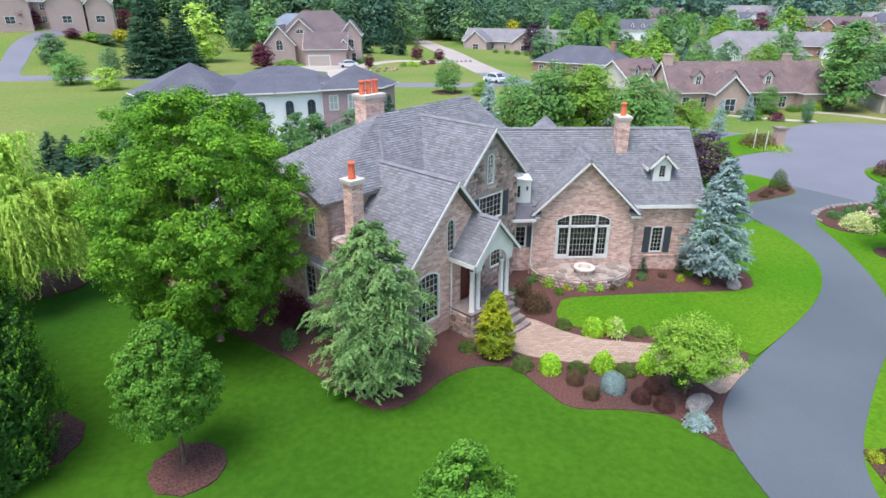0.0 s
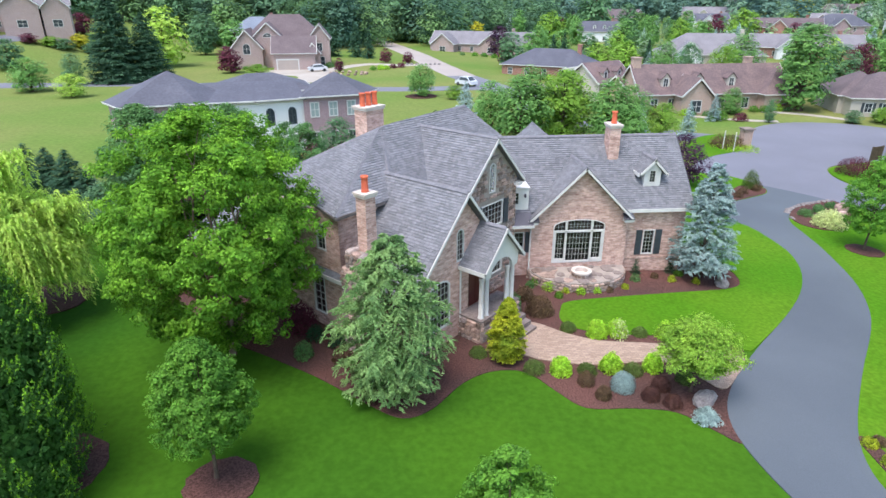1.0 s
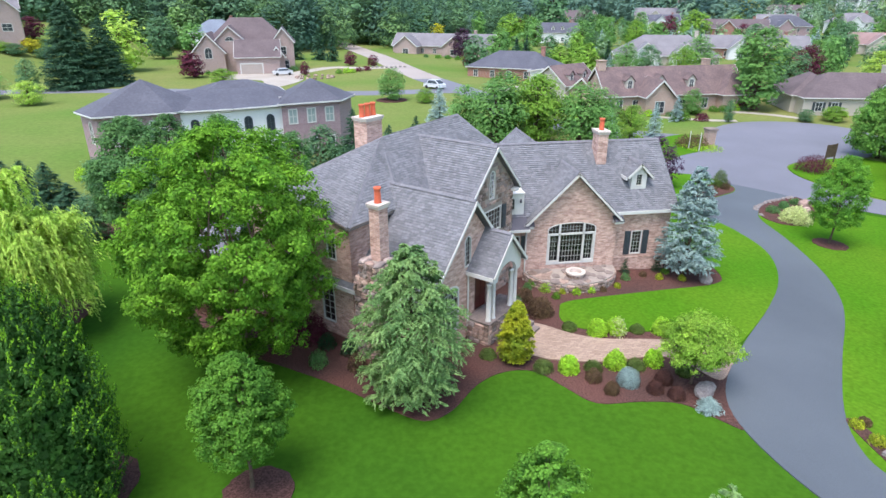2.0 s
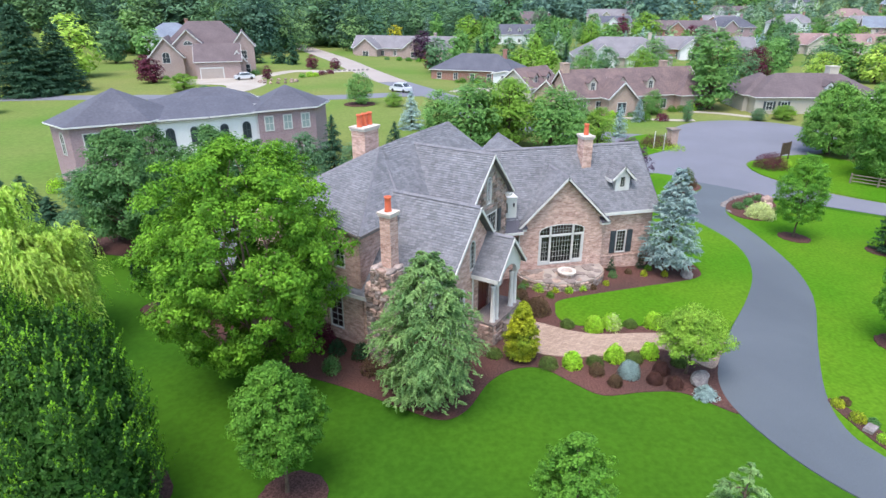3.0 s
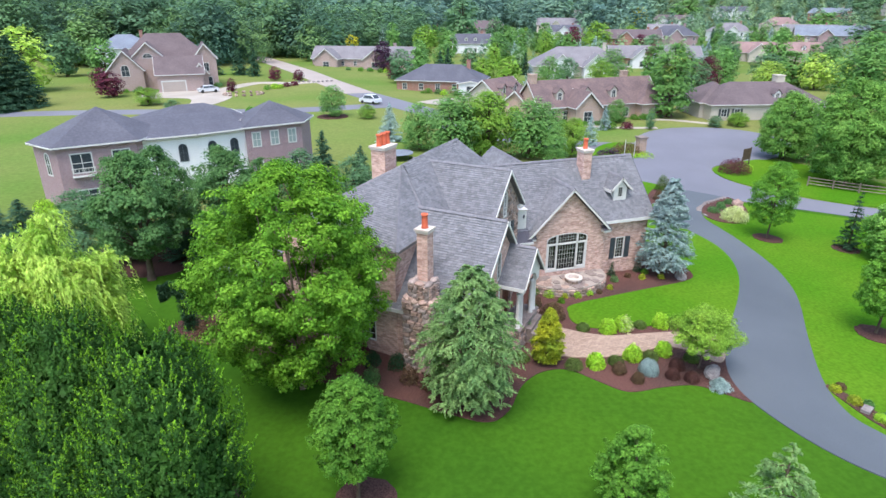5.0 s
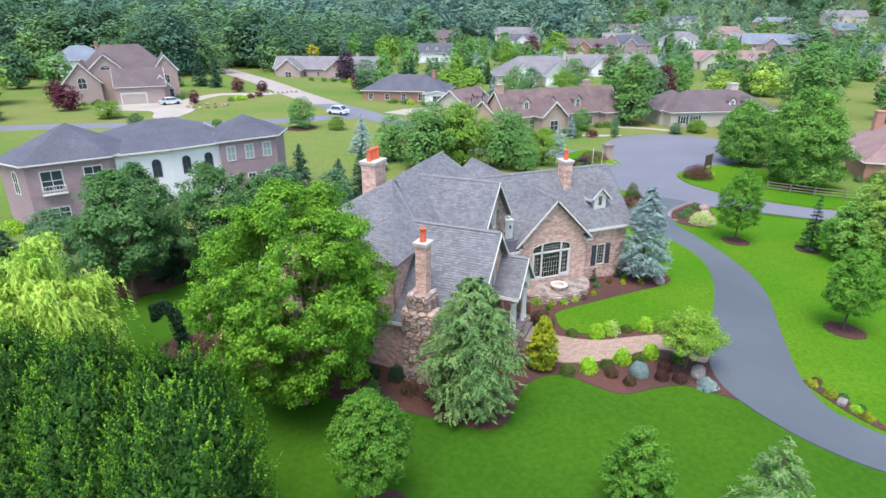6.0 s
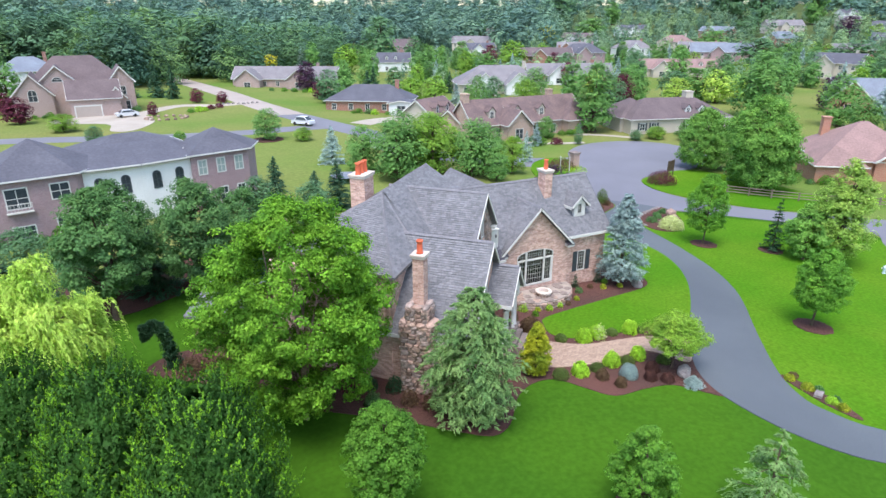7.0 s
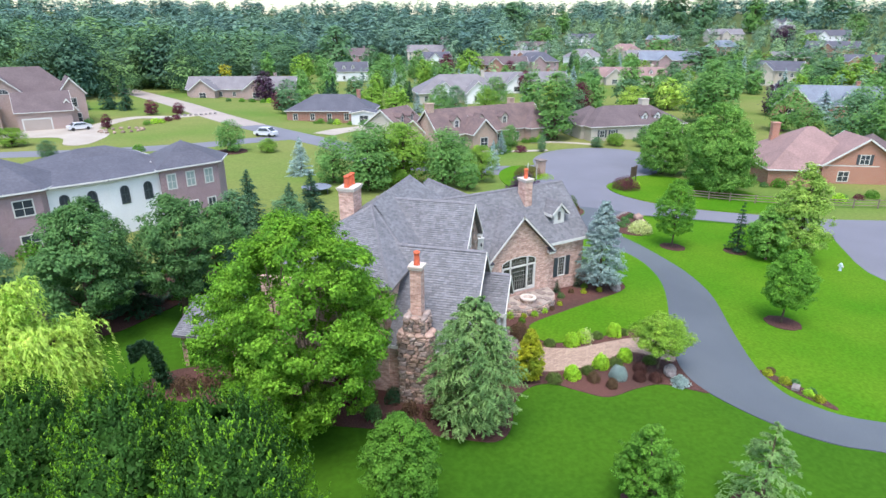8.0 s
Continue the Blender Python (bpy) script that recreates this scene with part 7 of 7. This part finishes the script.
M_ROCK = material("pale_rock", (0.30, 0.27, 0.255), 0.9, (0.17, 0.15, 0.145), 1.8, 14, 0.25, 0.7)
boulder(9.95, 20.35, 1.25, 0.85, 0.5, "pale grey boulder at the end of the bed", M_ROCK)
boulder(16.8, 31.6, 1.1, 0.8, 0.6, "grey boulder under the blue spruce", M_ROCK)
spruce("low spreading blue spruce beside the boulder", 9.5, 19.25, 0.62, 0.55, L_BLUE, 3000, 0.12, category="shrub", full=0.6, tiers=8)


def ring_bed(x, y, r, label):
    drape("mulch_ring", [(x + r * (1 + 0.05 * math.sin(3 * k)) * math.cos(6.2832 * k / 28), y + r * (1 + 0.05 * math.cos(2 * k)) * math.sin(6.2832 * k / 28)) for k in range(28)], M_MULCH, 0.09, 0.6, label, "mulch bed")


for x, y, r in ((-9.5, 17.35, 1.3), (31.0, 37.5, 1.25), (23.5, 21.4, 1.25), (0.2, 13.4, 1.2), (-15.9, 18.6, 1.9), (-22.9, 32.7, 2.1), (35.9, 33.8, 1.1), (2.4, 108.5, 2.8), (4.2, 10.8, 1.2)):
    ring_bed(x, y, r, "round mulch ring at the foot of a tree")
drape("roadside_bed", smooth_loop([(15.0, 17.7), (15.4, 17.8), (15.6, 16.3), (15.6, 14.6), (15.3, 13.3), (14.95, 13.4), (14.7, 14.8), (14.8, 16.4)], 4), M_MULCH, 0.075, 0.8, "narrow mulch bed along the drive", "mulch bed")
for x, y, r, m_ in ((15.2, 17.4, 0.34, L_GOLD), (15.2, 16.3, 0.4, L_GOLD), (15.15, 14.85, 0.36, L_LIME), (15.1, 14.2, 0.34, L_GOLD), (15.7, 17.5, 0.3, L_RUST), (15.6, 15.9, 0.32, L_DEEP), (15.6, 14.9, 0.28, L_DEEP)):
    shrub("small golden shrub beside the drive" if m_ in (L_GOLD, L_LIME) else "small dark shrub beside the drive", x, y, r, r * 1.05, m_, 600, 0.07, "shrubs by the drive")
bm = bmesh.new()
box_bm(bm, -0.32, 0.32, -0.2, 0.2, 0, 0.14)
fs = part("flat_stone", bm, M_ROCK)
fs.matrix_world = at_ground(15.15, 15.6, 0.4) @ Matrix.Translation((0, 0, 0.1))
tagged(fs, "flat pale stone lying in the bed by the drive", "stone")
# bed at the street corner
drape("corner_bed", smooth_loop([(29.8, 44.2), (31.2, 46.3), (34.0, 48.3), (37.4, 49.4), (36.5, 46.0), (34.0, 43.0), (31.5, 41.6), (30.0, 42.4)], 4), M_MULCH, 0.1, 1.0, "mulch bed with boulders at the street corner", "mulch bed")
shrub("large mound of pale yellow-green ornamental grass", 31.9, 42.6, 1.3, 1.3, L_FLOWER, 2600, 0.16, name="ornamental_grass")
for x, y, r in ((31.6, 45.1, 0.7), (34.1, 46.9, 0.5), (33.4, 46.0, 0.5), (35.6, 47.4, 0.6)):
    shrub("low dark evergreen in the corner bed", x, y, r, r * 0.9, L_DEEP, 700, 0.1, "corner bed shrubs")
for k in range(13):
    t = k / 12
    x, y = 29.9 + 6.8 * t, 44.3 + 5.4 * math.sqrt(t) * (1 - 0.08 * t)
    boulder(x, y, 0.62, 0.34, 0.26, "pale edging stone of the corner bed", M_ROCK)
for x, y, s in ((33.3, 43.6, 1.2), (34.8, 45.0, 1.0), (34.0, 44.4, 0.8), (36.0, 46.6, 1.3)):
    boulder(x, y, s, s * 0.8, s * 0.6, "rounded pinkish boulder in the corner bed", M_STONEC)
drape("verge", smooth_loop([(24.2, 46.5), (27.2, 48.6), (29.4, 49.8), (32.0, 51.4), (33.0, 53.3), (32.6, 55.9), (30.8, 57.8), (27, 58), (24, 53)], 4), M_LIME, 0.082, 1.2, "bright grass verge between the drive and the street", "lawn")
drape("verge_bed", smooth_loop([(25.8, 48.2), (27.4, 48.8), (29.4, 49.9), (32.0, 51.5), (32.8, 53.2), (31.0, 53.9), (29, 52.2), (26.6, 50)], 4), M_MULCH, 0.1, 0.8, "small mulch bed at the mouth of the drive", "mulch bed")
shrub("clipped round evergreen on a small bed", 31.4, 53.1, 0.8, 1.75, L_OLIVE, 3200, 0.08)
for x, y in ((31.4, 52.1), (32.2, 53.1), (29.6, 51.2), (28.4, 50.0)):
    shrub("small rusty shrub on a small bed", x, y, 0.5, 0.7, L_RUST, 400, 0.1)
for pts, w in (([(47.2, 62.0), (43.8, 58.2), (43.9, 53), (46.8, 46.8), (51, 42), (58, 39), (60, 50), (57, 62.5)], "bright grass tongue between the street and the turning place"), ([(31.5, 64), (35, 66.6), (40.6, 70.2), (44.6, 76), (42, 79), (37, 76), (33, 70)], "bright grass tongue beside the turning place")):
    drape("verge", smooth_loop(pts, 4), M_LIME, 0.085, 2.0, w, "lawn")
shrub("wide burgundy shrub at the tip of the grass tongue", 46.6, 58.6, 2.0, 1.8, L_RED, 5000, 0.1)
shrub("small yellow-green shrub beside the sign", 48.8, 58.8, 0.8, 0.9, L_LIME, 600, 0.12)
shrub("wide rust-coloured shrub bed on the grass tongue", 39.2, 71.6, 2.4, 1.5, L_RUST, 2000, 0.16)
shrub("low ring of clipped green edging", 39.8, 70.6, 2.8, 0.5, L_LIME, 1600, 0.14)


def signboard(x, y, w, h, turn, mat, label):
    s = thing("signboard", label, "sign", at_ground(x, y, turn))
    for sx in (-w / 2, w / 2):
        bm = bmesh.new()
        box_bm(bm, sx - 0.06, sx + 0.06, -0.06, 0.06, -0.1, h)
        part("post", bm, M_BARK, s)
    bm = bmesh.new()
    box_bm(bm, -w / 2, w / 2, -0.04, 0.04, h * 0.4, h * 0.98)
    part("board", bm, mat, s)


signboard(50.2, 60.6, 1.7, 2.6, 0.3, M_BARK, "dark wooden signboard on two posts")
pillar = thing("brick_pillar", "square brick pillar with a pale cap on the verge", "pillar", at_ground(41.4, 71.4))
bm = bmesh.new()
box_bm(bm, -0.55, 0.55, -0.55, 0.55, -0.1, 2.3)
part("shaft", bm, WALLS["tan"], pillar, uv=True)
bm = bmesh.new()
box_bm(bm, -0.7, 0.7, -0.7, 0.7, 2.3, 2.5)
part("cap", bm, M_STONECAP, pillar)
for x, y, c in ((38.6, 68.9, M_WHITE), (37.8, 70.0, M_WHITE)):
    bm = bmesh.new()
    tube_bm(bm, [(0, 0, -0.1), (0, 0, 2.4)], [0.05, 0.05], 6)
    po = part("sign_post", bm, c)
    po.matrix_world = at_ground(x, y)
    tagged(po, "thin pale street sign post on the verge", "post")

# fence along the street
fence = thing("fence", "weathered split-rail wooden fence along the street", "fence")
FENCE = [(50.5, 51.0), (53.5, 46.8), (57.5, 42.2), (62, 38.6), (67, 35.2), (73, 31.6)]
posts = []
for (x0, y0), (x1, y1) in zip(FENCE, FENCE[1:]):
    n = max(2, int(math.hypot(x1 - x0, y1 - y0) / 2.2))
    posts += [(x0 + (x1 - x0) * k / n, y0 + (y1 - y0) * k / n) for k in range(n)]
posts.append(FENCE[-1])
M_FENCE = material("weathered_wood", (0.24, 0.20, 0.16), 0.9, (0.17, 0.14, 0.11), 1.5, 14, 0.2, 0.3)
for i, (x, y) in enumerate(posts):
    bm = bmesh.new()
    box_bm(bm, -0.07, 0.07, -0.07, 0.07, -0.2, 1.2)
    po = part("post", bm, M_FENCE, fence)
    po.location = (x, y, ground_z(x, y))
    if i:
        px0, py0 = posts[i - 1]
        for z in (0.35, 0.7, 1.05):
            bm = bmesh.new()
            tube_bm(bm, [(px0, py0, ground_z(px0, py0) + z), (x, y, ground_z(x, y) + z)], [0.055, 0.05], 5)
            part("rail", bm, M_FENCE, fence)


def vehicle(x, y, turn, mat, label, big=1.0):
    """A parked car: shaped body, glazed cabin, wheels and lamps."""
    c = thing("car", label, "car", at_ground(x, y, turn) @ Matrix.Translation((0, 0, 0.06)))
    side = [(-2.3, 0.35), (-2.35, 0.75), (-2.2, 1.0), (-1.55, 1.06), (-1.0, 1.58 * big), (0.9, 1.62 * big), (1.85, 1.1), (2.25, 1.0), (2.32, 0.4)]
    bm = bmesh.new()
    rows = []
    for w, inset in ((-0.88, 0.06), (-0.93, 0.0), (0.93, 0.0), (0.88, 0.06)):
        rows.append([bm.verts.new((px, w * (0.82 if pz > 1.3 else 1.0), pz - inset * (0.3 if pz > 1 else -0.2))) for px, pz in side])
    for a, b in zip(rows, rows[1:]):
        for i in range(len(side)):
            j = (i + 1) % len(side)
            bm.faces.new((a[i], a[j], b[j], b[i]))
    bm.faces.new(rows[0][::-1])
    bm.faces.new(rows[-1])
    body = part("body", bm, mat, c)
    bm = bmesh.new()
    for s in (-1, 1):
        vs = [bm.verts.new(p) for p in ((-1.25, s * 0.92, 1.1), (1.55, s * 0.92, 1.12), (0.85, s * 0.8, 1.5 * big), (-0.95, s * 0.8, 1.48 * big))]
        bm.faces.new(vs)
    for x0, z0, x1, z1 in ((-1.62, 1.1, -1.06, 1.55 * big), (1.83, 1.13, 0.98, 1.58 * big)):
        vs = [bm.verts.new(p) for p in ((x0 - 0.02 * (1 if x0 < 0 else -1), -0.8, z0), (x0 - 0.02 * (1 if x0 < 0 else -1), 0.8, z0), (x1 - 0.03 * (1 if x0 < 0 else -1), 0.68, z1), (x1 - 0.03 * (1 if x0 < 0 else -1), -0.68, z1))]
        bm.faces.new(vs)
    part("glazing", bm, M_PANE, body)
    for wx in (-1.45, 1.45):
        for wy in (-0.86, 0.86):
            bm = bmesh.new()
            lathe_bm(bm, [(0.2, -0.1), (0.34, -0.1), (0.36, 0), (0.34, 0.1), (0.2, 0.1)], 14)
            wh = part("wheel", bm, M_TYRE, c)
            wh.matrix_basis = Matrix.Translation((wx, wy, 0.34)) @ Matrix.Rotation(radians(90), 4, "X")
    for s in (-0.6, 0.6):
        bm = bmesh.new()
        box_bm(bm, -2.38, -2.3, s - 0.18, s + 0.18, 0.75, 0.92)
        part("headlight", bm, M_WHITE, c)


M_TYRE = material("tyre_rubber", (0.02, 0.02, 0.02), 0.8)
M_CAR = material("silver_car_paint", (0.62, 0.63, 0.65), 0.25, (0.58, 0.59, 0.6), 1, 5, 0.03)
vehicle(-20.2, 150.5, 0.25, M_CAR, "silver-white car parked on a pale drive")
vehicle(12.2, 122.5, -0.9, M_CAR, "white utility vehicle standing on the street", 1.12)
vehicle(45.0, 139.0, 0.6, M_CAR, "pale car parked by a brick bungalow")
strip("driveway", [(-24, 152), (-20, 149), (-17, 155), (-9, 166), (0, 163), (7, 165)], 4.0, M_CONCRETE, 0.07, "pale concrete drive of the tan house", "driveway")
drape("forecourt", smooth_loop([(-34, 146), (-33, 153), (-22, 155), (-17, 152), (-15, 141), (-19, 130), (-23, 131), (-24, 141)], 4), M_CONCRETE, 0.065, 3.0, "pale concrete forecourt before the garage", "driveway")
strip("driveway", [(24, 122), (30, 127), (38, 131), (44, 138), (50, 142)], 5.0, M_CONCRETE, 0.07, "pale drive of the brick bungalow", "driveway")
strip("footpath", [(45, 93), (51, 89), (56, 87.2)], 1.4, M_CONCRETE, 0.06, "pale garden path to the brown house", "path")
strip("footpath", [(58, 95), (63, 92), (68, 86)], 1.4, M_CONCRETE, 0.06, "pale garden path across the lawn", "path")
tramp = thing("trampoline", "round grey garden trampoline on the grass", "trampoline", at_ground(5.9, 73.5))
bm = bmesh.new()
lathe_bm(bm, [(1.9, 0.78), (1.95, 0.84), (1.7, 0.86), (1.68, 0.8), (0.02, 0.78)], 24)
part("mat", bm, ROOFS["blue"], tramp)
for k in range(6):
    bm = bmesh.new()
    a = k * 1.0472
    tube_bm(bm, [(1.8 * math.cos(a), 1.8 * math.sin(a), -0.05), (1.8 * math.cos(a), 1.8 * math.sin(a), 0.8)], [0.04, 0.04], 6)
    part("leg", bm, M_METAL, tramp)
hyd = thing("fire_hydrant", "pale blue and white fire hydrant on the lawn", "hydrant", at_ground(40.2, 25.9))
M_HYD = material("pale_blue_paint", (0.45, 0.58, 0.62), 0.5, (0.4, 0.5, 0.55), 2, 10, 0.08)
bm = bmesh.new()
lathe_bm(bm, [(0.17, 0), (0.17, 0.06), (0.12, 0.08), (0.12, 0.55), (0.16, 0.58), (0.15, 0.68), (0.06, 0.78), (0.03, 0.82)], 12)
part("barrel", bm, M_HYD, hyd)
for turn in (0, 90, 180):
    bm = bmesh.new()
    lathe_bm(bm, [(0.06, 0.1), (0.06, 0.2), (0.075, 0.2), (0.075, 0.25)], 8)
    nz = part("nozzle", bm, M_WHITE, hyd)
    nz.matrix_basis = Matrix.Translation((0, 0, 0.45)) @ Matrix.Rotation(radians(turn), 4, "Z") @ Matrix.Rotation(radians(90), 4, "X")
# weeping evergreen and russet mounds beyond the birch
weep = thing("weeping_cedar", "dark weeping evergreen arching over the lawn edge", "tree", at_ground(-16.9, 34.3))
s_ = RNG.uniform(0.0, 1, 9000) ** 0.9
bend_x, bend_z = -0.8 * s_ - 1.3 * np.clip(s_ - 0.4, 0, 1) ** 1.2, 3.3 * np.sin(np.minimum(s_ * 2.3, 1.9))
hang = RNG.uniform(0, 1, 9000) ** 2.0 * (0.25 + 0.8 * s_)
girth = 0.08 + 0.42 * np.clip(0.7 - s_, 0, 1)
wc = np.stack([bend_x + RNG.normal(size=9000) * girth * 0.6, RNG.normal(size=9000) * girth * 0.6, np.maximum(bend_z - hang, 0.08)], 1)
leaf_sheet("foliage", wc, RNG.normal(size=(9000, 3)) * 0.5 + np.array([0, 0, 0.4]), 0.2, 0.07, L_PINE, weep, along=np.tile(np.array([[0.0, 0.0, -1.0]]), (9000, 1)))
bm = bmesh.new()
tube_bm(bm, [(-0.8 * q - 1.3 * max(q - 0.4, 0) ** 1.2, 0, 3.0 * math.sin(min(q * 2.3, 1.9)) if q else -0.1) for q in (0, 0.2, 0.4, 0.6, 0.8, 1)], [0.17, 0.14, 0.12, 0.09, 0.06, 0.03], 7)
part("trunk", bm, M_BARK, weep)
# shaded bed under the row of oaks, and a low back porch
drape("mulch_bed", smooth_loop([(-25, 45), (-20, 43.2), (-16, 45.2), (-13, 47), (-8, 48.5), (-9, 52), (-18, 53), (-29, 48), (-30, 43)], 4), M_MULCH, 0.07, 1.5, "dark mulch bed under the row of oaks", "mulch bed")
for pts in ([(-16.0, 36.0, 2.6), (-12.6, 33.2, 2.6), (-12.4, 36.0, 3.9), (-14.2, 37.4, 3.9)], [(-14.2, 37.4, 3.9), (-12.4, 36.0, 3.9), (-9.5, 38.5, 2.6), (-13.8, 41.2, 2.6)], [(-13.8, 41.2, 2.6), (-16.0, 36.0, 2.6), (-14.2, 37.4, 3.9)]):
    slab("porch_roof", pts, M_ROOF, house, 0.14)
for x, y in ((-15.4, 36.3), (-12.9, 33.8), (-13.8, 40.4)):
    bm = bmesh.new()
    box_bm(bm, x - 0.12, x + 0.12, y - 0.12, y + 0.12, -0.3, 2.55)
    part("porch_post", bm, M_BRICK, house, uv=True)
drape("mulch_bed", smooth_loop([(-18.5, 34.5), (-16.5, 36.0), (-13.5, 35.0), (-12, 32), (-13.5, 30.5), (-16, 32)], 4), M_MULCH, 0.08, 1.0, "mulch bed under a weeping evergreen", "mulch bed")
for x, y in ((-16.0, 33.3), (-14.8, 33.0), (-14.0, 32.2)):
    shrub("low russet mound in the mulch", x, y, 0.85, 0.9, L_RUST, 900, 0.1)

# planting round the neighbours' houses
HEDGE = shrub("x", 0, -420, 1.0, 1.1, L_MID, 420, 0.2)
HEDGE_B = shrub("x", 0, -420, 1.0, 1.1, L_DEEP, 420, 0.2)
HEDGE_C = shrub("x", 0, -420, 1.0, 1.1, L_LIME, 420, 0.2)
HEDGE_D = shrub("x", 0, -420, 1.0, 1.1, L_RED, 420, 0.2)
ROWS_OF = (((-33, 62.0), (-22, 63.6), 6), ((-12, 66.8), (-5, 69.6), 4), ((-42, 155), (-35, 155.5), 5), ((-22, 156), (-17, 161), 4), ((37, 94.5), (50, 93.2), 9), ((52, 94.5), (63, 95.5), 7), ((71, 87.5), (90, 82.0), 11), ((20, 196), (40, 188), 9), ((27, 141), (45, 130), 9), ((60, 41), (72, 37.5), 6), ((-8, 150), (0, 158), 5), ((44, 90), (52, 88), 3), ((56, 56), (70, 47), 7), ((-19, 116.5), (-10, 115.5), 3))
for (x0, y0), (x1, y1), n in ROWS_OF:
    for k in range(n):
        t = (k + random.uniform(0.2, 0.8)) / n
        x, y = x0 + (x1 - x0) * t + random.uniform(-0.6, 0.6), y0 + (y1 - y0) * t + random.uniform(-0.8, 0.8)
        r = random.uniform(0.6, 1.35)
        src = random.choice((HEDGE, HEDGE, HEDGE_B, HEDGE_B, HEDGE_C, HEDGE_D))
        c = copy_thing(src, at_ground(x, y, random.uniform(0, 6), r))
        tagged(c, {HEDGE: "rounded green garden shrub by a neighbour's house", HEDGE_B: "rounded dark green garden shrub by a neighbour's house", HEDGE_C: "bright yellow-green garden shrub by a neighbour's house", HEDGE_D: "burgundy garden shrub by a neighbour's house"}[src], "shrub", "neighbours' shrubs")
for t in (HEDGE, HEDGE_B, HEDGE_C, HEDGE_D):
    for o in list(t.children_recursive) + [t]:
        bpy.data.objects.remove(o)
for k in range(16):
    a = k * 0.393
    boulder(-12.5 + 4.2 * math.cos(a), 144.5 + 3.0 * math.sin(a), 0.9, 0.7, 0.5, "grey boulder edging a garden island", M_STONE)
for k in range(9):
    boulder(0.5 + 1.2 * k, 163.5 + 0.7 * math.sin(k), 0.9, 0.7, 0.5, "pale boulder beside a neighbour's drive", M_ROCK)
